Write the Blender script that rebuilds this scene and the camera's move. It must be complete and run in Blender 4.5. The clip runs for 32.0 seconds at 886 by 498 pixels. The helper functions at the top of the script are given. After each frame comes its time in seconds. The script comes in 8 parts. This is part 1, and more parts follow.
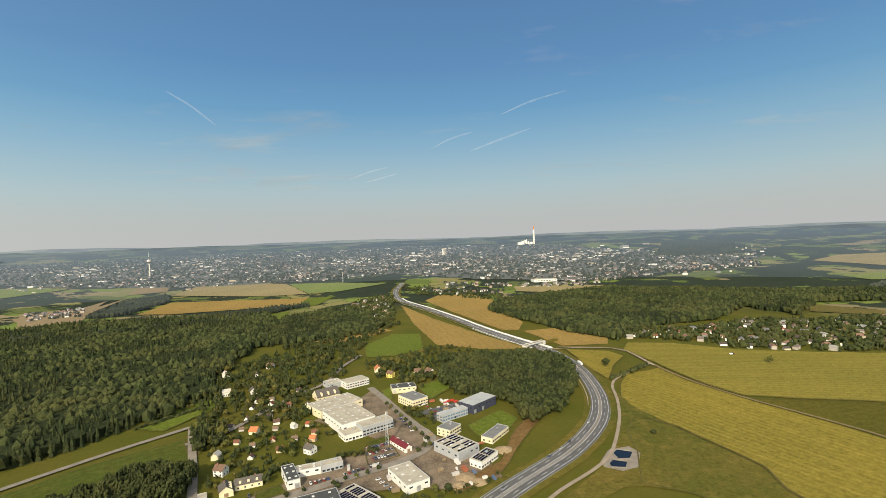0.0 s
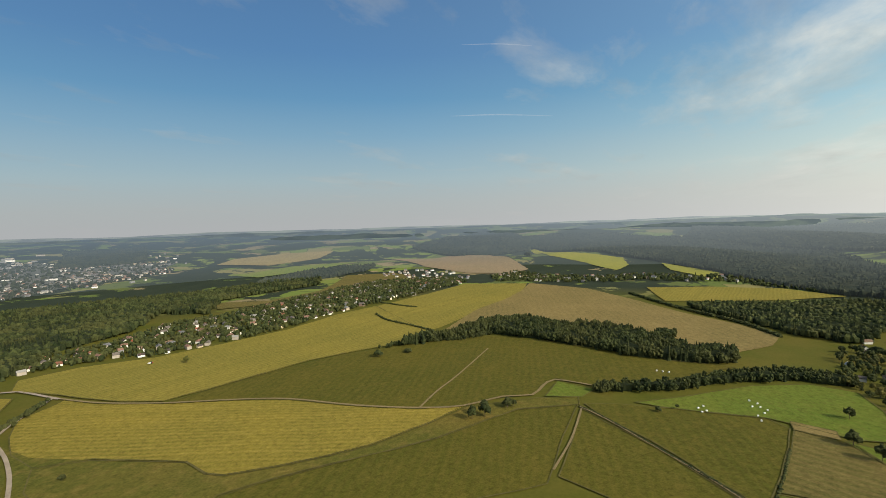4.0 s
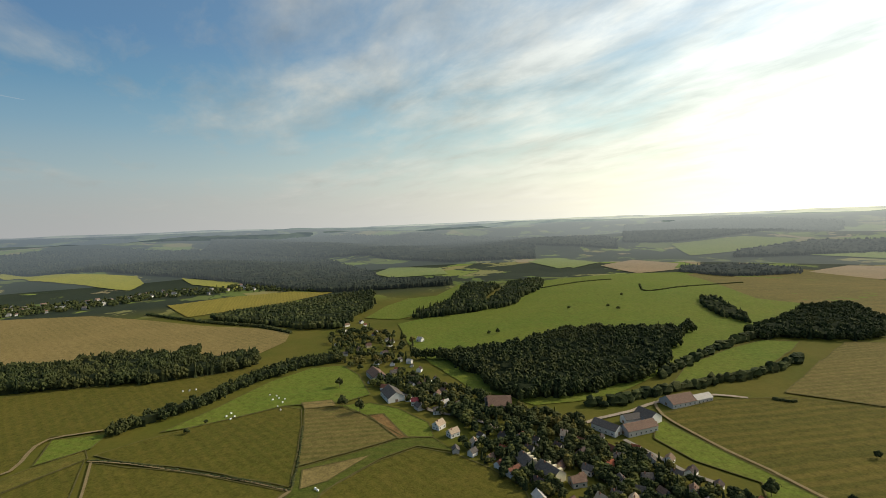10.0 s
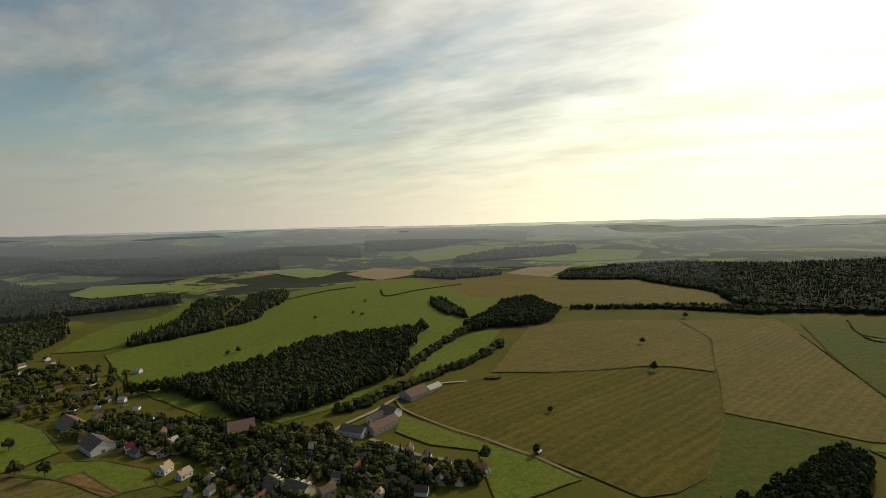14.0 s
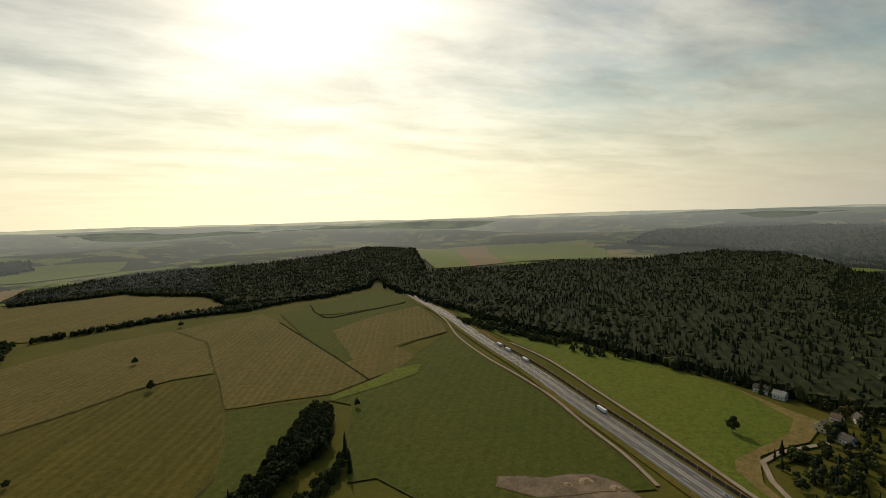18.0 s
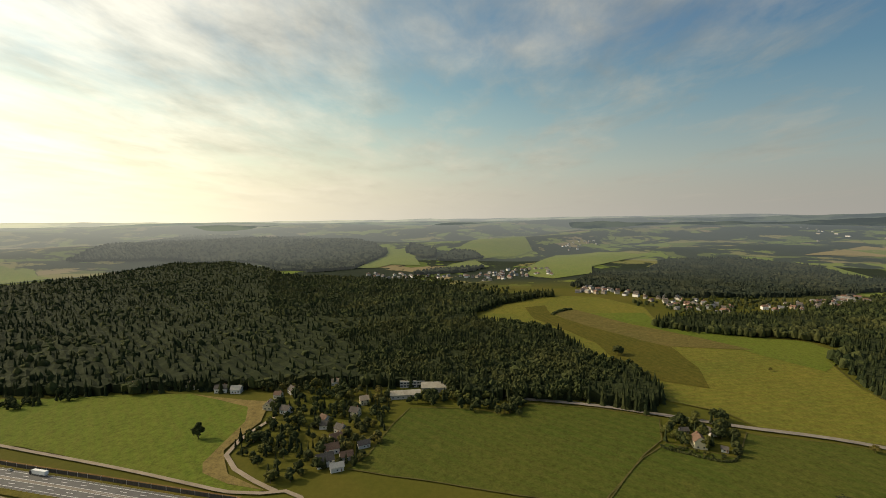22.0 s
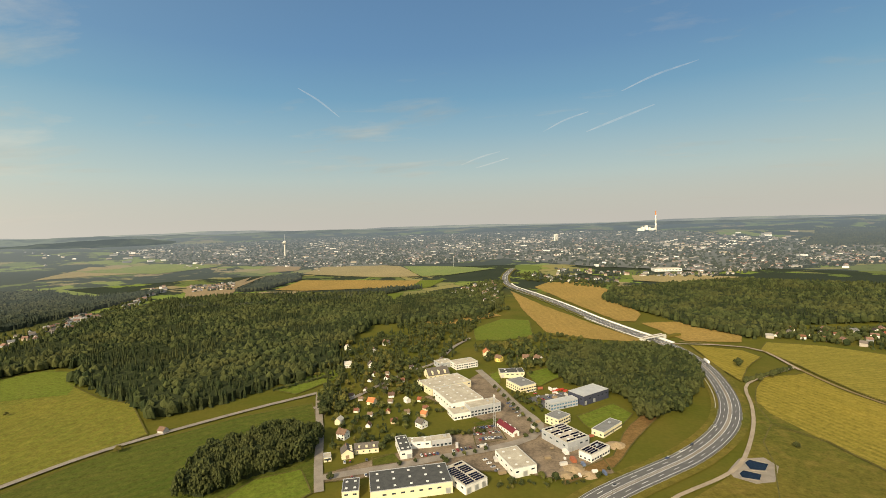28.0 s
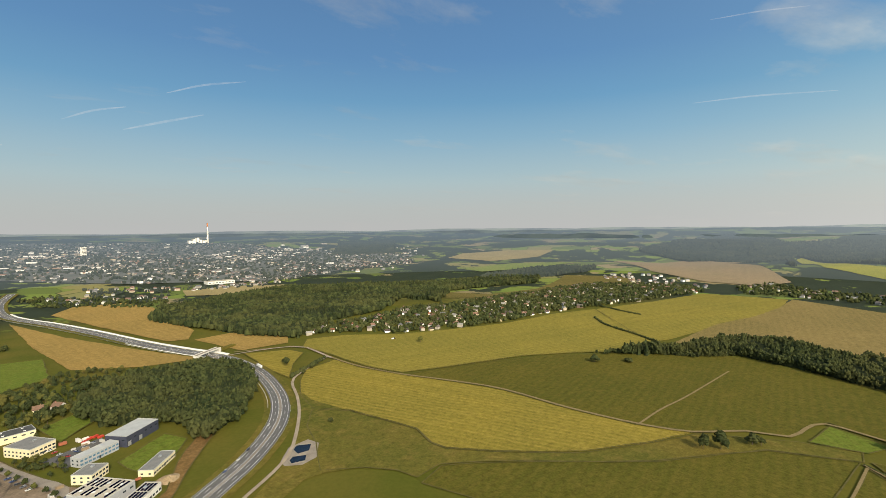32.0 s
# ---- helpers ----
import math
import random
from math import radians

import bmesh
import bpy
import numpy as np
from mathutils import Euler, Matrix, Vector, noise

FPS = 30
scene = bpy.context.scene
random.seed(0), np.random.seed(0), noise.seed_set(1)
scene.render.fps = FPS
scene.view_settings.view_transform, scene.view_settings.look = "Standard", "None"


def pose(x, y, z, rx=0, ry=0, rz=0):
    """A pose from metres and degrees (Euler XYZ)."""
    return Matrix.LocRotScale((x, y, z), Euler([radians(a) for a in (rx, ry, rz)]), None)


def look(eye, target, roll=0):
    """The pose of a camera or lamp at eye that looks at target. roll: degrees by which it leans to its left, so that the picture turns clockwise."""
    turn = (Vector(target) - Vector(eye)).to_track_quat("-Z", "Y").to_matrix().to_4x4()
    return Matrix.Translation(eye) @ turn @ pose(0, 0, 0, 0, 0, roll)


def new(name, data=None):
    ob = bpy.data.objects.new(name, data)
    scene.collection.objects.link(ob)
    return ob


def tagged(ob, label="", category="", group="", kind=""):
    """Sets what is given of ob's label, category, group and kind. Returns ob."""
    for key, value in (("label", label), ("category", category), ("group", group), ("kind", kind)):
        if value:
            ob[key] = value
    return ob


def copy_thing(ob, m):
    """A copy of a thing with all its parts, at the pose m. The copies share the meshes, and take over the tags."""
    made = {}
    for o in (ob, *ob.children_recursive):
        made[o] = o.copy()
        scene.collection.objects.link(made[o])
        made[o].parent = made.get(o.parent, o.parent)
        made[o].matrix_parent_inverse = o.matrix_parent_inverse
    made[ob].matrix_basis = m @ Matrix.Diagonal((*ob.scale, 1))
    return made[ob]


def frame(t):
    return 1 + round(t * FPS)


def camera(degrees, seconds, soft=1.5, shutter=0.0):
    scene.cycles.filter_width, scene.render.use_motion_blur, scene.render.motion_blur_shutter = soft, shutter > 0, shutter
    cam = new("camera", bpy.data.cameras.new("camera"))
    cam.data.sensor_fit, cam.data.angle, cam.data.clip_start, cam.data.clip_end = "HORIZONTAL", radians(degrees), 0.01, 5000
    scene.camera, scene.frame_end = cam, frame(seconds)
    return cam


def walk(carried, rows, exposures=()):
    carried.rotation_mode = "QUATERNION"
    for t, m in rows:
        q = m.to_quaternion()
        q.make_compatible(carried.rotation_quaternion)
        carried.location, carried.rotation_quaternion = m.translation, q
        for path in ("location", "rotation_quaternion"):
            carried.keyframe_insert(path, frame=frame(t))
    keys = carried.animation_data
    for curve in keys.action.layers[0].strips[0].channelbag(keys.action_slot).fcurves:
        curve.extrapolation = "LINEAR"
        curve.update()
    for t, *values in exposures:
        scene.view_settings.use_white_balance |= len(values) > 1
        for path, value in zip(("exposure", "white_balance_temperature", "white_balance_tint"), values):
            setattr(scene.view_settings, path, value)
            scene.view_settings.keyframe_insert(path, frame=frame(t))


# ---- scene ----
cam = camera(87.0, 32.0, soft=0.55)
walk(cam, [
    (0, pose(0, 0, 190, 88.68, 2.02, -0.42)),
    (0.5, pose(0, 0, 190, 88.32, 1.87, -11.70)),
    (1, pose(0, 0, 190, 88.15, 1.62, -15.60)),
    (1.5, pose(0, 0, 190, 87.94, 1.37, -24.33)),
    (2, pose(0, 0, 190, 87.67, 1.44, -34.73)),
    (2.5, pose(0, 0, 190, 87.59, 1.17, -42.25)),
    (3, pose(0, 0, 190, 87.54, 1.01, -48.94)),
    (3.5, pose(0, 0, 190, 87.53, 1.27, -56.63)),
    (4, pose(0, 0, 190, 87.25, 1.92, -64.74)),
    (4.5, pose(0, 0, 190, 86.90, 1.95, -72.18)),
    (6.5, pose(0, 0, 190, 86.63, 3.05, -100.67)),
    (7, pose(0, 0, 190, 86.49, 2.86, -107.03)),
    (7.5, pose(0, 0, 190, 86.58, 2.78, -108.31)),
    (8, pose(0, 0, 190, 86.68, 2.71, -108.95)),
    (8.5, pose(0, 0, 190, 86.75, 2.57, -111.13)),
    (9, pose(0, 0, 190, 86.83, 2.40, -113.02)),
    (9.5, pose(0, 0, 190, 86.87, 2.25, -114.98)),
    (10, pose(0, 0, 190, 86.89, 2.04, -119.26)),
    (10.5, pose(0, 0, 190, 86.74, 1.91, -125.69)),
    (11, pose(0, 0, 190, 86.71, 1.72, -129.84)),
    (11.5, pose(0, 0, 190, 86.80, 1.61, -131.62)),
    (12, pose(0, 0, 190, 86.88, 1.50, -134.07)),
    (12.5, pose(0, 0, 190, 86.94, 1.32, -137.00)),
    (13, pose(0, 0, 190, 87.02, 1.25, -138.95)),
    (13.5, pose(0, 0, 190, 87.15, 1.08, -143.53)),
    (15.5, pose(0, 0, 190, 86.64, 2.33, -172.11)),
    (16, pose(0, 0, 190, 86.62, 2.01, -179.60)),
    (16.5, pose(0, 0, 190, 86.76, 2.37, -186.85)),
    (17, pose(0, 0, 190, 86.69, 2.42, -194.18)),
    (17.5, pose(0, 0, 190, 86.40, 2.06, -200.97)),
    (18, pose(0, 0, 190, 86.33, 1.90, -207.12)),
    (18.5, pose(0, 0, 190, 86.30, 1.96, -215.35)),
    (19, pose(0, 0, 190, 86.20, 1.72, -223.33)),
    (19.5, pose(0, 0, 190, 86.18, 1.63, -230.94)),
    (20, pose(0, 0, 190, 86.16, 1.45, -238.12)),
    (20.5, pose(0, 0, 190, 86.19, 1.29, -246.00)),
    (21, pose(0, 0, 190, 86.24, 1.08, -253.04)),
    (21.5, pose(0, 0, 190, 86.32, 0.93, -259.78)),
    (22, pose(0, 0, 190, 86.41, 0.78, -267.60)),
    (22.5, pose(0, 0, 190, 86.52, 0.78, -275.15)),
    (23, pose(0, 0, 190, 86.58, 0.42, -281.80)),
    (23.5, pose(0, 0, 190, 86.75, 0.19, -288.37)),
    (24, pose(0, 0, 190, 87.01, 0.20, -295.67)),
    (24.5, pose(0, 0, 190, 87.20, 0.30, -302.43)),
    (25, pose(0, 0, 190, 87.30, 0.20, -308.62)),
    (25.5, pose(0, 0, 190, 87.40, 0.23, -315.14)),
    (27.5, pose(0, 0, 190, 87.31, 1.76, -341.11)),
    (28, pose(0, 0, 190, 87.28, 1.67, -346.96)),
    (28.5, pose(0, 0, 190, 87.34, 1.81, -353.72)),
    (29, pose(0, 0, 190, 87.34, 1.82, -360.05)),
    (29.5, pose(0, 0, 190, 87.37, 1.72, -365.63)),
    (30, pose(0, 0, 190, 87.40, 1.43, -372.01)),
    (30.5, pose(0, 0, 190, 87.44, 0.99, -378.09)),
    (31, pose(0, 0, 190, 87.56, 0.75, -384.19)),
    (31.5, pose(0, 0, 190, 87.60, 0.89, -391.77)),
    (32, pose(0, 0, 190, 87.72, 0.63, -398.18)),
], exposures=[(0, -0.03, 6450, 10), (3, -0.2, 6350, 10), (5, -0.25, 6200, 10), (9, -0.37, 6200, 10), (11, -0.62, 6450, 10), (13, -0.9, 6600, 10), (16, -1.38, 6900, 10), (20, -1.13, 6900, 10), (22, -0.65, 7100, 10), (24, -0.18, 7500, 10), (26, 0.0, 7600, 10), (28, 0.02, 7300, 10), (30, 0.02, 6950, 10), (32, -0.05, 6500, 10)])

# ---- world and sun ----
SUN_AZ, SUN_EL = radians(-192.0), radians(31.0)
SUN_DIR = Vector((-math.sin(SUN_AZ) * math.cos(SUN_EL), math.cos(SUN_AZ) * math.cos(SUN_EL), math.sin(SUN_EL)))
scene.view_settings.exposure = 0.0


class Nodes:
    """Short hand for building node trees."""

    def __init__(self, tree):
        self.t = tree
        self.n = tree.nodes
        self.l = tree.links

    def add(self, kind, links=None, **values):
        node = self.n.new("ShaderNode" + kind)
        for key, value in values.items():
            if key == "op":
                node.operation = value
            elif key == "blend":
                node.blend_type = value
            elif key == "dtype":
                node.data_type = value
            elif key == "dims":
                node.noise_dimensions = value
        for key, value in (links or {}).items():
            if hasattr(value, "is_output"):
                self.l.new(value, node.inputs[key])
            else:
                node.inputs[key].default_value = value
        return node

    def math(self, op, a, b=0.0, clamp=False):
        node = self.add("Math", {0: a, 1: b}, op=op)
        node.use_clamp = clamp
        return node.outputs[0]

    def mix(self, fac, a, b, blend="MIX"):
        node = self.add("Mix", dtype="RGBA", blend=blend)
        node.clamp_factor = True
        for i, v in ((0, fac), (6, a), (7, b)):
            if hasattr(v, "is_output"):
                self.l.new(v, node.inputs[i])
            else:
                node.inputs[i].default_value = v if i == 0 else (*v, 1.0)[:4]
        return node.outputs[2]

    def ramp(self, fac, stops):
        node = self.add("ValToRGB", {0: fac})
        els = node.color_ramp.elements
        while len(els) < len(stops):
            els.new(0.5)
        for el, (p, c) in zip(els, stops):
            el.position = p
            el.color = (*c, 1.0)[:4] if hasattr(c, "__len__") else (c, c, c, 1.0)
        return node.outputs[0]

    def noise(self, vec, scale, detail=4.0, rough=0.55, dist=0.0):
        return self.add("TexNoise", {"Vector": vec, "Scale": scale, "Detail": detail, "Roughness": rough, "Distortion": dist}).outputs[0]


world = bpy.data.worlds.new("sky")
scene.world = world
world.use_nodes = True
w = Nodes(world.node_tree)
w.n.clear()
sky = w.n.new("ShaderNodeTexSky")
sky.sky_type = "NISHITA"
sky.sun_disc = False
sky.sun_elevation = SUN_EL
sky.sun_rotation = math.atan2(SUN_DIR.x, SUN_DIR.y)
sky.altitude = 400.0
sky.air_density, sky.dust_density, sky.ozone_density = 1.0, 1.2, 2.0
coord = w.add("TexCoord").outputs["Generated"]
sep = w.add("SeparateXYZ", {0: coord})
up = w.math("MAXIMUM", sep.outputs[2], 0.015)
# thin cirrus: noise on a flat layer high above, drawn out along one direction
cx = w.math("DIVIDE", sep.outputs[0], w.math("ADD", up, 0.09))
cy = w.math("DIVIDE", sep.outputs[1], w.math("ADD", up, 0.09))
flat = w.add("CombineXYZ", {0: cx, 1: cy, 2: 0.0}).outputs[0]
streak = w.add("Mapping", {"Vector": flat, "Rotation": (0, 0, radians(14)), "Scale": (0.62, 1.12, 1.0)}).outputs[0]
broad = w.noise(streak, 0.8, 3.0, 0.5, 0.15)
fine = w.noise(streak, 2.6, 8.0, 0.62, 0.25)
wisps = w.math("ADD", w.math("MULTIPLY", broad, 0.65), w.math("MULTIPLY", fine, 0.45))
sundot = w.add("VectorMath", {0: coord, 1: tuple(SUN_DIR)}, op="DOT_PRODUCT").outputs["Value"]
toward = w.math("MULTIPLY", w.math("ADD", sundot, 1.0), 0.5, True)
near_sun = w.math("POWER", toward, 2.5)
close_sun = w.math("POWER", toward, 7.0)


def grey(level, tint):
    return w.mix(1.0, tint, w.add("CombineXYZ", {0: level, 1: level, 2: level}).outputs[0], "MULTIPLY")


def lin(base, *terms):
    total_ = base
    for k, v in terms:
        total_ = w.math("ADD", total_, w.math("MULTIPLY", v, k))
    return total_


cover = w.math("SUBTRACT", wisps, w.math("SUBTRACT", 0.605, w.math("MULTIPLY", near_sun, 0.41)))
cover = w.math("MULTIPLY", cover, 4.2, True)
clear = w.ramp(sep.outputs[2], [(0.0, (0.32, 0.33, 0.33)), (0.05, (0.36, 0.385, 0.375)), (0.10, (0.33, 0.45, 0.48)), (0.19, (0.175, 0.35, 0.49)), (0.34, (0.105, 0.22, 0.42)), (0.60, (0.075, 0.135, 0.30))])
clear = w.mix(1.0, clear, (10.0, 10.0, 10.0), "MULTIPLY")
base_sky = w.mix(0.30, clear, sky.outputs[0])
base_sky = w.mix(1.0, base_sky, grey(lin(1.10, (3.3, near_sun)), (1.0, 1.0, 1.0)), "MULTIPLY")
base_sky = w.mix(1.0, base_sky, w.mix(w.ramp(toward, [(0.28, 0.0), (0.74, 1.0)]), (0.85, 1.0, 0.99), (1.08, 0.94, 0.68)), "MULTIPLY")
body = w.ramp(w.noise(streak, 1.7, 6.0, 0.6, 0.2), [(0.36, 0.52), (0.64, 1.08)])
cloud_col = grey(w.math("MULTIPLY", lin(6.4, (10.5, near_sun), (13.0, close_sun)), body), (1.0, 0.95, 0.80))
withcloud = w.mix(w.math("MULTIPLY", cover, 0.64), base_sky, cloud_col)
haze = w.ramp(sep.outputs[2], [(0.0, 0.95), (0.05, 0.72), (0.12, 0.36), (0.26, 0.0)])
warm = w.mix(near_sun, (1.0, 1.0, 0.98), (1.0, 0.90, 0.55))
haze_col = w.mix(1.0, warm, grey(lin(5.2, (13.5, near_sun), (23.0, close_sun)), (1.0, 1.0, 1.0)), "MULTIPLY")
hazed = w.mix(haze, withcloud, haze_col)
glow = w.math("POWER", w.math("MAXIMUM", sundot, 0.0), 6.0)
glow_near = w.math("POWER", w.math("MAXIMUM", sundot, 0.0), 30.0)
total = w.mix(1.0, hazed, grey(lin(0.0, (3.5, glow), (12.0, glow_near)), (1.0, 0.95, 0.78)), "ADD")
bg = w.add("Background", {0: total, 1: 0.10})
w.l.new(bg.outputs[0], w.add("OutputWorld").inputs[0])

sun = new("sun", bpy.data.lights.new("sun", "SUN"))
sun.data.energy, sun.data.angle, sun.data.color = 5.0, radians(0.6), (1.0, 0.86, 0.64)
sun.matrix_world = look(SUN_DIR * 1000.0, (0, 0, 0))

# ---- materials ----


def surface(name, rough=0.9, metal=0.0):
    m = bpy.data.materials.new(name)
    m.use_nodes = True
    nd = Nodes(m.node_tree)
    bsdf = m.node_tree.nodes["Principled BSDF"]
    bsdf.inputs["Roughness"].default_value = rough
    bsdf.inputs["Metallic"].default_value = metal
    bsdf.inputs["Specular IOR Level"].default_value = 0.3 if rough < 0.86 else 0.06
    return m, nd, bsdf


def world_place(nd):
    return nd.add("NewGeometry").outputs["Position"]


def painted(name, a, b, scale=0.4, rough=0.8, metal=0.0, bump=0.0, vary=0.0):
    """Mottled paint, render, asphalt or earth: two colours by noise at two scales, the whole shifted a little from object to object."""
    m, nd, bsdf = surface(name, rough, metal)
    p = world_place(nd)
    n1 = nd.noise(p, scale, 5.0, 0.6)
    n2 = nd.noise(p, scale * 9.0, 3.0, 0.6)
    f = nd.math("ADD", nd.math("MULTIPLY", n1, 0.65), nd.math("MULTIPLY", n2, 0.35))
    f = nd.ramp(f, [(0.36, 0.0), (0.64, 1.0)])
    col = nd.mix(f, a, b)
    if vary:
        rnd = nd.add("ObjectInfo").outputs["Random"]
        hsv = nd.add("HueSaturation", {"Color": col, "Value": nd.math("ADD", 1.0 - vary, nd.math("MULTIPLY", rnd, 2.0 * vary))})
        hsv.inputs["Hue"].default_value = 0.5
        col = hsv.outputs[0]
    nd.l.new(col, bsdf.inputs["Base Color"])
    if bump:
        b_ = nd.add("Bump", {"Strength": bump, "Distance": 0.3, "Height": f})
        nd.l.new(b_.outputs[0], bsdf.inputs["Normal"])
    return m


def crop(name, a, b, dry, angle=0.0, rows=0.0, period=14.0):
    """A field: two crop colours, drier patches, and tractor rows at an angle (degrees)."""
    m, nd, bsdf = surface(name, 0.95)
    p = world_place(nd)
    n1 = nd.noise(p, 0.007, 4.0, 0.6, 0.4)
    n2 = nd.noise(p, 0.06, 5.0, 0.65)
    n3 = nd.noise(p, 0.6, 3.0, 0.6)
    col = nd.mix(nd.ramp(n1, [(0.36, 0.0), (0.66, 1.0)]), a, b)
    col = nd.mix(nd.math("MULTIPLY", nd.ramp(n2, [(0.50, 0.0), (0.72, 1.0)]), 0.5), col, dry)
    if rows:
        side = (-math.sin(radians(angle)), math.cos(radians(angle)), 0.0)
        across = nd.add("VectorMath", {0: p, 1: side}, op="DOT_PRODUCT").outputs["Value"]
        bent = nd.math("ADD", across, nd.math("MULTIPLY", n1, 14.0))
        turn = nd.add("CombineXYZ", {0: bent, 1: 0.0, 2: 0.0}).outputs[0]
        wav = nd.add("TexWave", {"Vector": turn, "Scale": 0.314 / period}).outputs["Fac"]
        wide = nd.noise(nd.add("CombineXYZ", {0: nd.math("MULTIPLY", bent, 0.035), 1: 0.0, 2: 0.0}).outputs[0], 1.0, 3.0, 0.7)
        stripe = nd.math("MULTIPLY", nd.ramp(wav, [(0.25, 0.0), (0.8, 1.0)]), rows)
        col = nd.mix(stripe, col, dry)
        col = nd.mix(nd.math("MULTIPLY", nd.ramp(wide, [(0.4, 0.0), (0.65, 1.0)]), rows * 1.4), col, b)
    n4 = nd.noise(p, 0.19, 4.0, 0.7)
    shade = nd.math("ADD", -0.05, nd.math("ADD", nd.math("MULTIPLY", n3, 0.9), nd.math("MULTIPLY", n4, 1.2)))
    hsv = nd.add("HueSaturation", {"Color": col, "Value": shade})
    nd.l.new(hsv.outputs[0], bsdf.inputs["Base Color"])
    nd.l.new(nd.add("Bump", {"Strength": 0.5, "Distance": 0.6, "Height": n3}).outputs[0], bsdf.inputs["Normal"])
    return m


def foliage(name, a, b, c, island=True):
    """Leaves: colour shifts from clump to clump and from tree to tree."""
    m, nd, bsdf = surface(name, 0.95)
    bsdf.inputs["Specular IOR Level"].default_value = 0.08
    geo = nd.add("NewGeometry")
    r1 = geo.outputs["Random Per Island"] if island else nd.add("ObjectInfo").outputs["Random"]
    big = nd.noise(geo.outputs["Position"], 0.012, 3.0, 0.6)
    fine_ = nd.noise(geo.outputs["Position"], 0.9, 4.0, 0.7)
    col = nd.mix(r1, a, b)
    col = nd.mix(nd.ramp(big, [(0.45, 0.0), (0.68, 0.75)]), col, c)
    hsv = nd.add("HueSaturation", {"Color": col, "Value": nd.math("ADD", 0.5, fine_)})
    nd.l.new(hsv.outputs[0], bsdf.inputs["Base Color"])
    nd.l.new(nd.add("Bump", {"Strength": 0.9, "Distance": 0.8, "Height": fine_}).outputs[0], bsdf.inputs["Normal"])
    return m


def plain(name, colour, rough=0.6, metal=0.0):
    m, nd, bsdf = surface(name, rough, metal)
    rnd = nd.noise(world_place(nd), 2.0, 3.0, 0.6)
    hsv = nd.add("HueSaturation", {"Color": (*colour, 1.0), "Value": nd.math("ADD", 0.85, nd.math("MULTIPLY", rnd, 0.3))})
    nd.l.new(hsv.outputs[0], bsdf.inputs["Base Color"])
    return m


def hues(name, stops, rough=0.8):
    """A colour picked for each object out of a few, with light weathering."""
    m, nd, bsdf = surface(name, rough)
    geo = nd.add("NewGeometry")
    rnd = nd.add("ObjectInfo").outputs["Random"]
    col = nd.ramp(rnd, stops)
    col.node.color_ramp.interpolation = "CONSTANT"
    n = nd.noise(geo.outputs["Position"], 0.8, 5.0, 0.65)
    hsv = nd.add("HueSaturation", {"Color": col, "Value": nd.math("ADD", 0.75, nd.math("MULTIPLY", n, 0.5))})
    nd.l.new(hsv.outputs[0], bsdf.inputs["Base Color"])
    return m


def island_hues(name, stops, rough=0.8):
    m, nd, bsdf = surface(name, rough)
    geo = nd.add("NewGeometry")
    col = nd.ramp(geo.outputs["Random Per Island"], stops)
    col.node.color_ramp.interpolation = "CONSTANT"
    nd.l.new(col, bsdf.inputs["Base Color"])
    return m


STUBBLE = crop("stubble", (0.205, 0.160, 0.0255), (0.155, 0.130, 0.022), (0.272, 0.206, 0.044), -65.0, 0.45, 7.0)
STUBBLE_B = crop("stubble_b", (0.198, 0.160, 0.028), (0.150, 0.132, 0.024), (0.262, 0.208, 0.048), -10.0, 0.42, 8.0)
HILL_FIELD = crop("yellow_green_slope", (0.145, 0.134, 0.022), (0.104, 0.116, 0.019), (0.185, 0.138, 0.032), 100.0, 0.25, 9.0)
TAN = crop("tan_soil", (0.192, 0.142, 0.052), (0.148, 0.116, 0.040), (0.225, 0.170, 0.068), 20.0, 0.22, 12.0)
ORANGE = crop("ripe_crop", (0.268, 0.176, 0.052), (0.220, 0.150, 0.044), (0.315, 0.215, 0.070), 100.0, 0.2, 14.0)
OLIVE = crop("olive_crop", (0.088, 0.078, 0.0125), (0.068, 0.068, 0.0105), (0.125, 0.097, 0.020), 15.0, 0.2, 9.0)
ROWED = crop("olive_crop_in_rows", (0.092, 0.078, 0.0135), (0.066, 0.064, 0.0115), (0.135, 0.103, 0.023), -113.0, 0.55, 11.0)
OLIVE_B = crop("olive_tan_crop", (0.130, 0.103, 0.030), (0.092, 0.084, 0.023), (0.168, 0.122, 0.042), -113.0, 0.45, 9.0)
GREEN = crop("meadow", (0.053, 0.075, 0.0115), (0.069, 0.079, 0.014), (0.094, 0.086, 0.020), 50.0, 0.3, 11.0)
BRIGHT = crop("bright_meadow", (0.088, 0.124, 0.0165), (0.108, 0.130, 0.0185), (0.136, 0.126, 0.027), 40.0, 0.2, 10.0)
YELLOW = crop("yellow_crop", (0.250, 0.230, 0.020), (0.200, 0.200, 0.020), (0.270, 0.240, 0.034), 10.0, 0.1, 20.0)
BROWN = crop("bare_soil", (0.129, 0.076, 0.0288), (0.163, 0.100, 0.0360), (0.215, 0.140, 0.0576), 30.0, 0.1, 10.0)
ROUGH = crop("rough_grass", (0.128, 0.100, 0.021), (0.080, 0.082, 0.015), (0.195, 0.135, 0.038), 30.0, 0.0, 10.0)
ASPHALT = painted("asphalt", (0.082, 0.080, 0.077), (0.122, 0.117, 0.108), 0.15, 0.68, 0, 0.1)
OLD_ASPHALT = painted("old_asphalt", (0.19, 0.165, 0.135), (0.27, 0.235, 0.19), 0.12, 0.9, 0, 0.1)
CONCRETE = painted("concrete", (0.46, 0.44, 0.40), (0.56, 0.54, 0.49), 0.2, 0.85, 0, 0.1)
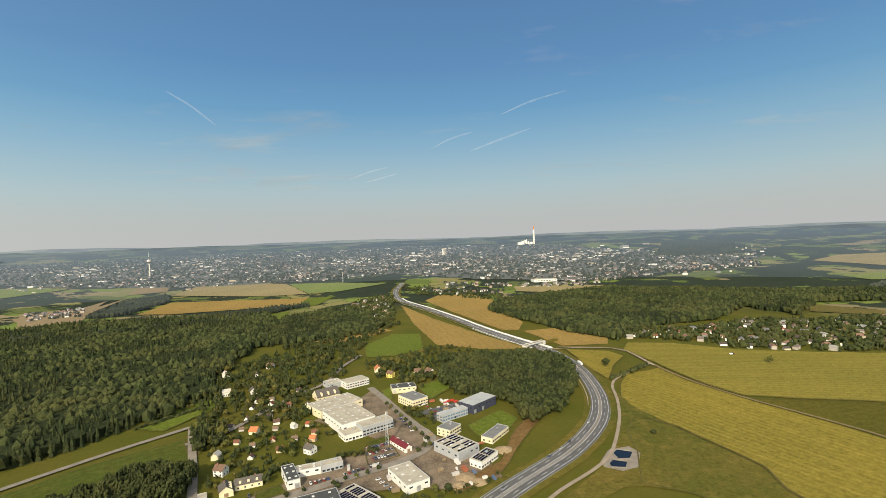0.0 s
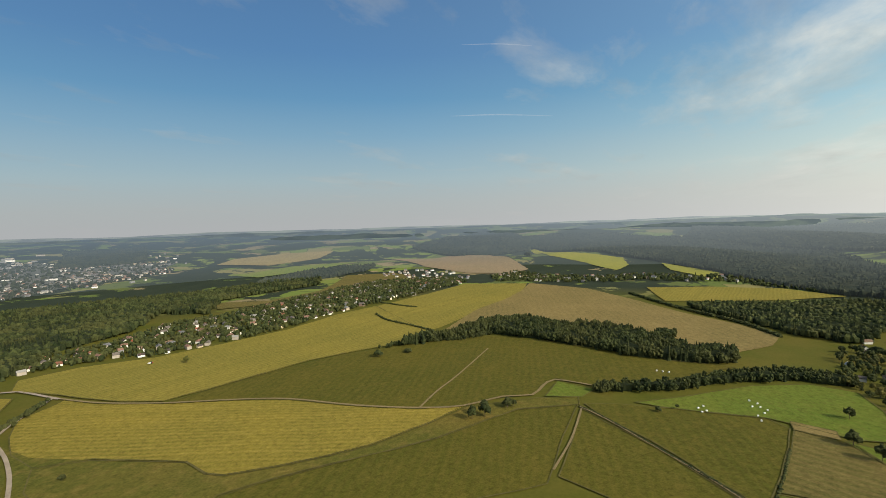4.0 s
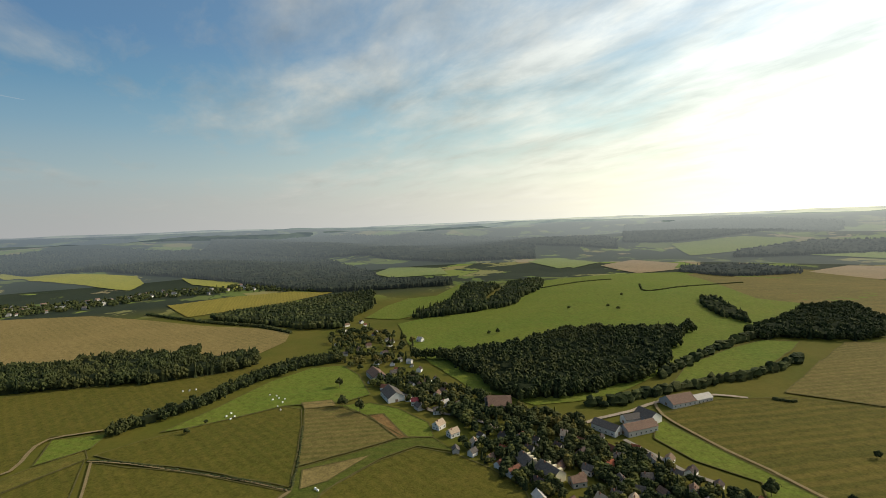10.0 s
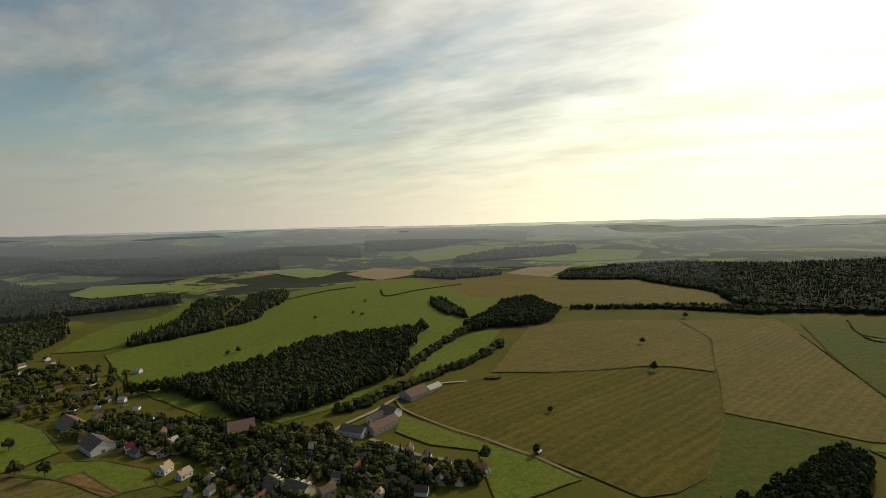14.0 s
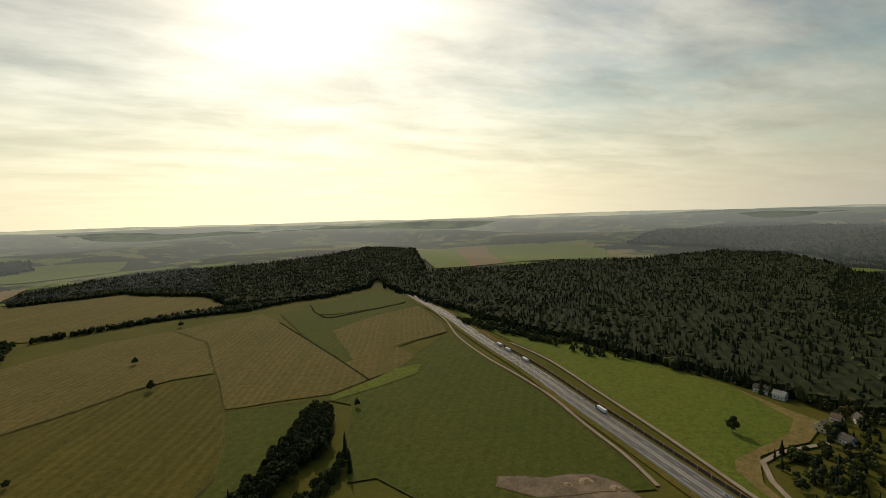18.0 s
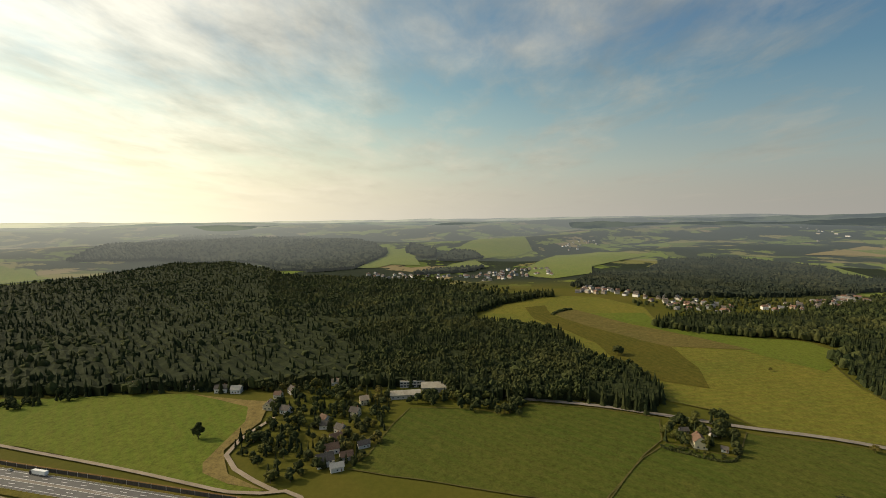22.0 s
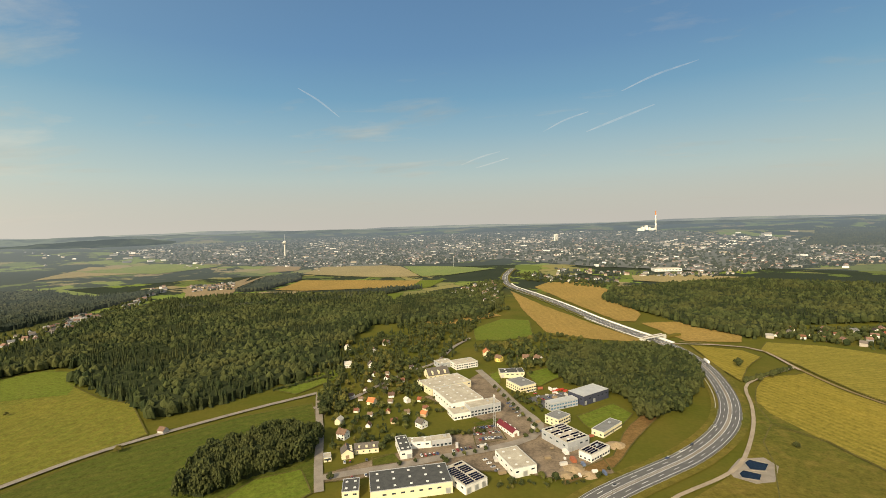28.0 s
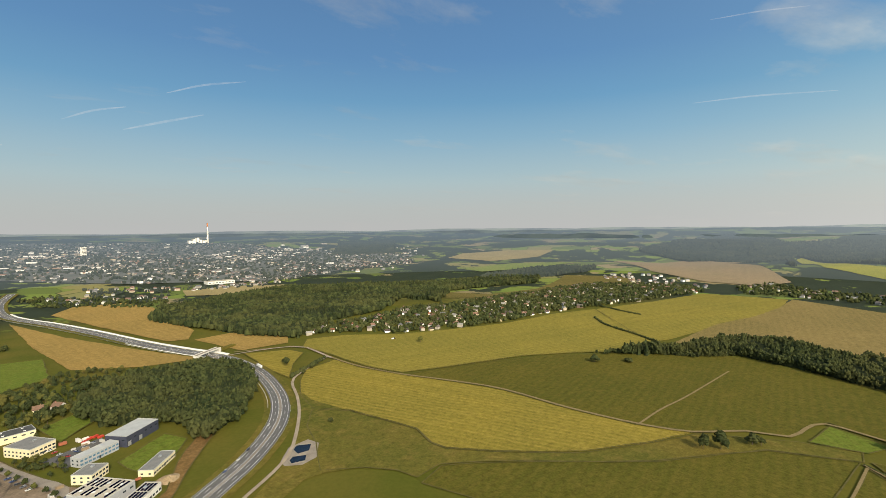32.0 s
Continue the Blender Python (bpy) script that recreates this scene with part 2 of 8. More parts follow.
GRAVEL = painted("gravel", (0.24, 0.195, 0.14), (0.34, 0.28, 0.21), 0.08, 0.95, 0, 0.2)
DIRT = painted("dirt_track", (0.16, 0.122, 0.056), (0.23, 0.178, 0.088), 0.3, 0.95, 0, 0.2)
MARGIN = painted("field_margin", (0.060, 0.058, 0.018), (0.125, 0.105, 0.036), 0.12, 0.95)
NEW_CONCRETE = painted("new_concrete", (0.74, 0.72, 0.67), (0.82, 0.80, 0.76), 0.2, 0.85)
WHITE_LINE = plain("road_paint", (0.75, 0.75, 0.73), 0.7)
YARD = painted("worn_yard", (0.10, 0.078, 0.055), (0.25, 0.19, 0.13), 0.06, 0.95, 0, 0.2)


def painted_haze(nd, bsdf):
    """Haze painted as emission: land fades to air colour from 1.3 km, brighter towards the sun."""
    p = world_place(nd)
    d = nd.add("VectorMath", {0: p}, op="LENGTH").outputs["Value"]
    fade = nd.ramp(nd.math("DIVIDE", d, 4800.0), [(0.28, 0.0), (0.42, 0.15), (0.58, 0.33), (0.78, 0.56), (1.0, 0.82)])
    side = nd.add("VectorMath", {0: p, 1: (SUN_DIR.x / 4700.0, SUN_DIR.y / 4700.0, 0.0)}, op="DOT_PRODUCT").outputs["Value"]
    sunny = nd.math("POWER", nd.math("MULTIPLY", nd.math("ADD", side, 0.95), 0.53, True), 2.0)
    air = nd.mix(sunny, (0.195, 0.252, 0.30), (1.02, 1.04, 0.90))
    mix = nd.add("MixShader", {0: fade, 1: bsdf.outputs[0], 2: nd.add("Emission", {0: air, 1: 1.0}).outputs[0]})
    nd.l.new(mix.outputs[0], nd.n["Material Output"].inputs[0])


# far copies of the crops: haze put into paler base colours
FAR_GREEN = crop("hazed_pasture", (0.125, 0.168, 0.034), (0.155, 0.182, 0.040), (0.20, 0.19, 0.06), 40.0, 0.15, 30.0)
FAR_TAN = crop("hazed_ploughland", (0.235, 0.165, 0.085), (0.20, 0.15, 0.075), (0.27, 0.20, 0.11), 20.0, 0.15, 30.0)
FAR_GOLD = crop("hazed_stubble", (0.265, 0.205, 0.085), (0.225, 0.178, 0.072), (0.30, 0.24, 0.11), 70.0, 0.15, 30.0)
# haze emission on top, on the far yellow crop as well
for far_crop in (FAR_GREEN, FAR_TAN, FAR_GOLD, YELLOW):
    painted_haze(Nodes(far_crop.node_tree), far_crop.node_tree.nodes["Principled BSDF"])
# greyer, bluer leaves carry painted haze; emission adds the rest
FAR_WOOD = foliage("hazed_woods", (0.024, 0.032, 0.022), (0.040, 0.048, 0.030), (0.056, 0.060, 0.034))
painted_haze(Nodes(FAR_WOOD.node_tree), FAR_WOOD.node_tree.nodes["Principled BSDF"])
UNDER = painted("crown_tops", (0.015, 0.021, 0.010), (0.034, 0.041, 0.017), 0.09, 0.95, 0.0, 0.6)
LEAF = foliage("broad_leaves", (0.018, 0.027, 0.011), (0.063, 0.073, 0.025), (0.066, 0.067, 0.023))
LEAF_LIGHT = foliage("light_leaves", (0.070, 0.082, 0.022), (0.105, 0.102, 0.028), (0.145, 0.108, 0.03))
NEEDLE = foliage("spruce_needles", (0.013, 0.021, 0.010), (0.043, 0.053, 0.020), (0.060, 0.062, 0.022))
BARK = painted("bark", (0.10, 0.075, 0.05), (0.16, 0.12, 0.085), 2.0, 0.95)

# ---- lie of the land ----
SWELLS = [(-320.0, -1460.0, 530.0, 18.0), (785.0, -960.0, 420.0, 20.0), (890.0, -290.0, 380.0, -11.0), (-1140.0, 330.0, 460.0, 13.0)]
def terrain(x, y):
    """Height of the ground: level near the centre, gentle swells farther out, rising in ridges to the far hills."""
    r = math.hypot(x, y)
    far = max(0.0, (r - 1600.0) / 3060.0)
    z = 176.0 * far ** 1.25
    swell = min(1.0, max(0.0, (r - 630.0) / 1100.0)) * (1.0 - 0.75 * min(1.0, far * 1.4))
    z += swell * (6.0 * math.sin(x / 390.0 + 1.3) * math.cos(y / 340.0 + 0.4) + 3.0 * math.sin((x + y) / 215.0))
    if r > 1750.0:
        a = math.atan2(x, y)
        calm = 0.25 if abs(a) < 0.75 else min(1.0, 0.25 + (abs(a) - 0.75) * 1.5)
        grow = min(1.0, (r - 1750.0) / 800.0) * min(1.0, max(0.0, (4750.0 - r) / 500.0) + 0.25)
        z += calm * grow * (21.0 * math.sin(r / 215.0 + 2.2 * math.sin(3.0 * a + 1.0) + 1.4 * math.sin(7.0 * a)) + 6.0 * math.sin(r / 120.0 + 3.0 * math.sin(5.0 * a) + 1.5 * math.sin(11.0 * a)))
    for bx, by, bs, bh in SWELLS:
        d = ((x - bx) ** 2 + (y - by) ** 2) / (bs * bs)
        if d < 9.0:
            z += bh * math.exp(-d)
    return z

# ---- building blocks ----


def mesh_of(name, verts, faces, material, smooth=False):
    me = bpy.data.meshes.new(name)
    me.from_pydata([tuple(v) for v in verts], [], [tuple(f) for f in faces])
    me.materials.append(material)
    if smooth:
        me.polygons.foreach_set("use_smooth", [True] * len(me.polygons))
    me.update()
    return me


def piece(name, verts, faces, material, parent=None, label="", smooth=False):
    ob = new(name, mesh_of(name, verts, faces, material, smooth))
    if parent:
        ob.parent = parent
    if label:
        ob["label"] = label
    return ob


def thing(name, m, label, category, group="", kind=""):
    ob = new(name)
    ob.empty_display_size = 0.5
    ob.matrix_world = m
    return tagged(ob, label, category, group, kind)


def box_data(x0, x1, y0, y1, z0, z1):
    v = [(x, y, z) for z in (z0, z1) for y in (y0, y1) for x in (x0, x1)]
    f = [(0, 2, 3, 1), (4, 5, 7, 6), (0, 1, 5, 4), (2, 6, 7, 3), (0, 4, 6, 2), (1, 3, 7, 5)]
    return v, f


def joined(*datas):
    vs, fs = [], []
    for v, f in datas:
        k = len(vs)
        vs += list(v)
        fs += [tuple(i + k for i in q) for q in f]
    return vs, fs


def box(name, x0, x1, y0, y1, z0, z1, material, parent=None, label=""):
    return piece(name, *box_data(x0, x1, y0, y1, z0, z1), material, parent, label)


def spline(pts, step):
    """Evenly spaced points along a smooth curve through pts."""
    p = [Vector(q) for q in pts]
    p = [p[0] * 2 - p[1]] + p + [p[-1] * 2 - p[-2]]
    out = []
    for i in range(1, len(p) - 2):
        a, b, c, d = p[i - 1:i + 3]
        n = max(1, int((c - b).length / step))
        for k in range(n):
            t = k / n
            out.append(0.5 * ((2 * b) + (c - a) * t + (2 * a - 5 * b + 4 * c - d) * t * t + (3 * b - a - 3 * c + d) * t ** 3))
    out.append(p[-2].copy())
    return out


def inside(x, y, poly):
    hit = False
    j = len(poly) - 1
    for i in range(len(poly)):
        xi, yi = poly[i]
        xj, yj = poly[j]
        if (yi > y) != (yj > y) and x < (xj - xi) * (y - yi) / (yj - yi) + xi:
            hit = not hit
        j = i
    return hit


def lift_at(x, y):
    return 0.12 + 0.0011 * max(0.0, math.hypot(x, y) - 150.0)


LAYER = [0]


def field(name, material, pts, label, category="field", layer=0.0):
    """A patch of crop or grass draped over the ground, with a slightly wavering edge."""
    rng = random.Random(len(pts) * 31 + int(pts[0][0]))
    edge = []
    for i, a in enumerate(pts):
        b = pts[(i + 1) % len(pts)]
        d = math.hypot(b[0] - a[0], b[1] - a[1])
        n = max(1, int(d / 18.0))
        for k in range(n):
            w_ = min(1.5, d * 0.01) if k else 0.0
            edge.append((a[0] + (b[0] - a[0]) * k / n + rng.uniform(-w_, w_), a[1] + (b[1] - a[1]) * k / n + rng.uniform(-w_, w_)))
    bm = bmesh.new()
    f = bm.faces.new([bm.verts.new((x, y, 0.0)) for x, y in edge])
    if f.calc_area() and f.normal.z < 0:
        f.normal_flip()
    bmesh.ops.triangulate(bm, faces=bm.faces[:], quad_method="BEAUTY", ngon_method="BEAUTY")
    for _ in range(5):
        far = [e for e in bm.edges if e.calc_length() > 45.0 + 0.03 * min(e.verts[0].co.length, e.verts[1].co.length)]
        if not far:
            break
        bmesh.ops.subdivide_edges(bm, edges=far, cuts=1)
        bmesh.ops.triangulate(bm, faces=[q for q in bm.faces if len(q.verts) > 3])
    LAYER[0] += 1
    for v in bm.verts:
        v.co.z = terrain(v.co.x, v.co.y) + lift_at(v.co.x, v.co.y) * (1.0 + layer) + 0.011 * (LAYER[0] % 40)
    bm.normal_update()
    for q in bm.faces:
        if q.normal.z < 0:
            q.normal_flip()
    me = bpy.data.meshes.new(name)
    bm.to_mesh(me)
    bm.free()
    me.materials.append(material)
    ob = tagged(new(name, me), label, category, kind="structure")
    if category == "field" and math.hypot(*pts[0]) < 900.0:
        rim = [Vector(p) for p in edge] + [Vector(edge[0])]
        piece("grass_margin", *ribbon_data(rim, 0.55, -0.55, -0.02), MARGIN, ob, "rough dark grass margin")
    return ob


def ribbon_data(line, left, right, lift, closed_edge=0.0):
    """A strip along a line, from left to right of it (metres), resting on the ground."""
    v, f = [], []
    for i, p in enumerate(line):
        a = line[max(0, i - 1)]
        b = line[min(len(line) - 1, i + 1)]
        t = (b - a).normalized()
        n = Vector((-t.y, t.x))
        for s in (left, right):
            q = Vector((p.x, p.y)) + n * s
            v.append((q.x, q.y, terrain(p.x, p.y) + lift_at(p.x, p.y) * 1.6 + 0.4 + lift))
        if i:
            k = 2 * i
            f.append((k - 2, k - 1, k + 1, k))
    if f:
        a, b, c = (Vector(v[i]) for i in f[0][:3])
        if (b - a).cross(c - b).z < 0:
            f = [q[::-1] for q in f]
    return v, f


def road(name, material, pts, width, label, category="road", lift=0.1, step=14.0):
    line = spline(pts, step)
    ob = piece(name, *ribbon_data(line, width / 2, -width / 2, lift), material)
    return tagged(ob, label, category, kind="structure"), line


# ---- ground ----
def build_ground(inner, outer):
    """A round sheet of ground, or the ring of it between two distances."""
    seg = 480
    rings = []
    r = inner or 25.0
    while r < outer:
        rings.append(r)
        r += max(14.0, r * 0.016)
    rings.append(outer)
    v, f = [], []
    for r in rings:
        for k in range(seg):
            a = 2 * math.pi * k / seg
            x, y = r * math.cos(a), r * math.sin(a)
            v.append((x, y, terrain(x, y)))
    for i in range(len(rings) - 1):
        b = i * seg
        for k in range(seg):
            k2 = (k + 1) % seg
            f.append((b + k, b + seg + k, b + seg + k2, b + k2))
    if not inner:
        f.append(tuple(range(seg)))
    return v, f


def ground_material(name, far):
    """Meadows near by; farther out a patchwork of fields with woods and hedges in it."""
    m, nd, bsdf = surface(name, 0.95)
    p = world_place(nd)
    n1 = nd.noise(p, 0.012, 5.0, 0.6)
    n2 = nd.noise(p, 0.25, 4.0, 0.65)
    col = nd.mix(nd.ramp(n1, [(0.35, 0.0), (0.65, 1.0)]), (0.072, 0.078, 0.011), (0.100, 0.088, 0.016))
    flat = nd.add("VectorMath", {0: p, 1: (1.0, 1.0, 0.0)}, op="MULTIPLY").outputs[0]
    warp = nd.add("VectorMath", {0: flat, 1: nd.add("VectorMath", {0: nd.add("TexNoise", {"Vector": flat, "Scale": 0.004}).outputs["Color"], 1: (120.0, 120.0, 0.0)}, op="MULTIPLY").outputs[0]}, op="ADD").outputs[0]
    vor = nd.add("TexVoronoi", {"Vector": warp, "Scale": 0.0062})
    cell = nd.add("SeparateColor", {0: vor.outputs["Color"]}).outputs[0]
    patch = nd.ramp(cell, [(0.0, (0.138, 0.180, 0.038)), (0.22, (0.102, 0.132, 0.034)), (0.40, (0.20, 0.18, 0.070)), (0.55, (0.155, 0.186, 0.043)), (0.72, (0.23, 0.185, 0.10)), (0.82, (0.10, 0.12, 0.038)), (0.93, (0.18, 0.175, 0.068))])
    patch.node.color_ramp.interpolation = "CONSTANT"
    wood = nd.noise(flat, 0.0030, 6.0, 0.62, 0.6)
    copse = nd.noise(flat, 0.011, 4.0, 0.6)
    trees = nd.math("ADD", nd.math("MULTIPLY", wood, 0.75), nd.math("MULTIPLY", copse, 0.25))
    tone = nd.mix(copse, (0.016, 0.024, 0.016), (0.038, 0.047, 0.027))
    patch = nd.mix(nd.ramp(trees, [(0.470, 0.0), (0.482, 1.0)]), patch, tone)
    hedge_ = nd.add("TexVoronoi", {"Vector": warp, "Scale": 0.0062})
    hedge_.feature = "DISTANCE_TO_EDGE"
    patch = nd.mix(nd.ramp(nd.math("ADD", hedge_.outputs["Distance"], nd.math("MULTIPLY", copse, 0.06)), [(0.028, 0.9), (0.045, 0.0)]), patch, (0.030, 0.038, 0.016))
    if far:
        col = patch
    else:
        dist = nd.add("VectorMath", {0: p}, op="LENGTH").outputs["Value"]
        col = nd.mix(nd.ramp(nd.math("DIVIDE", dist, 2000.0), [(0.60, 0.0), (0.72, 1.0)]), col, patch)
    hsv = nd.add("HueSaturation", {"Color": col, "Value": nd.math("ADD", 0.75, nd.math("MULTIPLY", n2, 0.5))})
    nd.l.new(hsv.outputs[0], bsdf.inputs["Base Color"])
    nd.l.new(nd.add("Bump", {"Strength": 0.4, "Distance": 0.5, "Height": n2}).outputs[0], bsdf.inputs["Normal"])
    # only the far sheet has haze painted on as emission
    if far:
        painted_haze(nd, bsdf)
    return m


tagged(piece("ground", *build_ground(0.0, 2000.0), ground_material("ground_cover", False), smooth=True), "rolling farmland of green and brown meadows", "ground", kind="structure")
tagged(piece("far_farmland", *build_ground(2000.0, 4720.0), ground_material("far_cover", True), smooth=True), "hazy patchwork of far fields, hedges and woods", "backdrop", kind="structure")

# ---- trees ----
RNG = random.Random(7)


def lumpy(rad, rings, seg, rng, squash=1.0, jag=0.25):
    """A closed uneven blob, base at z = -rad*squash."""
    v, f = [(0, 0, -rad * squash * 0.8)], []
    for i in range(1, rings):
        a = math.pi * i / rings
        for k in range(seg):
            b = 2 * math.pi * (k + 0.5 * (i % 2)) / seg
            q = rad * (1 + rng.uniform(-jag, jag))
            v.append((q * math.sin(a) * math.cos(b), q * math.sin(a) * math.sin(b), -q * squash * math.cos(a)))
    v.append((0, 0, rad * squash * (1 + rng.uniform(-jag, jag))))
    for k in range(seg):
        f.append((0, 1 + (k + 1) % seg, 1 + k))
        for i in range(rings - 2):
            b = 1 + i * seg
            f.append((b + k, b + (k + 1) % seg, b + seg + (k + 1) % seg, b + seg + k))
        b = 1 + (rings - 2) * seg
        f.append((b + k, b + (k + 1) % seg, len(v) - 1))
    return v, f


def moved(data, dx, dy, dz):
    return [(x + dx, y + dy, z + dz) for x, y, z in data[0]], data[1]


def leaf_clump(rad, x, y, z, rng):
    """A small uneven clump of leaves, tilted at random."""
    turn = Matrix.Rotation(rng.uniform(0, 6.28), 3, (rng.uniform(-1, 1), rng.uniform(-1, 1), rng.uniform(0.1, 1)))
    v = []
    for d in ((1, 0, 0), (0, 1, 0), (-1, 0, 0), (0, -1, 0), (0, 0, 1), (0, 0, -1)):
        p = turn @ Vector(d) * rad * rng.uniform(0.7, 1.35)
        v.append((p.x + x, p.y + y, p.z + z))
    f = [(0, 1, 4), (1, 2, 4), (2, 3, 4), (3, 0, 4), (1, 0, 5), (2, 1, 5), (3, 2, 5), (0, 3, 5)]
    return v, f


def far_broadleaf(rng, clumps=13):
    """About one metre wide and high in unit size: leaf clumps over an uneven crown."""
    bits = [leaf_clump(0.27, 0, 0, 0.5, rng)]
    rad = 0.60 / math.sqrt(clumps)
    lean = rng.uniform(0, 6.28)
    for k in range(clumps):
        up = 1.0 - 1.55 * (k + 0.5) / clumps
        a = 2.4 * k + rng.uniform(-0.4, 0.4)
        q = 0.34 * math.sqrt(1.0 - up * up) * rng.uniform(0.75, 1.1) * (1.0 + 0.15 * math.cos(a - lean))
        bits.append(leaf_clump(rad * rng.uniform(0.75, 1.2), q * math.cos(a), q * math.sin(a), 0.52 + 0.36 * up * rng.uniform(0.85, 1.12), rng))
    return joined(*bits)


def far_spruce(rng):
    v, f = [], []
    for lo, hi, rad in ((0.05, 0.5, 0.24), (0.32, 0.78, 0.17), (0.6, 1.0, 0.10)):
        k0 = len(v)
        for k in range(6):
            a = 2 * math.pi * k / 6 + rng.uniform(-0.3, 0.3)
            q = rad * rng.uniform(0.7, 1.25)
            v.append((q * math.cos(a), q * math.sin(a), lo + rng.uniform(-0.04, 0.04)))
        v.append((0, 0, hi))
        f += [(k0 + k, k0 + (k + 1) % 6, k0 + 6) for k in range(6)]
    return v, f


def area_of(pts):
    return abs(sum(pts[i - 1][0] * pts[i][1] - pts[i][0] * pts[i - 1][1] for i in range(len(pts)))) / 2.0


def canopy(pts, top, cell):
    """The closed crown layer of a wood: a jagged sheet of crown tops with sides down to the ground, set in from the edge."""
    xs, ys = [p[0] for p in pts], [p[1] for p in pts]
    nx, ny = int((max(xs) - min(xs)) / cell) + 2, int((max(ys) - min(ys)) / cell) + 2
    rng = random.Random(nx * ny)
    where, v, f = {}, [], []
    for i in range(nx):
        for j in range(ny):
            x, y = min(xs) + (i - 0.5) * cell, min(ys) + (j - 0.5) * cell
            if inside(x, y, pts):
                jx, jy = x + rng.uniform(-0.3, 0.3) * cell, y + rng.uniform(-0.3, 0.3) * cell
                where[i, j] = len(v)
                v.append((jx, jy, terrain(x, y) + top * (0.74 + 0.13 * noise.noise((x * 0.02, y * 0.02, 0.0)) + (0.12 if (i + j) % 2 else -0.08) + rng.uniform(-0.08, 0.08))))
    for i, j in list(where):
        q = [where.get(k) for k in ((i, j), (i + 1, j), (i + 1, j + 1), (i, j + 1))]
        if None not in q:
            f.append((q[0], q[1], q[2]))
            f.append((q[0], q[2], q[3]))
    used = {}
    for t in f:
        for a, b in ((t[0], t[1]), (t[1], t[2]), (t[2], t[0])):
            used[(a, b)] = used.get((a, b), 0) + 1
    for a, b in [e for e in used if (e[1], e[0]) not in used]:
        k = len(v)
        for p in (v[a], v[b]):
            v.append((p[0], p[1], terrain(p[0], p[1]) - 0.5))
        f.append((b, a, k))
        f.append((b, k, k + 1))
    return v, f


def wavy(pts, by):
    """The same outline with an uneven edge."""
    rng = random.Random(int(pts[0][0]))
    out = []
    for i, a in enumerate(pts):
        b = pts[(i + 1) % len(pts)]
        k = max(1, int(math.hypot(b[0] - a[0], b[1] - a[1]) / 35.0))
        for j in range(k):
            out.append((a[0] + (b[0] - a[0]) * j / k + rng.uniform(-by, by), a[1] + (b[1] - a[1]) * j / k + rng.uniform(-by, by)))
    return out


def woods(name, pts, label, spread, height=(13, 19), spruce=0.3, leaf=None, width=0.5, category="forest", sheet=True):
    """Many trees in a patch, as stuff: broadleaves, spruces and the closed crown layer under their tops. spread: square metres to a tree."""
    pts = wavy(pts, 9.0 if area_of(pts) > 20000.0 else 2.5)
    n = int(min(8000, area_of(pts) / (spread * 0.72 if area_of(pts) > 60000.0 else spread)))
    rng = random.Random(int(abs(pts[0][0]) * 3 + abs(pts[0][1])) + n)
    away = math.hypot(sum(p[0] for p in pts) / len(pts), sum(p[1] for p in pts) / len(pts))
    broad_ = [far_broadleaf(rng, 36 if away < 480.0 and n < 900 else 8 if n > 3000 else 11) if away < 1000.0 else moved(lumpy(0.40, 3, 6, rng, 1.1, 0.32), 0, 0, 0.5) for _ in range(6)]
    protos = (broad_, [far_spruce(rng) for _ in range(4)])
    protos = [[(np.array(v), f) for v, f in group] for group in protos]
    xs, ys = [p[0] for p in pts], [p[1] for p in pts]
    found, tries = [], 0
    for i, a in enumerate(pts if sheet else []):
        b = pts[(i + 1) % len(pts)]
        k = int(math.hypot(b[0] - a[0], b[1] - a[1]) / 8.0)
        for j in range(k):
            t = (j + rng.random()) / k
            found.append((a[0] + (b[0] - a[0]) * t + rng.uniform(-4, 4), a[1] + (b[1] - a[1]) * t + rng.uniform(-4, 4)))
    n += len(found)
    while len(found) < n and tries < n * 30:
        tries += 1
        x, y = rng.uniform(min(xs), max(xs)), rng.uniform(min(ys), max(ys))
        if inside(x, y, pts):
            found.append((x, y))
    verts, faces, count = {0: [], 1: []}, {0: [], 1: []}, {0: 0, 1: 0}
    for x, y in found:
        stand = noise.noise((x * 0.008, y * 0.008, 3.0))
        kind = 1 if rng.random() < spruce + 1.6 * stand * min(spruce, 1 - spruce) * 2 else 0
        pv, pf = protos[kind][rng.randrange(len(protos[kind]))]
        h = rng.uniform(*height) * (1.15 if kind else 1.0)
        w_ = h * width * rng.uniform(0.85, 1.3)
        a = rng.uniform(0, 6.28)
        c, s = math.cos(a), math.sin(a)
        q = np.empty_like(pv)
        q[:, 0] = (pv[:, 0] * c - pv[:, 1] * s) * w_ * 1.5 + x
        q[:, 1] = (pv[:, 0] * s + pv[:, 1] * c) * w_ * 1.5 + y
        q[:, 2] = pv[:, 2] * h + terrain(x, y) - 0.03 * h
        k = count[kind]
        verts[kind].append(q)
        faces[kind] += [tuple(i + k for i in t) for t in pf]
        count[kind] += len(q)
    for kind in (0, 1):
        if verts[kind]:
            ob = piece(name if kind == 0 else "spruce_stand", np.concatenate(verts[kind]).tolist(), faces[kind], leaf or (LEAF, NEEDLE)[kind])
            tagged(ob, label if kind == 0 else "dense dark green spruce stand", category, kind="stuff")
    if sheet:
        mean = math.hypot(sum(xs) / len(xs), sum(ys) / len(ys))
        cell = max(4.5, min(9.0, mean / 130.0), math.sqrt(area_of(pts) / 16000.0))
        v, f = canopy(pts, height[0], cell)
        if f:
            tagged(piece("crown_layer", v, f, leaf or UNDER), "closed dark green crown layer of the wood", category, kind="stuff")

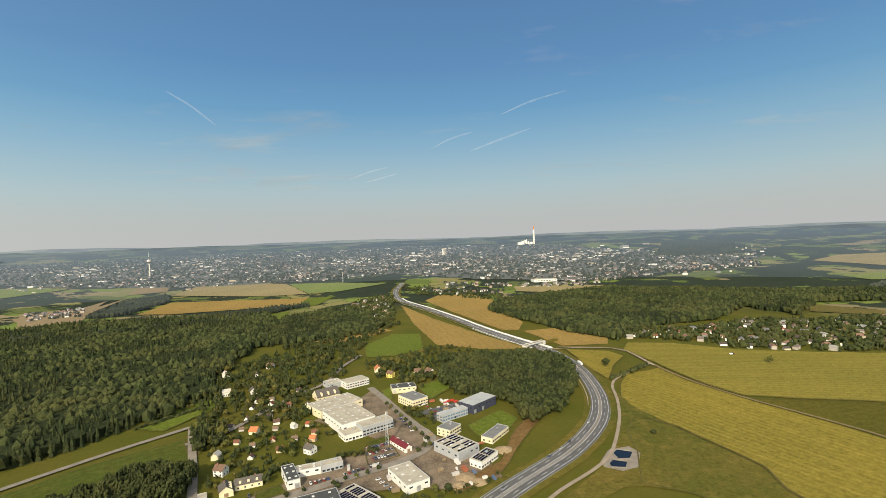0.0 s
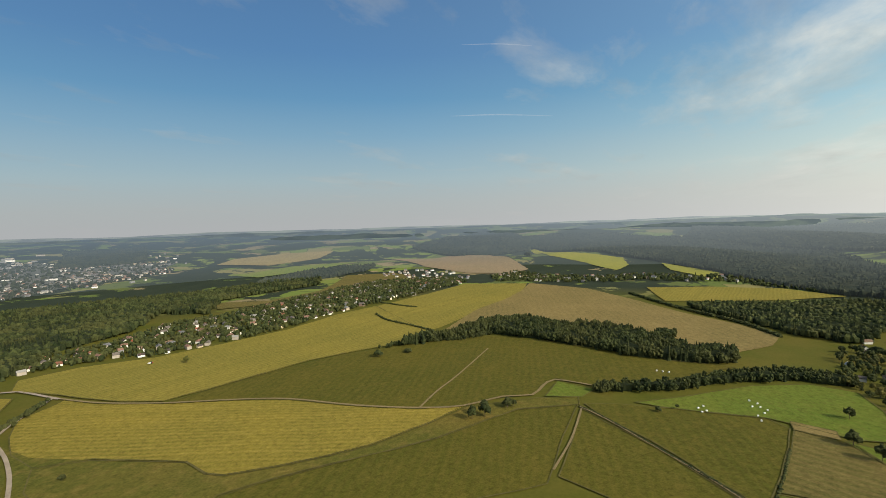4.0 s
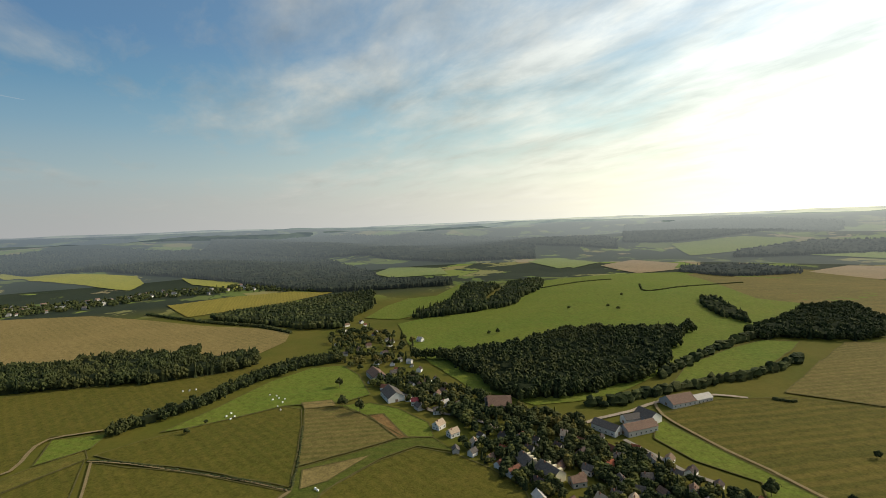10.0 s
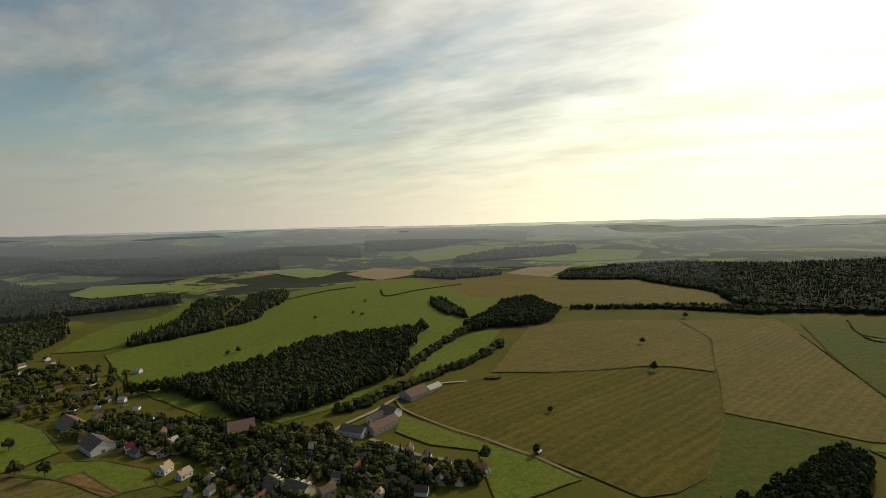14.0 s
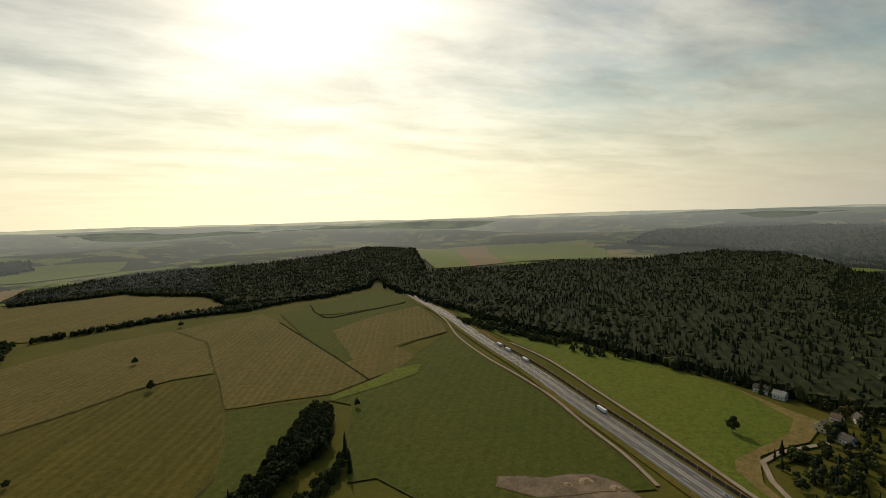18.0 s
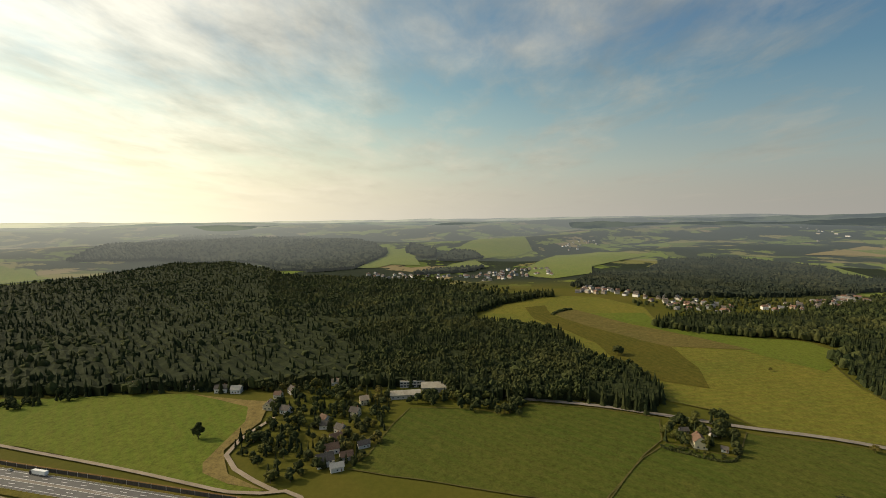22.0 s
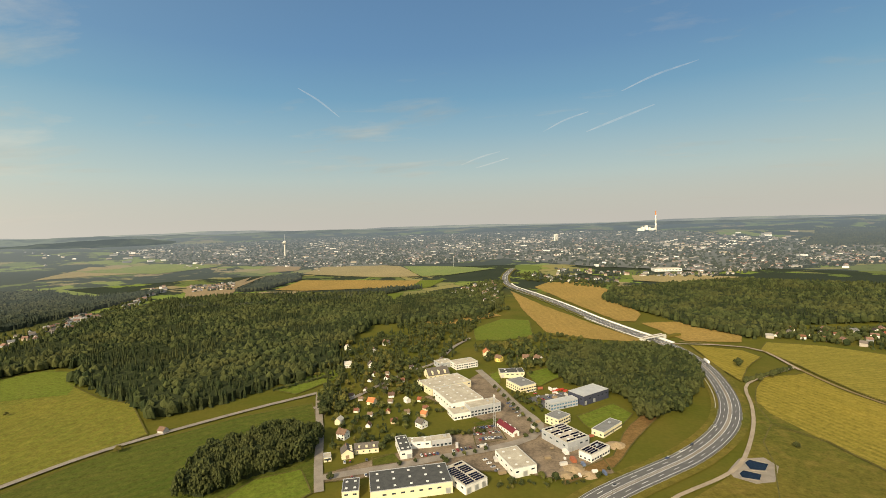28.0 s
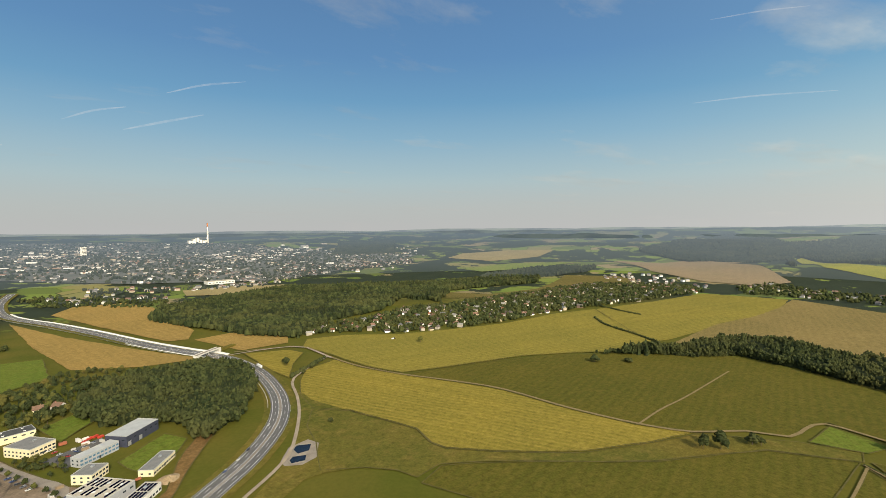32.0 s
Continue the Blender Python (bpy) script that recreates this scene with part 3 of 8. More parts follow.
# ---- fields ----
field("stubble_field", STUBBLE_B, [(290, 749), (318, 799), (385, 784), (462, 723), (559, 692), (681, 661), (826, 661), (944, 632), (797, 454), (757, 393), (699, 396), (657, 392), (591, 437), (525, 472), (460, 488), (386, 506), (337, 521), (317, 570), (307, 631), (304, 672)], "golden stubble field below the village")
field("stubble_field", STUBBLE, [(217.2, 572), (242.6, 619), (283, 633), (296, 641), (305, 580), (331, 513), (367, 444), (391, 386), (403, 301), (419, 236), (444, 192.7), (395, 207.4), (334, 235.1), (302, 260), (275, 285), (247.8, 315), (244.2, 331), (251, 363), (236.9, 405), (222.6, 446), (194, 477), (198.7, 523)], "large golden stubble field with tractor rows")
field("stubble_field", STUBBLE, [(201, 768), (265, 744), (276, 710), (238.9, 655), (211.5, 597), (204.2, 646)], "small golden field with a lone bush")
field("stubble_field", STUBBLE_B, [(945, 630), (1137, 596), (1379, 575), (1427, 389), (1234, 354), (1069, 360), (901, 377), (790, 383), (758, 392), (793, 460)], "pale golden field beside the village")
field("ploughed_field", TAN, [(1438, 383), (1369, 197.9), (1237, 78.9), (1102, -26.7), (1007, -124.7), (921, -171.3), (852, -149.1), (788, -96), (739, -13.2), (762, 115.2), (803, 294), (775, 368), (971, 383), (1124, 364), (1266, 363)], "wide tan ploughed field above a wood")
field("crop_field", OLIVE, [(334, 511), (383, 502), (456, 484), (534, 458), (613, 412), (690, 361), (755, 263), (744, 164.3), (725, 81.4), (702, -11.9), (703, -84.5), (624, -16.2), (574, 36.6), (555, 73.3), (569, 120.6), (534, 129.9), (502, 133.8), (486, 163.5), (446, 193.8), (422, 237.5), (406, 303), (394, 388), (370, 447)], "dark green crop field crossed by a track")
field("meadow", BRIGHT, [(503, 119.9), (559, 117.6), (546, 72.2), (516, 82.3)], "small bright green triangle of meadow")
field("verge", ROUGH, [(192.7, 474), (221.1, 443), (235.3, 403), (249.6, 361), (242.8, 330), (246.5, 313), (274, 283), (300, 259), (331, 233.2), (393, 206.3), (443, 188.9), (495, 126.8), (514, 85.9), (493, 81.4), (457, 138.4), (368, 186.4), (326, 217.7), (290, 250), (255, 277), (225.5, 295), (200, 290), (193.8, 309), (176.1, 329), (146.4, 347), (163.7, 396), (171.2, 436)], "rough olive grass between stubble and maize")
field("crop_field", OLIVE, [(198.1, 281), (225.3, 292), (254, 275), (288, 248.9), (366, 185.4), (455, 137.5), (490, 83.1), (430, 82.8), (330, 78.4), (273, 142.6), (232, 203.8)], "dark olive maize field divided by tracks")
field("crop_field", OLIVE, [(482, 77.7), (408, -2.4), (347, -54.4), (329, -33.6), (307, -17.1), (343, 72.9), (409, 73.7)], "dark olive maize field between tracks")
field("crop_field", OLIVE, [(497, 77.2), (508, 44.4), (516, -5.9), (520, -87.9), (502, -100.8), (459, -91.3), (386, -69.8), (351, -58.8), (416, -2.6), (478, 62.2)], "olive crop field with a dark hedge line")
field("crop_field", OLIVE_B, [(501, -103.9), (483, -142.6), (444, -152.8), (382, -163.6), (380, -151.1), (379, -112.3), (379, -70.7), (451, -91.7)], "mown olive field with pale strips")
field("meadow", GREEN, [(376, -69.2), (376, -111.4), (378, -163.1), (364, -185.8), (330, -189.2), (357, -166.9), (354, -132.1), (337, -89.8), (311, -51.5), (317, -34.6), (345, -58.8)], "narrow fresh green strip below the fields")
field("crop_field", TAN, [(371, -72.6), (364, -126.2), (344, -84.9), (344, -64.6)], "mown tan strip beside fresh grass", layer=0.5)
field("crop_field", OLIVE, [(298, -49.1), (332, -78.8), (351, -131.1), (354, -165.6), (326, -187), (293, -197.6), (258, -202.8), (232.4, -192.2)], "dark maize field beside the village")
field("meadow", BRIGHT, [(520, 28.6), (564, -26.4), (623, -87.2), (654, -148.7), (640, -188.6), (581, -191.9), (502, -178.2), (496, -146.5), (523, -88.6), (516, -5.9)], "bright green sheep pasture with white bales")
field("garden_plot", TAN, [(522, -105), (511, -136), (491, -134.7), (501, -103.4)], "bare tan plot beside a green meadow", layer=0.5)
field("meadow", BRIGHT, [(491, -136.2), (476, -169.3), (445, -187.5), (394, -197.2), (364, -186.7), (379, -166), (441, -169.5), (446, -153.3)], "green meadow at the edge of the village")
field("ploughed_field", BROWN, [(443, -155.1), (440, -168), (375, -167.2), (378, -159.4)], "narrow strip of bare brown soil", layer=0.5)
field("meadow", BRIGHT, [(852, -366), (857, -430), (819, -536), (881, -712), (1017, -883), (1001, -1034), (983, -1246), (909, -1404), (747, -1572), (574, -1496), (439, -1445), (367, -1169), (427, -1022), (415, -827), (383, -681), (363, -555), (353, -477), (343, -400), (351, -351), (369, -308), (453, -281), (641, -299)], "long green hillside meadow")
field("meadow", BRIGHT, [(325, -753), (311, -698), (291, -577), (307, -533), (320, -450), (356, -545), (364, -647), (359, -725)], "green meadow along the stream")
field("meadow", BRIGHT, [(961, -336), (1056, -428), (1101, -506), (1071, -574), (1196, -727), (1047, -626), (917, -490), (900, -425), (891, -383)], "green clearing between groves")
field("crop_field", OLIVE_B, [(870, -1321), (897, -1608), (669, -1651), (413, -1512), (290, -1618), (165.1, -1631), (23, -1405), (-31.9, -1166), (68.7, -1107), (154.7, -1067), (269, -1004), (396, -1056), (523, -1028)], "wide olive-tan field along the crest")
field("ploughed_field", OLIVE_B, [(244.9, -538), (264, -640), (289, -796), (234.4, -867), (153.1, -925), (60.6, -959), (7.7, -838), (-0.1, -659), (45.3, -660), (84.7, -642), (128.4, -605), (180.2, -570)], "striped tan and olive stubble field")
field("ploughed_field", OLIVE_B, [(58.5, -958), (-93.2, -1023), (-117.3, -922), (-139.9, -739), (-156.7, -609), (-166.2, -531), (-114.4, -508), (-8.8, -524), (-4.1, -636), (5.9, -837)], "brownish striped field rising to the crest")
field("crop_field", ROWED, [(283, -393), (274, -465), (236.9, -526), (179.2, -566), (127.6, -601), (84.1, -637), (-2, -647), (-6.9, -521), (-5.5, -438), (5.9, -382), (22.3, -353), (42.7, -336), (87.8, -350), (136, -361), (197, -365), (267, -384)], "large olive-green field with faint rows")
field("meadow", GREEN, [(-8.1, -517), (-104.8, -497), (-64, -432), (-36.1, -383), (0.6, -325), (23.6, -318), (20.2, -352), (3.3, -383)], "dark green meadow beside a row of trees")
field("meadow", BRIGHT, [(280, -380), (240.4, -373), (175.1, -362), (125.6, -355), (83.9, -340), (124.9, -279), (148.5, -311), (171.4, -345), (214.4, -335), (255, -342)], "fresh green strip below the olive field")
field("meadow", GREEN, [(-107.6, -492), (-163.3, -518), (-334, -662), (-351, -638), (-326, -528), (-319, -445), (-308, -370), (-291, -302), (-278, -247.7), (-265, -210.6), (-123, -272), (-103, -322), (-82, -327), (-125.2, -467)], "green field beside the motorway")
field("crop_field", GREEN, [(-126.9, -993), (-243.5, -1063), (-386, -1161), (-423, -1052), (-400, -878), (-359, -695), (-243.3, -641), (-167.4, -535), (-156.7, -609), (-139.9, -739)], "green field patch on the hill crest")
field("crop_field", OLIVE_B, [(-185.2, -793), (-286, -863), (-396, -904), (-367, -729), (-349, -680), (-246.4, -649), (-170.9, -613)], "dark olive field patch beside the motorway", layer=0.5)
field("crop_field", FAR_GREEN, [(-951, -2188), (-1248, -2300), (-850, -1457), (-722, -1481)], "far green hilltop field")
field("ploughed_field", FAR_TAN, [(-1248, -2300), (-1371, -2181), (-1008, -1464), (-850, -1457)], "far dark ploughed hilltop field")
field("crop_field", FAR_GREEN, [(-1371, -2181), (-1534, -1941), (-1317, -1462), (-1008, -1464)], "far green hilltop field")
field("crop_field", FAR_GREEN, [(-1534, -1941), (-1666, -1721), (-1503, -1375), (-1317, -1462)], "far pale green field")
field("ploughed_field", OLIVE_B, [(-156.7, -609), (-245.3, -646), (-250, -584), (-207.7, -549), (-166.2, -531)], "brownish field patch below the crest", layer=0.6)
field("meadow", BRIGHT, [(-161.4, -523), (-207.7, -549), (-242.9, -550), (-221.9, -519), (-163.6, -500), (-108.9, -487), (-112.4, -500)], "fresh green strip across the field", layer=0.6)
field("meadow", BRIGHT, [(-446, -843), (-457, -696), (-473, -574), (-476, -462), (-490, -383), (-493, -302), (-473, -231.9), (-466, -205.2), (-427, -203.5), (-390, -203.2), (-354, -206.2), (-335, -197.6), (-320, -172.2), (-313, -142.6), (-308, -151.7), (-322, -209), (-341, -269), (-366, -360), (-397, -485), (-405, -592), (-419, -722)], "bright green meadow between motorway and houses")
field("verge", TAN, [(-493, -302), (-476, -233.4), (-472, -204.6), (-423, -192.9), (-392, -198.6), (-368, -200.1), (-333, -178.7), (-313, -142.6), (-320, -172.2), (-334, -198.8), (-348, -206.7), (-388, -207.7), (-424, -208.5), (-458, -221.7)], "dry tan field margin round the gardens", "verge", layer=0.5)
field("meadow", GREEN, [(-342, -90.1), (-365, -78), (-422, -66.5), (-458, -55.2), (-456, 2.8), (-442, 42.4), (-468, 67), (-457, 129.1), (-436, 182.2), (-391, 166), (-364, 139.8), (-298, 87.4)], "broad green meadow beside the road")
field("meadow", GREEN, [(-297, 89.3), (-362, 139.9), (-386, 167.7), (-362, 213.9), (-405, 244.2), (-381, 319), (-314, 410), (-259, 457), (-212.6, 387), (-188, 334), (-171, 298)], "broad olive-green meadow with lone trees")
field("meadow", BRIGHT, [(-216.1, 220), (-234.4, 266), (-225.1, 306), (-197, 326), (-172, 297)], "fresh green patch before the clump of trees", layer=0.5)
field("crop_field", HILL_FIELD, [(-867, 19.4), (-983, 88.8), (-1070, 203.7), (-1047, 298), (-932, 359), (-782, 327), (-726, 420), (-699, 497), (-612, 509), (-596, 459), (-513, 427), (-462, 421), (-414, 386), (-376, 358), (-416, 260), (-445, 249.6), (-475, 208.5), (-562, 201), (-592, 140.6), (-654, 126.7), (-773, 116.1)], "sloping yellow-green field on a hill")
field("crop_field", OLIVE_B, [(-894, 169.6), (-915, 219.5), (-796, 285), (-712, 358), (-651, 398), (-670, 284), (-715, 237.7), (-794, 190.2)], "reddish tan strip across the hill", layer=0.5)
field("crop_field", OLIVE, [(-946, 124.1), (-961, 167), (-881, 164.3), (-791, 207), (-697, 267), (-665, 294), (-576, 288), (-509, 267), (-535, 219.9), (-590, 196.2), (-687, 195), (-764, 165.8), (-846, 127.6)], "curved dark green crop strip on a hill", layer=0.7)
field("meadow", BRIGHT, [(-885, 226.9), (-880, 339), (-782, 327), (-722, 418), (-692, 504), (-624, 501), (-564, 430), (-627, 394), (-712, 358), (-800, 286)], "green hilltop meadow beside the wood", layer=0.4)
field("meadow", BRIGHT, [(-328, 488), (-316, 531), (-290, 576), (-265, 546), (-292, 479)], "small bright green meadow")
field("crop_field", ORANGE, [(-248.4, 893), (-234.9, 961), (-131.3, 1013), (-105.3, 984), (-195, 877)], "narrow golden strip of ripe crop")
field("meadow", BRIGHT, [(-144.5, 849), (-101.5, 948), (-47, 939), (-33.5, 800), (-81.3, 760), (-124.9, 756)], "bright green meadow among gardens")
field("stubble_field", ORANGE, [(-118.2, 1355), (-27.6, 1131), (77.1, 909), (148.6, 780), (66.8, 788), (-11.2, 833), (-64.6, 1048)], "orange-tan field beside the motorway")
field("stubble_field", ORANGE, [(-51.6, 1422), (-12.8, 1520), (95.4, 1513), (148.6, 1388), (176.9, 1021), (153.7, 945), (122.5, 949), (56.6, 1126)], "orange-tan field beside the motorway")
field("stubble_field", ORANGE, [(161.7, 932), (226.7, 949), (301, 848), (282, 795), (202.8, 792)], "orange-tan field beside the bridge")
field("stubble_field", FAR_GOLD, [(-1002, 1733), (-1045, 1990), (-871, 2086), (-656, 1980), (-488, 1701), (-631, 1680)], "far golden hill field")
field("ploughed_field", ORANGE, [(-858, 1314), (-902, 1559), (-714, 1601), (-459, 1599), (-449, 1449), (-614, 1374), (-760, 1305)], "far tan hill field")
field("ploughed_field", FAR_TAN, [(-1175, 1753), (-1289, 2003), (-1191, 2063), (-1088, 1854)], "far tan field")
field("meadow", BRIGHT, [(-496, 1107), (-476, 1266), (-428, 1309), (-398, 1158), (-433, 1087)], "far green meadow beside woods")
field("meadow", BRIGHT, [(-436, 1364), (-459, 1599), (-374, 1613), (-381, 1434)], "far green hill meadow")
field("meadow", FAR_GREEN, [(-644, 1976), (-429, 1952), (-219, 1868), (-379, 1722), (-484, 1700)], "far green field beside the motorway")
field("meadow", BRIGHT, [(-883, 1100), (-885, 1213), (-719, 1196), (-676, 1089), (-764, 1067)], "far green clearing in the woods")
field("ploughed_field", FAR_TAN, [(-999, 1093), (-1220, 1352), (-1083, 1488), (-1118, 1668), (-1017, 1344), (-908, 1168)], "far tan field beside a hamlet")
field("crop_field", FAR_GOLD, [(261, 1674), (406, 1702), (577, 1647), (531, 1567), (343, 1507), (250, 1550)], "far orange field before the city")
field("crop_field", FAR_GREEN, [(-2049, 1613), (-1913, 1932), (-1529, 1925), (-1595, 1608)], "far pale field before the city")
field("crop_field", YELLOW, [(2667, 701), (2737, 694), (2295, 404), (2131, 161.1), (1982, 126.5), (1839, 158.4), (2008, 294), (2158, 480)], "bright yellow-green field on a far slope")
field("crop_field", YELLOW, [(2014, 10), (1778, -177.5), (1643, -143.3), (1842, -20.9)], "bright yellow-green field on a far slope")
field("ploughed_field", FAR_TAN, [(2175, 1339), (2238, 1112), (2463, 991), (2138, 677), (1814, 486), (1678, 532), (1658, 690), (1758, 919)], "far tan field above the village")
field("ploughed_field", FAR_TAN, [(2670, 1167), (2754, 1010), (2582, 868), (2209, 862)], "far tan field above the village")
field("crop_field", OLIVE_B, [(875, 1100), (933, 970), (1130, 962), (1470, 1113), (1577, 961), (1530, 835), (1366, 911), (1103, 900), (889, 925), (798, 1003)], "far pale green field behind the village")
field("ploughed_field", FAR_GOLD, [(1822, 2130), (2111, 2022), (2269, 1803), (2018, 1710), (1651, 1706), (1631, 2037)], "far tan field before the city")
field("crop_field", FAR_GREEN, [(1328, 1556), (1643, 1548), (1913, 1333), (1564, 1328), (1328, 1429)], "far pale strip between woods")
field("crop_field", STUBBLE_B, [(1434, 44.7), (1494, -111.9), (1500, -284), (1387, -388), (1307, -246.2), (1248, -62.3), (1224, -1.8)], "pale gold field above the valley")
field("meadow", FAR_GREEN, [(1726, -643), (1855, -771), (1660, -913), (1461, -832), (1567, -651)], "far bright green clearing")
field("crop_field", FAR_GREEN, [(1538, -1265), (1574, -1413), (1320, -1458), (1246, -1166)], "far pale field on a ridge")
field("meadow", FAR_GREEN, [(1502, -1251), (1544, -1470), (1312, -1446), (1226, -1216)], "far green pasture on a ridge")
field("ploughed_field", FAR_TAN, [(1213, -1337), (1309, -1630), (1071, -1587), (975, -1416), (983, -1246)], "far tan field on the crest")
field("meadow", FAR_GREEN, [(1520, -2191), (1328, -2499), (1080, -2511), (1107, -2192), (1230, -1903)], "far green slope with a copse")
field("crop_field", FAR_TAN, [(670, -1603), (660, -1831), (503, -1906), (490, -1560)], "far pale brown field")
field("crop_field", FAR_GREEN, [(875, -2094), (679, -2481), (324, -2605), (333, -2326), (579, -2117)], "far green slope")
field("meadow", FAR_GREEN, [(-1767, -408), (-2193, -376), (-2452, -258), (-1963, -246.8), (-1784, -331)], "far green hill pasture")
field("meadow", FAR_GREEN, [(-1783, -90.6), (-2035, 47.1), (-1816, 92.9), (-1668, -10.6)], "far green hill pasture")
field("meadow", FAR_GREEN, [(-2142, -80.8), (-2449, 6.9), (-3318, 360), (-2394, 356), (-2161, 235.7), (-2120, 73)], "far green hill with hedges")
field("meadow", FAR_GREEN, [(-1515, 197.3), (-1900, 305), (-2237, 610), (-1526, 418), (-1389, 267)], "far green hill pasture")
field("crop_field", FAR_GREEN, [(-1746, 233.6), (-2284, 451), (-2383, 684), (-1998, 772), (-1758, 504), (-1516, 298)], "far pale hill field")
field("meadow", FAR_GREEN, [(-1772, -60.5), (-1991, 56.6), (-1804, 99.6), (-1699, -23.2)], "far green slope above the town")
field("meadow", FAR_GREEN, [(-1981, -115.3), (-2340, -51.9), (-2567, 189.5), (-2474, 333), (-2146, 156.4), (-2007, 57.1)], "far green pasture between hedges")
field("meadow", FAR_GREEN, [(-1880, -385), (-2408, -390), (-2216, -244.4), (-1854, -169.1)], "far green slope beside a wood")
field("crop_field", FAR_GOLD, [(-1880, 1337), (-2127, 1762), (-1652, 1890), (-1610, 1656), (-1813, 1502)], "far golden strip before the city")
field("crop_field", FAR_GREEN, [(-1449, 1031), (-1612, 1225), (-1279, 1148), (-1251, 1037)], "far pale field beside the woods")
field("ploughed_field", FAR_TAN, [(-1176, 1279), (-1111, 1432), (-1148, 1612), (-996, 1284), (-1014, 1139)], "far tan field beside a village")
field("yard", YARD, [(-142.9, 494.1), (-114.5, 518.4), (-94.2, 584.7), (-54.8, 529.6), (-15.4, 450.3), (33.3, 397.2), (43.5, 363), (1.8, 347), (-35.8, 351.9), (-93.7, 343.6), (-171.9, 311), (-176.9, 322), (-132.2, 363.5), (-99.6, 402.9), (-43.8, 425.2)], "worn brown work yard of the industrial estate")
field("lawn", BRIGHT, [(21.1, 466.5), (59.7, 505.7), (74.9, 480.5), (60.7, 450.4), (35.4, 431.3), (26.2, 449.4)], "mown green lawn of the estate")
field("lawn", GREEN, [(-76.2, 434.1), (-56.9, 449.2), (-45.8, 440.2), (-64.1, 424.1)], "grass strip beside the street")
field("lawn", BRIGHT, [(-80, 582.8), (-67.8, 601.9), (-62.9, 551.7), (-72, 553.7)], "green meadow behind the halls")
field("lawn", BRIGHT, [(-35.5, 595.9), (-4.1, 625.1), (9, 586), (-17.3, 545.8)], "green meadow behind the halls")
field("lawn", GREEN, [(-148.4, 354.4), (-132.2, 363.5), (-123.1, 351.5), (-142.4, 341.3)], "lawn beside the workshop")
field("parking_lot", ASPHALT, [(-30.5, 507.6), (13.1, 534.8), (16.1, 504.6), (-13.3, 480.5)], "dark asphalt yard before the blue hall")
field("parking_lot", YARD, [(-76.3, 424.1), (-53.9, 436.2), (-41.8, 405.1), (-67.2, 390.9)], "car park of reddish paving")
field("earth_bank", BROWN, [(5.9, 339.9), (44.5, 372.1), (68.9, 424.3), (134.6, 545.8), (119.4, 560.9), (59.7, 434.3), (45.5, 390.1), (5.9, 352)], "bare brown earth bank beside the motorway")
field("construction_yard", YARD, [(-181, -279), (-194.8, -272), (-210.5, -260), (-228.4, -255), (-242.3, -246.2), (-249.3, -231), (-248.9, -204.5), (-233.7, -181.3), (-172, -269)], "pale gravel yard with heaps of sand", layer=0.8)

# ---- woods ----
woods("forest", [(116.4, 1204), (180.2, 1062), (250, 908), (303, 819), (413, 937), (562, 962), (712, 1102), (754, 970), (905, 1124), (1075, 1115), (1268, 1078), (1372, 1166), (1246, 1289), (1030, 1319), (805, 1474), (533, 1562), (330, 1438), (162.7, 1350)], "broad mixed forest behind the fields", 90, (12, 18), 0.35)
woods("grove", [(-0.6, 581), (16.8, 564), (61.9, 544), (73.8, 516), (85, 463), (113, 495), (155.8, 548), (173.9, 693), (127.6, 732), (62, 730), (18.1, 707), (-5, 622)], "dense green grove beside the motorway", 52, (12, 17), 0.12)
woods("forest", [(-773, 318), (-722, 418), (-696, 519), (-618, 514), (-613, 472), (-517, 430), (-465, 424), (-397, 378), (-365, 425), (-332, 490), (-288, 586), (-326, 675), (-345, 845), (-321, 970), (-472, 1256), (-605, 1218), (-888, 1145), (-1025, 1055), (-950, 788), (-832, 552), (-834, 420), (-815, 341)], "dark mixed forest on the western slope", 90, (12, 18), 0.5)
woods("forest", [(-469, 807), (-399, 813), (-328, 870), (-257, 890), (-203, 914), (-131.3, 1013), (-126.2, 1070), (-291, 1320), (-395, 1186), (-374, 994), (-483, 1018), (-514, 877)], "green mixed forest below the hill fields", 90, (12, 17), 0.4)
woods("hedgerow", [(615, 409), (666, 372), (711, 307), (768, 270), (807, 288), (722, 361), (670, 387)], "low bushes beside the wood", 40, (6, 9), 0.0)
woods("grove", [(835, 13.1), (838, -14), (877, -14.5), (864, 13.9)], "small round group of trees beside the wood", 30, (11, 14), 0.0)
woods("forest", [(651, 380), (702, 332), (767, 282), (757, 188.6), (729, 111.3), (710, 35.3), (703, -44.5), (723, -87.2), (773, -94.5), (783, -15.5), (874, 58.6), (884, 140.6), (842, 143), (901, 236.9), (874, 308), (728, 340), (663, 385)], "dark wood between two fields", 70, (13, 18), 0.2)
woods("hedgerow", [(536, 71), (551, 35.5), (578, -14.2), (631, -72.6), (668, -137.1), (660, -194.6), (689, -199.2), (695, -128), (638, -58.1), (582, 4.3), (556, 70.1)], "leafy hedgerow of bushy trees", 70, (9, 13), 0.05)
woods("forest", [(613, -286), (568, -317), (509, -318), (435, -300), (389, -310), (363, -364), (357, -425), (370, -500), (424, -631), (464, -712), (451, -685), (493, -619), (541, -578), (563, -504), (544, -433), (555, -390), (570, -329), (602, -290)], "dark rounded wood above the valley village", 70, (14, 19), 0.15)
woods("grove", [(875, -419), (831, -472), (828, -543), (968, -666), (1055, -757), (1149, -719), (952, -543), (908, -443)], "grove on the meadow slope", 90, (12, 17), 0.3)
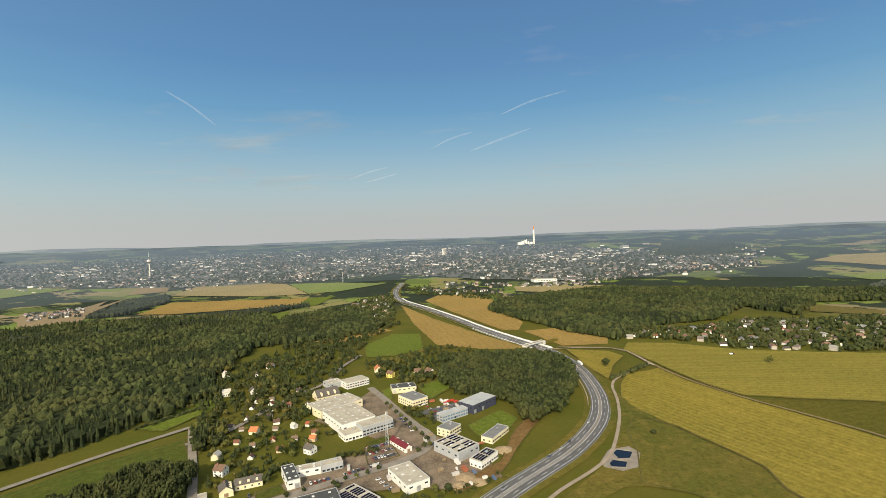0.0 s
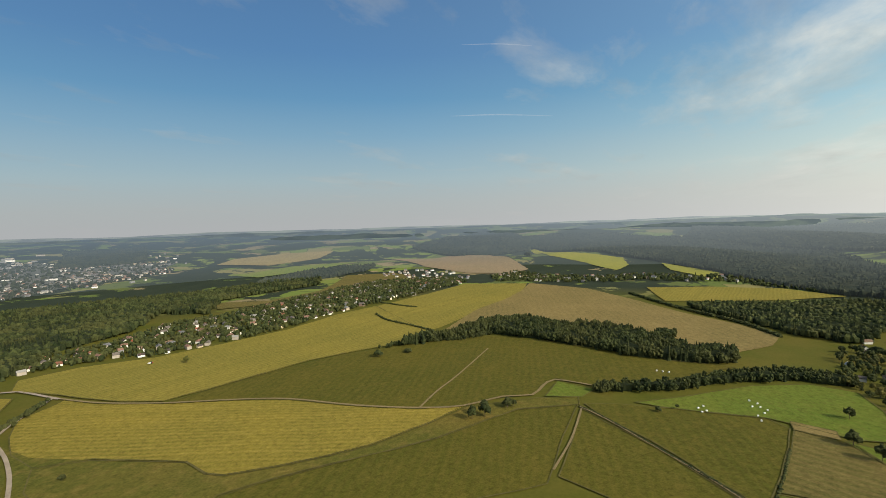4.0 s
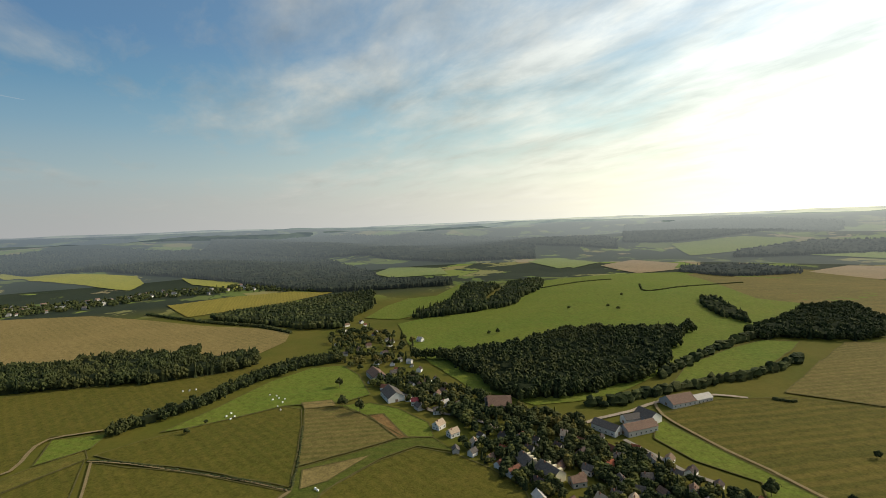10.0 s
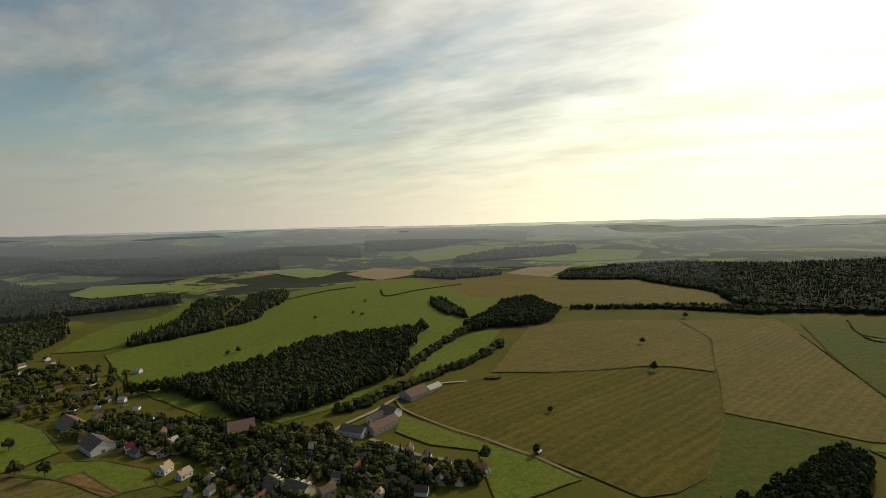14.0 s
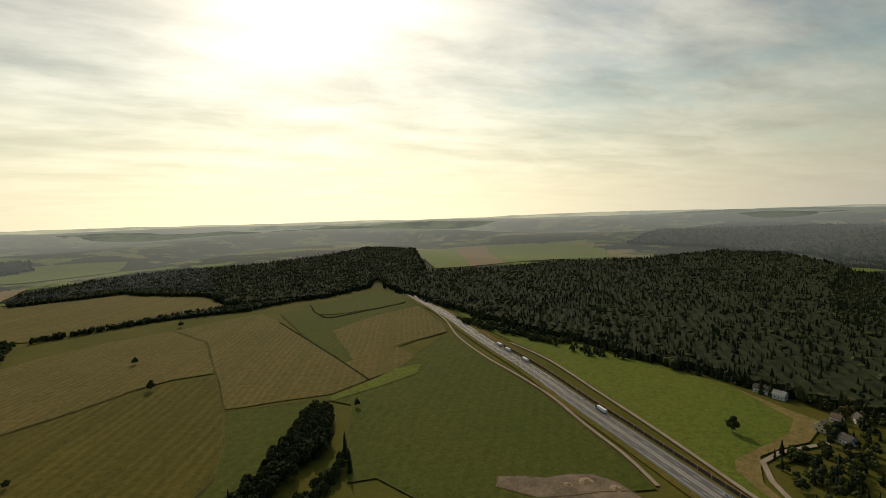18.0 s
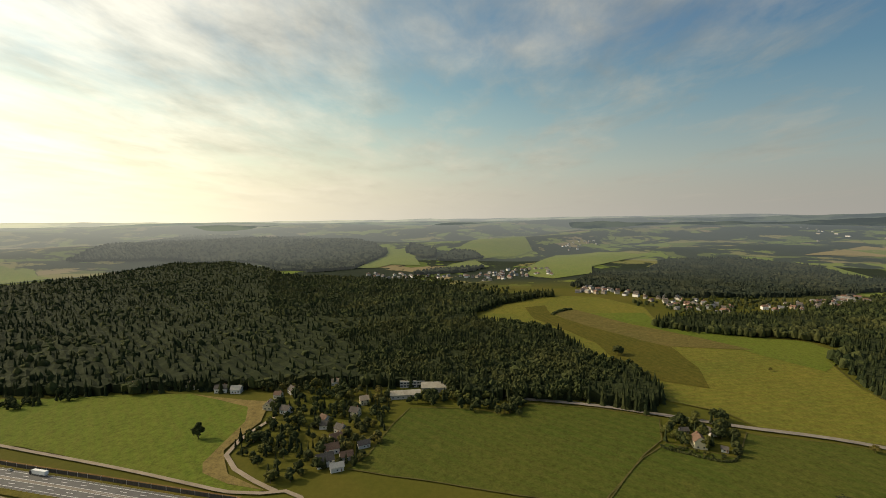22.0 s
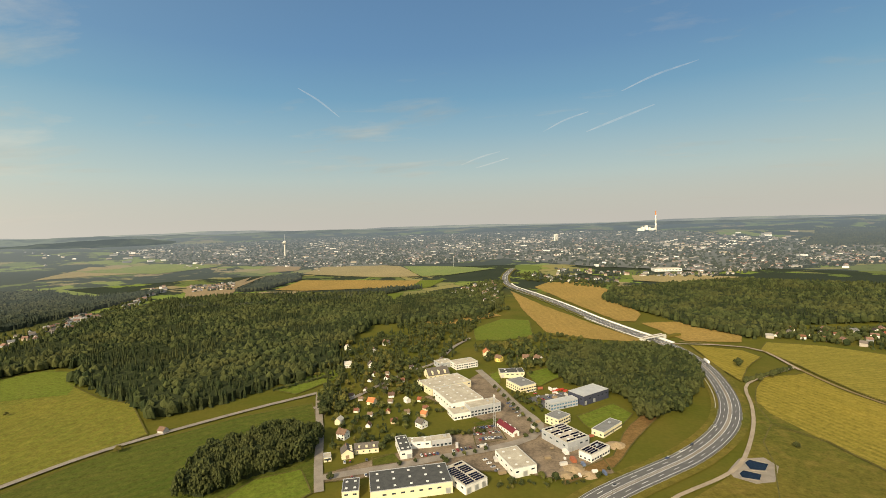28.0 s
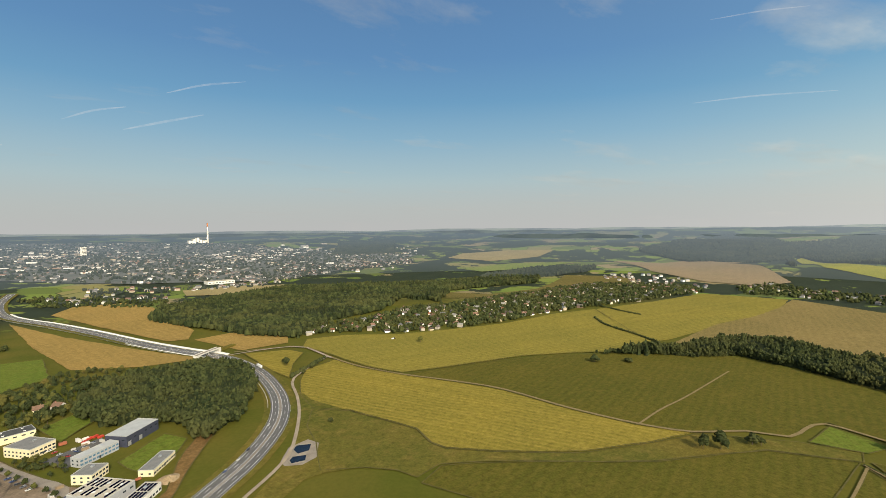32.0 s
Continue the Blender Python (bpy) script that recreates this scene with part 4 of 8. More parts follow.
woods("grove", [(826, -544), (807, -605), (881, -712), (938, -810), (1027, -882), (1048, -791), (901, -641)], "small grove on the hillside", 90, (12, 16), 0.2)
woods("forest", [(1169, -50.3), (1044, -129.5), (952, -197.6), (904, -257), (1005, -332), (1101, -416), (1287, -471), (1279, -365), (1234, -258), (1223, -153.4), (1184, -59.1)], "wooded slope above the valley", 90, (12, 17), 0.3)
woods("hedgerow", [(542, -873), (479, -826), (423, -802), (424, -819), (567, -957), (578, -936)], "short belt of trees on the meadow", 80, (10, 14), 0.1)
woods("grove", [(367, -724), (326, -781), (292, -817), (266, -878), (291, -961), (384, -1070), (417, -997), (397, -829), (383, -741)], "dark grove beside the striped field", 80, (12, 16), 0.1)
woods("hedgerow", [(266, -993), (188.9, -1033), (66.8, -1072), (-70.6, -1068), (-190.2, -1127), (-202.2, -1193), (-76.1, -1138), (68.5, -1109), (190.3, -1044), (269, -1008)], "long hedge of trees along a track", 90, (8, 13), 0.15)
woods("forest", [(440, -1502), (223.4, -1585), (-8.4, -1319), (-34.3, -1156), (-228.2, -1120), (-391, -1199), (-458, -1353), (-668, -1462), (-964, -2215), (-761, -2369), (-500, -2151), (-165.6, -1979), (116.1, -1995), (340, -1911), (468, -1721)], "dark forest beyond the fields", 150, (12, 17), 0.6)
woods("tree_belt", [(-6, -302), (-18.7, -324), (-47.9, -362), (-77.7, -383), (-93.5, -425), (-97.2, -461), (-82.6, -460), (-58.8, -415), (-30.2, -367), (-4.7, -329)], "dense dark row of tall trees", 45, (12, 18), 0.1)
woods("tree_belt", [(-41.9, -299), (-56.8, -317), (-80.9, -339), (-90.9, -358), (-70.3, -337), (-41, -315)], "short dark row of trees", 40, (8, 12), 0.1)
woods("forest", [(-427, -1209), (-440, -851), (-450, -686), (-473, -574), (-486, -472), (-499, -372), (-503, -308), (-507, -234.6), (-519, -171.5), (-517, -108.4), (-519, -25), (-480, 10.6), (-482, 64.6), (-516, 112.3), (-609, 159.1), (-696, 149.8), (-765, 89.6), (-847, 15.2), (-937, 25.3), (-993, -46.8), (-1136, -118), (-1266, -346), (-1573, -624), (-1984, -1013), (-1982, -1264), (-1495, -1195), (-1160, -1322), (-922, -1319), (-659, -1363), (-601, -1474), (-465, -1354)], "vast dark conifer forest", 90, (13, 19), 0.75)
woods("forest", [(-544, -116.2), (-515, -26), (-501, 16.3), (-477, 57.7), (-468, 121.2), (-445, 186.1), (-489, 211.3), (-571, 204), (-581, 164.7), (-641, 145.7), (-739, 143.9), (-785, 86), (-809, -16), (-809, -113.8), (-750, -194)], "dense dark mixed forest", 80, (13, 19), 0.45)
woods("forest", [(-878, -375), (-853, -120.2), (-853, 9.9), (-912, 22.8), (-994, 89.9), (-1065, 197.1), (-1079, 211.6), (-1063, 85.9), (-1193, 6.1), (-1493, -291), (-1555, -651)], "dark forest slope above the valley town", 110, (13, 19), 0.6)
woods("grove", [(-266, 275), (-249.1, 275), (-229.1, 304), (-203.3, 338), (-206.4, 375), (-216.7, 378), (-249.4, 380), (-266, 350), (-285, 334), (-275, 294), (-266, 271)], "dense round clump of broadleaf trees", 30, (15, 21), 0.0, None, 0.4)
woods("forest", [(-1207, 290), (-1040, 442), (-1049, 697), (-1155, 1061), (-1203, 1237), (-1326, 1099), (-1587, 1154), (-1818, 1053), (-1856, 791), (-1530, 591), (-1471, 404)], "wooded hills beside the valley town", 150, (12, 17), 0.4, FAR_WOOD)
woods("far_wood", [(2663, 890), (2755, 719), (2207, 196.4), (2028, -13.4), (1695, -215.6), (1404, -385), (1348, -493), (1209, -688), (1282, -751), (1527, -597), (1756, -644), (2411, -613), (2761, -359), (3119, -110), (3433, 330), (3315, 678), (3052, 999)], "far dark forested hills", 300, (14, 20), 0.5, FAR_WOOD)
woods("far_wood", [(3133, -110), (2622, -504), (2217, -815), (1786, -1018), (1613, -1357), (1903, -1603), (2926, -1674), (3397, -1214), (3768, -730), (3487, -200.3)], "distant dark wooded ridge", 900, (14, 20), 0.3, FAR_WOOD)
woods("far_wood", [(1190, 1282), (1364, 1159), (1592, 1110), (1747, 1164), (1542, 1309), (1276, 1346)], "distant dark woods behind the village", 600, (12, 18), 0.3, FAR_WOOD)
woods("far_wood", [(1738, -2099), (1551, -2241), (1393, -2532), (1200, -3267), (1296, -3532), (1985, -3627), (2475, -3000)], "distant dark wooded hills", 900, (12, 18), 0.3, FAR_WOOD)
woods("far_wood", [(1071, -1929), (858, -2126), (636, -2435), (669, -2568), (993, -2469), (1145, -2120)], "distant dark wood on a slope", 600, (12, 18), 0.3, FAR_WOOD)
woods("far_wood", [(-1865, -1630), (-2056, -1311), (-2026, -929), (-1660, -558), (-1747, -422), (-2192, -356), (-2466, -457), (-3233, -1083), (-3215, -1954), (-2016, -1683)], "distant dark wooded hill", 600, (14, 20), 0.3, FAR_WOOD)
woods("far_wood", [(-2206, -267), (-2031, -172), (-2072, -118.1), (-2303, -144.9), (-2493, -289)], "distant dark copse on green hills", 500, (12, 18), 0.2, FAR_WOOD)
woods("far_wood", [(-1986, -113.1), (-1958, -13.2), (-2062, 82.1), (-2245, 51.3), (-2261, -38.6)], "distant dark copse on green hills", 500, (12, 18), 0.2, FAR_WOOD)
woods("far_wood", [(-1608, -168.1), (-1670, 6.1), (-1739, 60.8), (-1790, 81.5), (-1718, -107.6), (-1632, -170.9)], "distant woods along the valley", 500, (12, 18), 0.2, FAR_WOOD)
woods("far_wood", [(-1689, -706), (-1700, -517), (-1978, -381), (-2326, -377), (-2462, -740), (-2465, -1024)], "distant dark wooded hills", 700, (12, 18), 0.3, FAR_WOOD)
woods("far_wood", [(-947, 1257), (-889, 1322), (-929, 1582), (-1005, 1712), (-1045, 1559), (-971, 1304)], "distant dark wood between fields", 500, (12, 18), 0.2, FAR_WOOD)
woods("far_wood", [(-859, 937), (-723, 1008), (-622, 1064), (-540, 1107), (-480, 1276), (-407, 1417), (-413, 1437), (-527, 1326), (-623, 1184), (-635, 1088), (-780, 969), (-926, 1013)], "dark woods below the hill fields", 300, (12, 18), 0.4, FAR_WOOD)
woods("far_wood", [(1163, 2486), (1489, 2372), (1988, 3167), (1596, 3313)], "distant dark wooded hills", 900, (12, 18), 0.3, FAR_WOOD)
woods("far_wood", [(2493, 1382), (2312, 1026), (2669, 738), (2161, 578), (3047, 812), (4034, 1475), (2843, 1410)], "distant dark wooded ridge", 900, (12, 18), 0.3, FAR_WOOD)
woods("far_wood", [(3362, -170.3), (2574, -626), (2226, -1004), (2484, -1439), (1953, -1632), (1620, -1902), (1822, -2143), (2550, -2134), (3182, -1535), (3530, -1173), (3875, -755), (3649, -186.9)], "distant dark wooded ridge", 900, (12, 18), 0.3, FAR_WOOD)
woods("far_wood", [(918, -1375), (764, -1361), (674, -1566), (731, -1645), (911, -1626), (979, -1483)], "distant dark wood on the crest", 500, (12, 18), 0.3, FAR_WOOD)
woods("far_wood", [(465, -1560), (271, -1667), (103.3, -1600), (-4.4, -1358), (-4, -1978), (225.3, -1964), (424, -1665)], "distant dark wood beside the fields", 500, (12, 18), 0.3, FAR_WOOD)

# ---- roads ----
MOTORWAY_NORTH = [(-152.4, 1849), (-161.8, 1652), (-129.8, 1453), (-47.3, 1280), (17.9, 1130), (81.4, 960), (129.2, 848), (167.5, 769), (181.3, 722), (188.5, 649), (184.5, 581), (174.7, 524), (157.6, 475), (134.9, 436), (105.4, 399), (76, 371), (44.9, 342), (17.5, 311)]
MOTORWAY_SOUTH = [(-50, 217), (-120, 118), (-192, 14), (-272, -110.2), (-282, -138.2), (-290, -179.3), (-300, -227.2), (-312, -284), (-326, -353), (-341, -419), (-354, -487), (-371, -597), (-407, -789), (-424, -931), (-447, -1128), (-470, -1403), (-498, -1600)]
road("country_road", OLD_ASPHALT, [(-524, -116), (-516, -24.8), (-495, 27.3), (-477, 69.5), (-478, 68.7), (-463, 131.2), (-441, 187.5), (-416, 246.8), (-387, 324), (-322, 420), (-268, 486)], 6.5, "pale asphalt country road between fields")
road("country_road", OLD_ASPHALT, [(-265, 484), (-236.9, 431), (-212.6, 387), (-186.7, 335), (-167, 299)], 7, "asphalt road leading to the industrial estate")
road("field_track", DIRT, [(191.8, 785), (254, 768), (289, 745), (297, 648), (307, 583), (332, 515), (369, 445), (393, 387), (405, 302), (423, 234.7), (445, 193.3), (485, 162.9), (502, 133.8), (534, 129.9), (562, 121.2), (558, 78.3)], 3.5, "pale dirt track along the fields")
road("field_track", DIRT, [(425, 234.1), (476, 238.6), (536, 239), (672, 246.7)], 2.2, "faint dirt track across a crop field")
road("field_track", DIRT, [(482, 77.7), (410, 75.1), (351, 78.4)], 2, "faint track between maize fields")
road("field_track", DIRT, [(318, -13.4), (330, -33.8), (345, -58)], 3, "dirt track beside the olive field")
road("hedge_track", DIRT, [(487, 80.8), (463, 51.1), (409, -2.4), (374, -35.2), (345, -58)], 1.6, "dark earth track between crop fields")
road("farm_road", GRAVEL, [(299, -296), (309, -312), (309, -334), (303, -374), (304, -400), (302, -425), (294, -450), (281, -476), (258, -493)], 4.5, "pale farm road past the barns")
road("farm_track", DIRT, [(303, -408), (280, -389), (244.1, -378), (206.3, -370), (177.4, -367), (150.1, -361), (126.8, -357), (85.5, -343)], 3, "dirt track along the field edge")
road("cycle_path", GRAVEL, [(59.4, 316), (82.5, 340), (116.4, 368), (136.9, 390), (154.4, 421), (177.8, 473), (194.5, 523), (207.4, 573), (229.5, 605), (294, 661)], 3.2, "pale service path beside the motorway")
road("service_path", GRAVEL, [(-458, -1353), (-426, -984), (-389, -773), (-350, -646), (-330, -534), (-323, -451), (-313, -377), (-295, -307), (-283, -253), (-269, -212.5)], 3.2, "pale gravel service path beside the motorway")
road("service_road", GRAVEL, [(-398, -569), (-392, -479), (-362, -356), (-339, -267), (-322, -208.5), (-310, -166.6), (-309, -142.7), (-312, -126.8), (-305, -113.4), (-283, -97.7)], 3.6, "pale service road above the motorway bank")
road("service_road", GRAVEL, [(-311, -132.6), (-324, -154.5), (-340, -177), (-361, -194.4), (-386, -195.7), (-433, -184.4)], 4, "pale lane to the garden houses")
road("country_road", OLD_ASPHALT, [(-250, 443.4), (-223.7, 468.6), (-206.4, 521), (-184, 580.4), (-159.7, 623.7), (-153.5, 703.1), (-137.3, 770.6)], 6, "country road through the gardens and woods")
road("estate_road", OLD_ASPHALT, [(-96.2, 596.8), (-71, 549.6), (-48.8, 503.5), (-29.6, 468.4), (-14.4, 441.3), (-20.5, 412.2), (-49, 388), (-82.5, 368.8), (-121.1, 345.5), (-159.7, 325.1), (-173.9, 317)], 9, "grey street of the industrial estate lined with young trees")
road("service_track", GRAVEL, [(295.4, 650.3), (291.3, 736.8), (276.1, 759), (227.5, 770.2), (170.9, 769.2), (134.5, 768.2)], 4, "pale track up to the village")
road("village_lane", OLD_ASPHALT, [(266.8, -319.1), (234.6, -317.3), (205.3, -314.4), (187.1, -318.5)], 4, "narrow lane along the village edge")
road("village_lane", OLD_ASPHALT, [(515, -195.4), (466.6, -213.6), (418.3, -212.7), (376, -237.1), (323.6, -247.4), (272.2, -257.7), (214.7, -257)], 4.5, "winding village lane")
field("pond_bank", OLD_ASPHALT, [(126.3, 381), (140.8, 402), (160.4, 407), (165.3, 394), (153, 370), (139, 365), (126.9, 372)], "gravelled bank round the retention basins", "verge", 0.3)
field("verge", ROUGH, [(204.1, 574), (202.8, 502), (212.6, 473), (221.7, 440), (223, 404), (221.5, 347), (173.3, 331), (147.4, 342), (131.4, 342), (89.1, 314), (66.8, 315), (115.2, 363), (139.2, 389), (167.8, 445), (195.7, 523)], "rough grass slope beside the motorway", "verge", 0.2)

# ---- motorway ----
WHITE_WALL = painted("pale_render", (0.62, 0.60, 0.55), (0.72, 0.70, 0.65), 0.3, 0.8)
MOTORWAY = MOTORWAY_NORTH + MOTORWAY_SOUTH
LINE = spline(MOTORWAY, 10.0)


def build_motorway():
    tagged(piece("motorway_verge", *ribbon_data(LINE, 16.5, -16.5, -0.06), ROUGH), "mown grass verge of the motorway", "verge", kind="structure")
    way = tagged(piece("motorway", *ribbon_data(LINE, 9.8, -9.8, 0.10), ASPHALT), "dual carriageway motorway of grey asphalt", "motorway", kind="structure")
    piece("median_strip", *ribbon_data(LINE, 1.1, -1.1, 0.16), OLD_ASPHALT, way, "pale grey median strip")
    for s in (-8.0, -1.6, 1.6, 8.0):
        piece("edge_line", *ribbon_data(LINE, s + 0.15, s - 0.15, 0.20), WHITE_LINE, way, "white edge line")
    dash = mesh_of("lane_mark", *box_data(-3.0, 3.0, -0.16, 0.16, 0.0, 0.02), WHITE_LINE)
    dense = spline(MOTORWAY, 2.0)
    gone, put = 0.0, 0
    for i in range(1, len(dense) - 1):
        gone += (dense[i] - dense[i - 1]).length
        r = dense[i].length
        if gone < 17.0 or r > 1350.0 or r < 270.0:
            continue
        gone = 0.0
        t = (dense[i + 1] - dense[i - 1]).normalized()
        for s in (-4.8, 4.8):
            q = dense[i] + Vector((-t.y, t.x)) * s
            ob = new("lane_mark", dash)
            ob.parent = way
            ob.matrix_world = Matrix.Translation((q.x, q.y, terrain(dense[i].x, dense[i].y) + lift_at(q.x, q.y) * 1.6 + 0.4 + 0.21)) @ Matrix.Rotation(math.atan2(t.y, t.x), 4, "Z")
            put += 1
    return way


def wall_data(line, off, h, thick, base=0.0):
    """An upright wall along a line."""
    v, f = [], []
    for i, p in enumerate(line):
        a, b = line[max(0, i - 1)], line[min(len(line) - 1, i + 1)]
        t = (b - a).normalized()
        n = Vector((-t.y, t.x))
        z = terrain(p.x, p.y) + base
        for s, dz in ((off, 0.0), (off, h), (off + thick, h), (off + thick, 0.0)):
            q = Vector((p.x, p.y)) + n * s
            v.append((q.x, q.y, z + dz))
        if i:
            k = 4 * i
            for j in range(4):
                f.append((k - 4 + j, k - 4 + (j + 1) % 4, k + (j + 1) % 4, k + j))
    v_end = len(v)
    f += [(0, 3, 2, 1), (v_end - 4, v_end - 3, v_end - 2, v_end - 1)]
    return v, f


build_motorway()
STEEL = painted("galvanised_steel", (0.42, 0.43, 0.44), (0.52, 0.53, 0.54), 0.5, 0.45, 0.6)
for off, lab in ((10.2, "galvanised guard rail along the motorway"), (-10.4, "galvanised guard rail along the motorway"), (-0.15, "galvanised guard rail on the median")):
    rail = tagged(piece("guard_rail", *wall_data(spline(MOTORWAY, 10.0), off, 0.35, 0.14, 0.85), STEEL), lab, "guard rail", "motorway guard rails", "structure")
BARRIER = painted("weathered_barrier", (0.055, 0.05, 0.045), (0.10, 0.09, 0.078), 0.4, 0.9)


def noise_barrier():
    """Dark panels between posts along the western side of the motorway."""
    root = thing("noise_barrier", pose(-330, -400, 0), "long dark noise barrier of panels between posts", "noise barrier")
    line = [p for p in LINE if -560.0 < p.y < -150.0]
    off = Matrix.Translation((330, 400, 0))
    for a, b in zip(line[:-1], line[1:]):
        t = (b - a).normalized()
        q = a - Vector((-t.y, t.x)) * 13.5
        n = (b - a).length
        z = terrain(a.x, a.y) + lift_at(a.x, a.y)
        turn_ = off @ Matrix.Translation((q.x, q.y, z)) @ Matrix.Rotation(math.atan2(t.y, t.x), 4, "Z")
        for name, data, mat in (("panel", box_data(0.14, n - 0.02, -0.1, 0.1, -0.6, 3.6), BARRIER), ("post", box_data(-0.14, 0.14, -0.16, 0.16, -0.6, 3.9), STEEL)):
            ob = piece(name, *data, mat, root)
            ob.matrix_local = turn_


noise_barrier()
north = [p for p in LINE if p.y > 760.0 and p.y < 1560.0]
for off, h, thick in ((11.5, 3.0, 5.0), (-13.5, 2.0, 2.2)):
    tagged(piece("retaining_wall", *wall_data(north if off < 0 else [p for p in north if p.y < 1500], off, h, thick), NEW_CONCRETE), "new pale concrete wall along the motorway", "retaining wall", "motorway walls", "structure")
near_n = [p for p in LINE if 497.0 < p.y < 710.0 and p.x > 114.0]
tagged(piece("noise_barrier", *wall_data(near_n, -13.0, 1.8, 0.4), CONCRETE), "low pale concrete noise barrier beside the grove", "noise barrier", kind="structure")
south = [p for p in LINE if -660.0 < p.y < -150.0]
tagged(piece("motorway_bank", *ribbon_data(south, -13.8, -19.0, 0.15), BROWN), "bare dark earth bank beside the motorway", "bank", kind="structure")


def build_bridge():
    """A flat overbridge with parapets and piers where a lane crosses the motorway."""
    i = min(range(len(LINE)), key=lambda k: abs(LINE[k].y - 795.0) + (1000 if LINE[k].y < 0 else 0))
    p, t = LINE[i], (LINE[i + 1] - LINE[i - 1]).normalized()
    yaw = math.degrees(math.atan2(t.y, t.x)) + 90.0
    z = terrain(p.x, p.y) + lift_at(p.x, p.y)
    root = thing("road_bridge", pose(p.x, p.y, z, 0, 0, yaw + 14), "pale concrete road bridge over the motorway", "bridge")
    box("deck", -26, 26, -4.0, 4.0, 4.9, 6.0, CONCRETE, root)
    box("road_surface", -26, 26, -3.1, 3.1, 6.0, 6.06, OLD_ASPHALT, root)
    for s in (-1, 1):
        box("parapet", -26, 26, s * 3.8 - 0.2, s * 3.8 + 0.2, 6.0, 7.0, CONCRETE, root)
        box("abutment", s * 24 - 3, s * 24 + 3, -3.9, 3.9, -0.5, 4.9, CONCRETE, root)
        box("ramp", min(s * 27, s * 64), max(s * 27, s * 64), -3.9, 3.9, -0.5, 2.8, ROUGH, root)
        for k in (-1, 1):
            box("pier", s * 0.0 - 0.5 + s * 0.01, 0.5 + s * 0.01, k * 2.2 - 0.5, k * 2.2 + 0.5, -0.3, 4.9, CONCRETE, root) if s > 0 else None


build_bridge()

# ---- buildings ----
GLASS = plain("window_glass", (0.03, 0.04, 0.05), 0.12)
FRAME = plain("window_frame", (0.6, 0.6, 0.58), 0.6)
DARK_ROOF = painted("dark_roof_felt", (0.055, 0.058, 0.058), (0.09, 0.09, 0.085), 0.25, 0.9)
PALE_ROOF = painted("pale_roof_felt", (0.30, 0.265, 0.20), (0.47, 0.42, 0.33), 0.12, 0.85)
METAL_ROOF = painted("pale_metal_roof", (0.40, 0.40, 0.38), (0.50, 0.50, 0.47), 0.15, 0.5, 0.2)
CREAM = painted("cream_render", (0.62, 0.55, 0.36), (0.70, 0.62, 0.43), 0.3, 0.85)
GREYW = painted("grey_cladding", (0.30, 0.31, 0.32), (0.37, 0.38, 0.39), 0.3, 0.6)
NAVY = painted("dark_blue_cladding", (0.035, 0.04, 0.065), (0.055, 0.06, 0.09), 0.3, 0.5)
BLUEGLASS = plain("blue_glazing", (0.10, 0.18, 0.27), 0.15)
SOLAR = plain("solar_panel", (0.010, 0.012, 0.022), 0.18)
TILE = hues("house_roof_tiles", [(0.0, (0.07, 0.055, 0.05)), (0.22, (0.11, 0.07, 0.055)), (0.42, (0.16, 0.075, 0.05)), (0.58, (0.065, 0.058, 0.052)), (0.76, (0.17, 0.12, 0.085)), (0.92, (0.24, 0.08, 0.045))], 0.92)
RENDER = hues("house_render", [(0.0, (0.72, 0.70, 0.64)), (0.4, (0.68, 0.62, 0.48)), (0.58, (0.76, 0.75, 0.72)), (0.8, (0.55, 0.45, 0.30)), (0.9, (0.45, 0.43, 0.40))])
WALLS = {"white": WHITE_WALL, "cream": CREAM, "yellow": painted("yellow_render", (0.68, 0.50, 0.12), (0.75, 0.58, 0.18), 0.3), "grey": painted("grey_render", (0.38, 0.36, 0.33), (0.47, 0.45, 0.41), 0.3), "pale": WHITE_WALL, "tan": painted("tan_render", (0.45, 0.33, 0.2), (0.53, 0.40, 0.25), 0.3), "brown": painted("brown_boards", (0.20, 0.13, 0.08), (0.27, 0.18, 0.11), 0.5)}
ROOFS = {"orange": painted("orange_tiles", (0.40, 0.13, 0.05), (0.48, 0.19, 0.08), 0.8, 0.85, 0, 0.4), "brown": painted("brown_tiles", (0.12, 0.075, 0.05), (0.18, 0.11, 0.075), 0.8, 0.85, 0, 0.4), "grey": painted("grey_slates", (0.085, 0.076, 0.068), (0.135, 0.12, 0.105), 0.8, 0.92, 0, 0.4), "pale": painted("pale_sheets", (0.40, 0.37, 0.32), (0.50, 0.47, 0.41), 0.5, 0.9), "tan": painted("tan_tiles", (0.33, 0.25, 0.17), (0.42, 0.33, 0.23), 0.8, 0.85, 0, 0.4), "red": painted("dark_red_tiles", (0.11, 0.015, 0.02), (0.15, 0.022, 0.03), 0.8, 0.7)}


def gable_roof(name, w, d, h, rise, over, material, parent, thick=0.22):
    """Two pitched slabs meeting at a ridge along x."""
    v, f = [], []
    for s in (-1, 1):
        k = len(v)
        drop = rise * over / (d / 2)
        for x in (-w / 2 - over, w / 2 + over):
            v += [(x, s * (d / 2 + over), h - drop), (x, 0.0, h + rise), (x, 0.0, h + rise + thick), (x, s * (d / 2 + over), h - drop + thick)]
        q = [(0, 1, 2, 3), (7, 6, 5, 4), (3, 2, 6, 7), (1, 0, 4, 5), (0, 3, 7, 4)]
        f += [tuple(k + i for i in (t if s > 0 else t[::-1])) for t in q]
    return piece(name, v, f, material, parent)


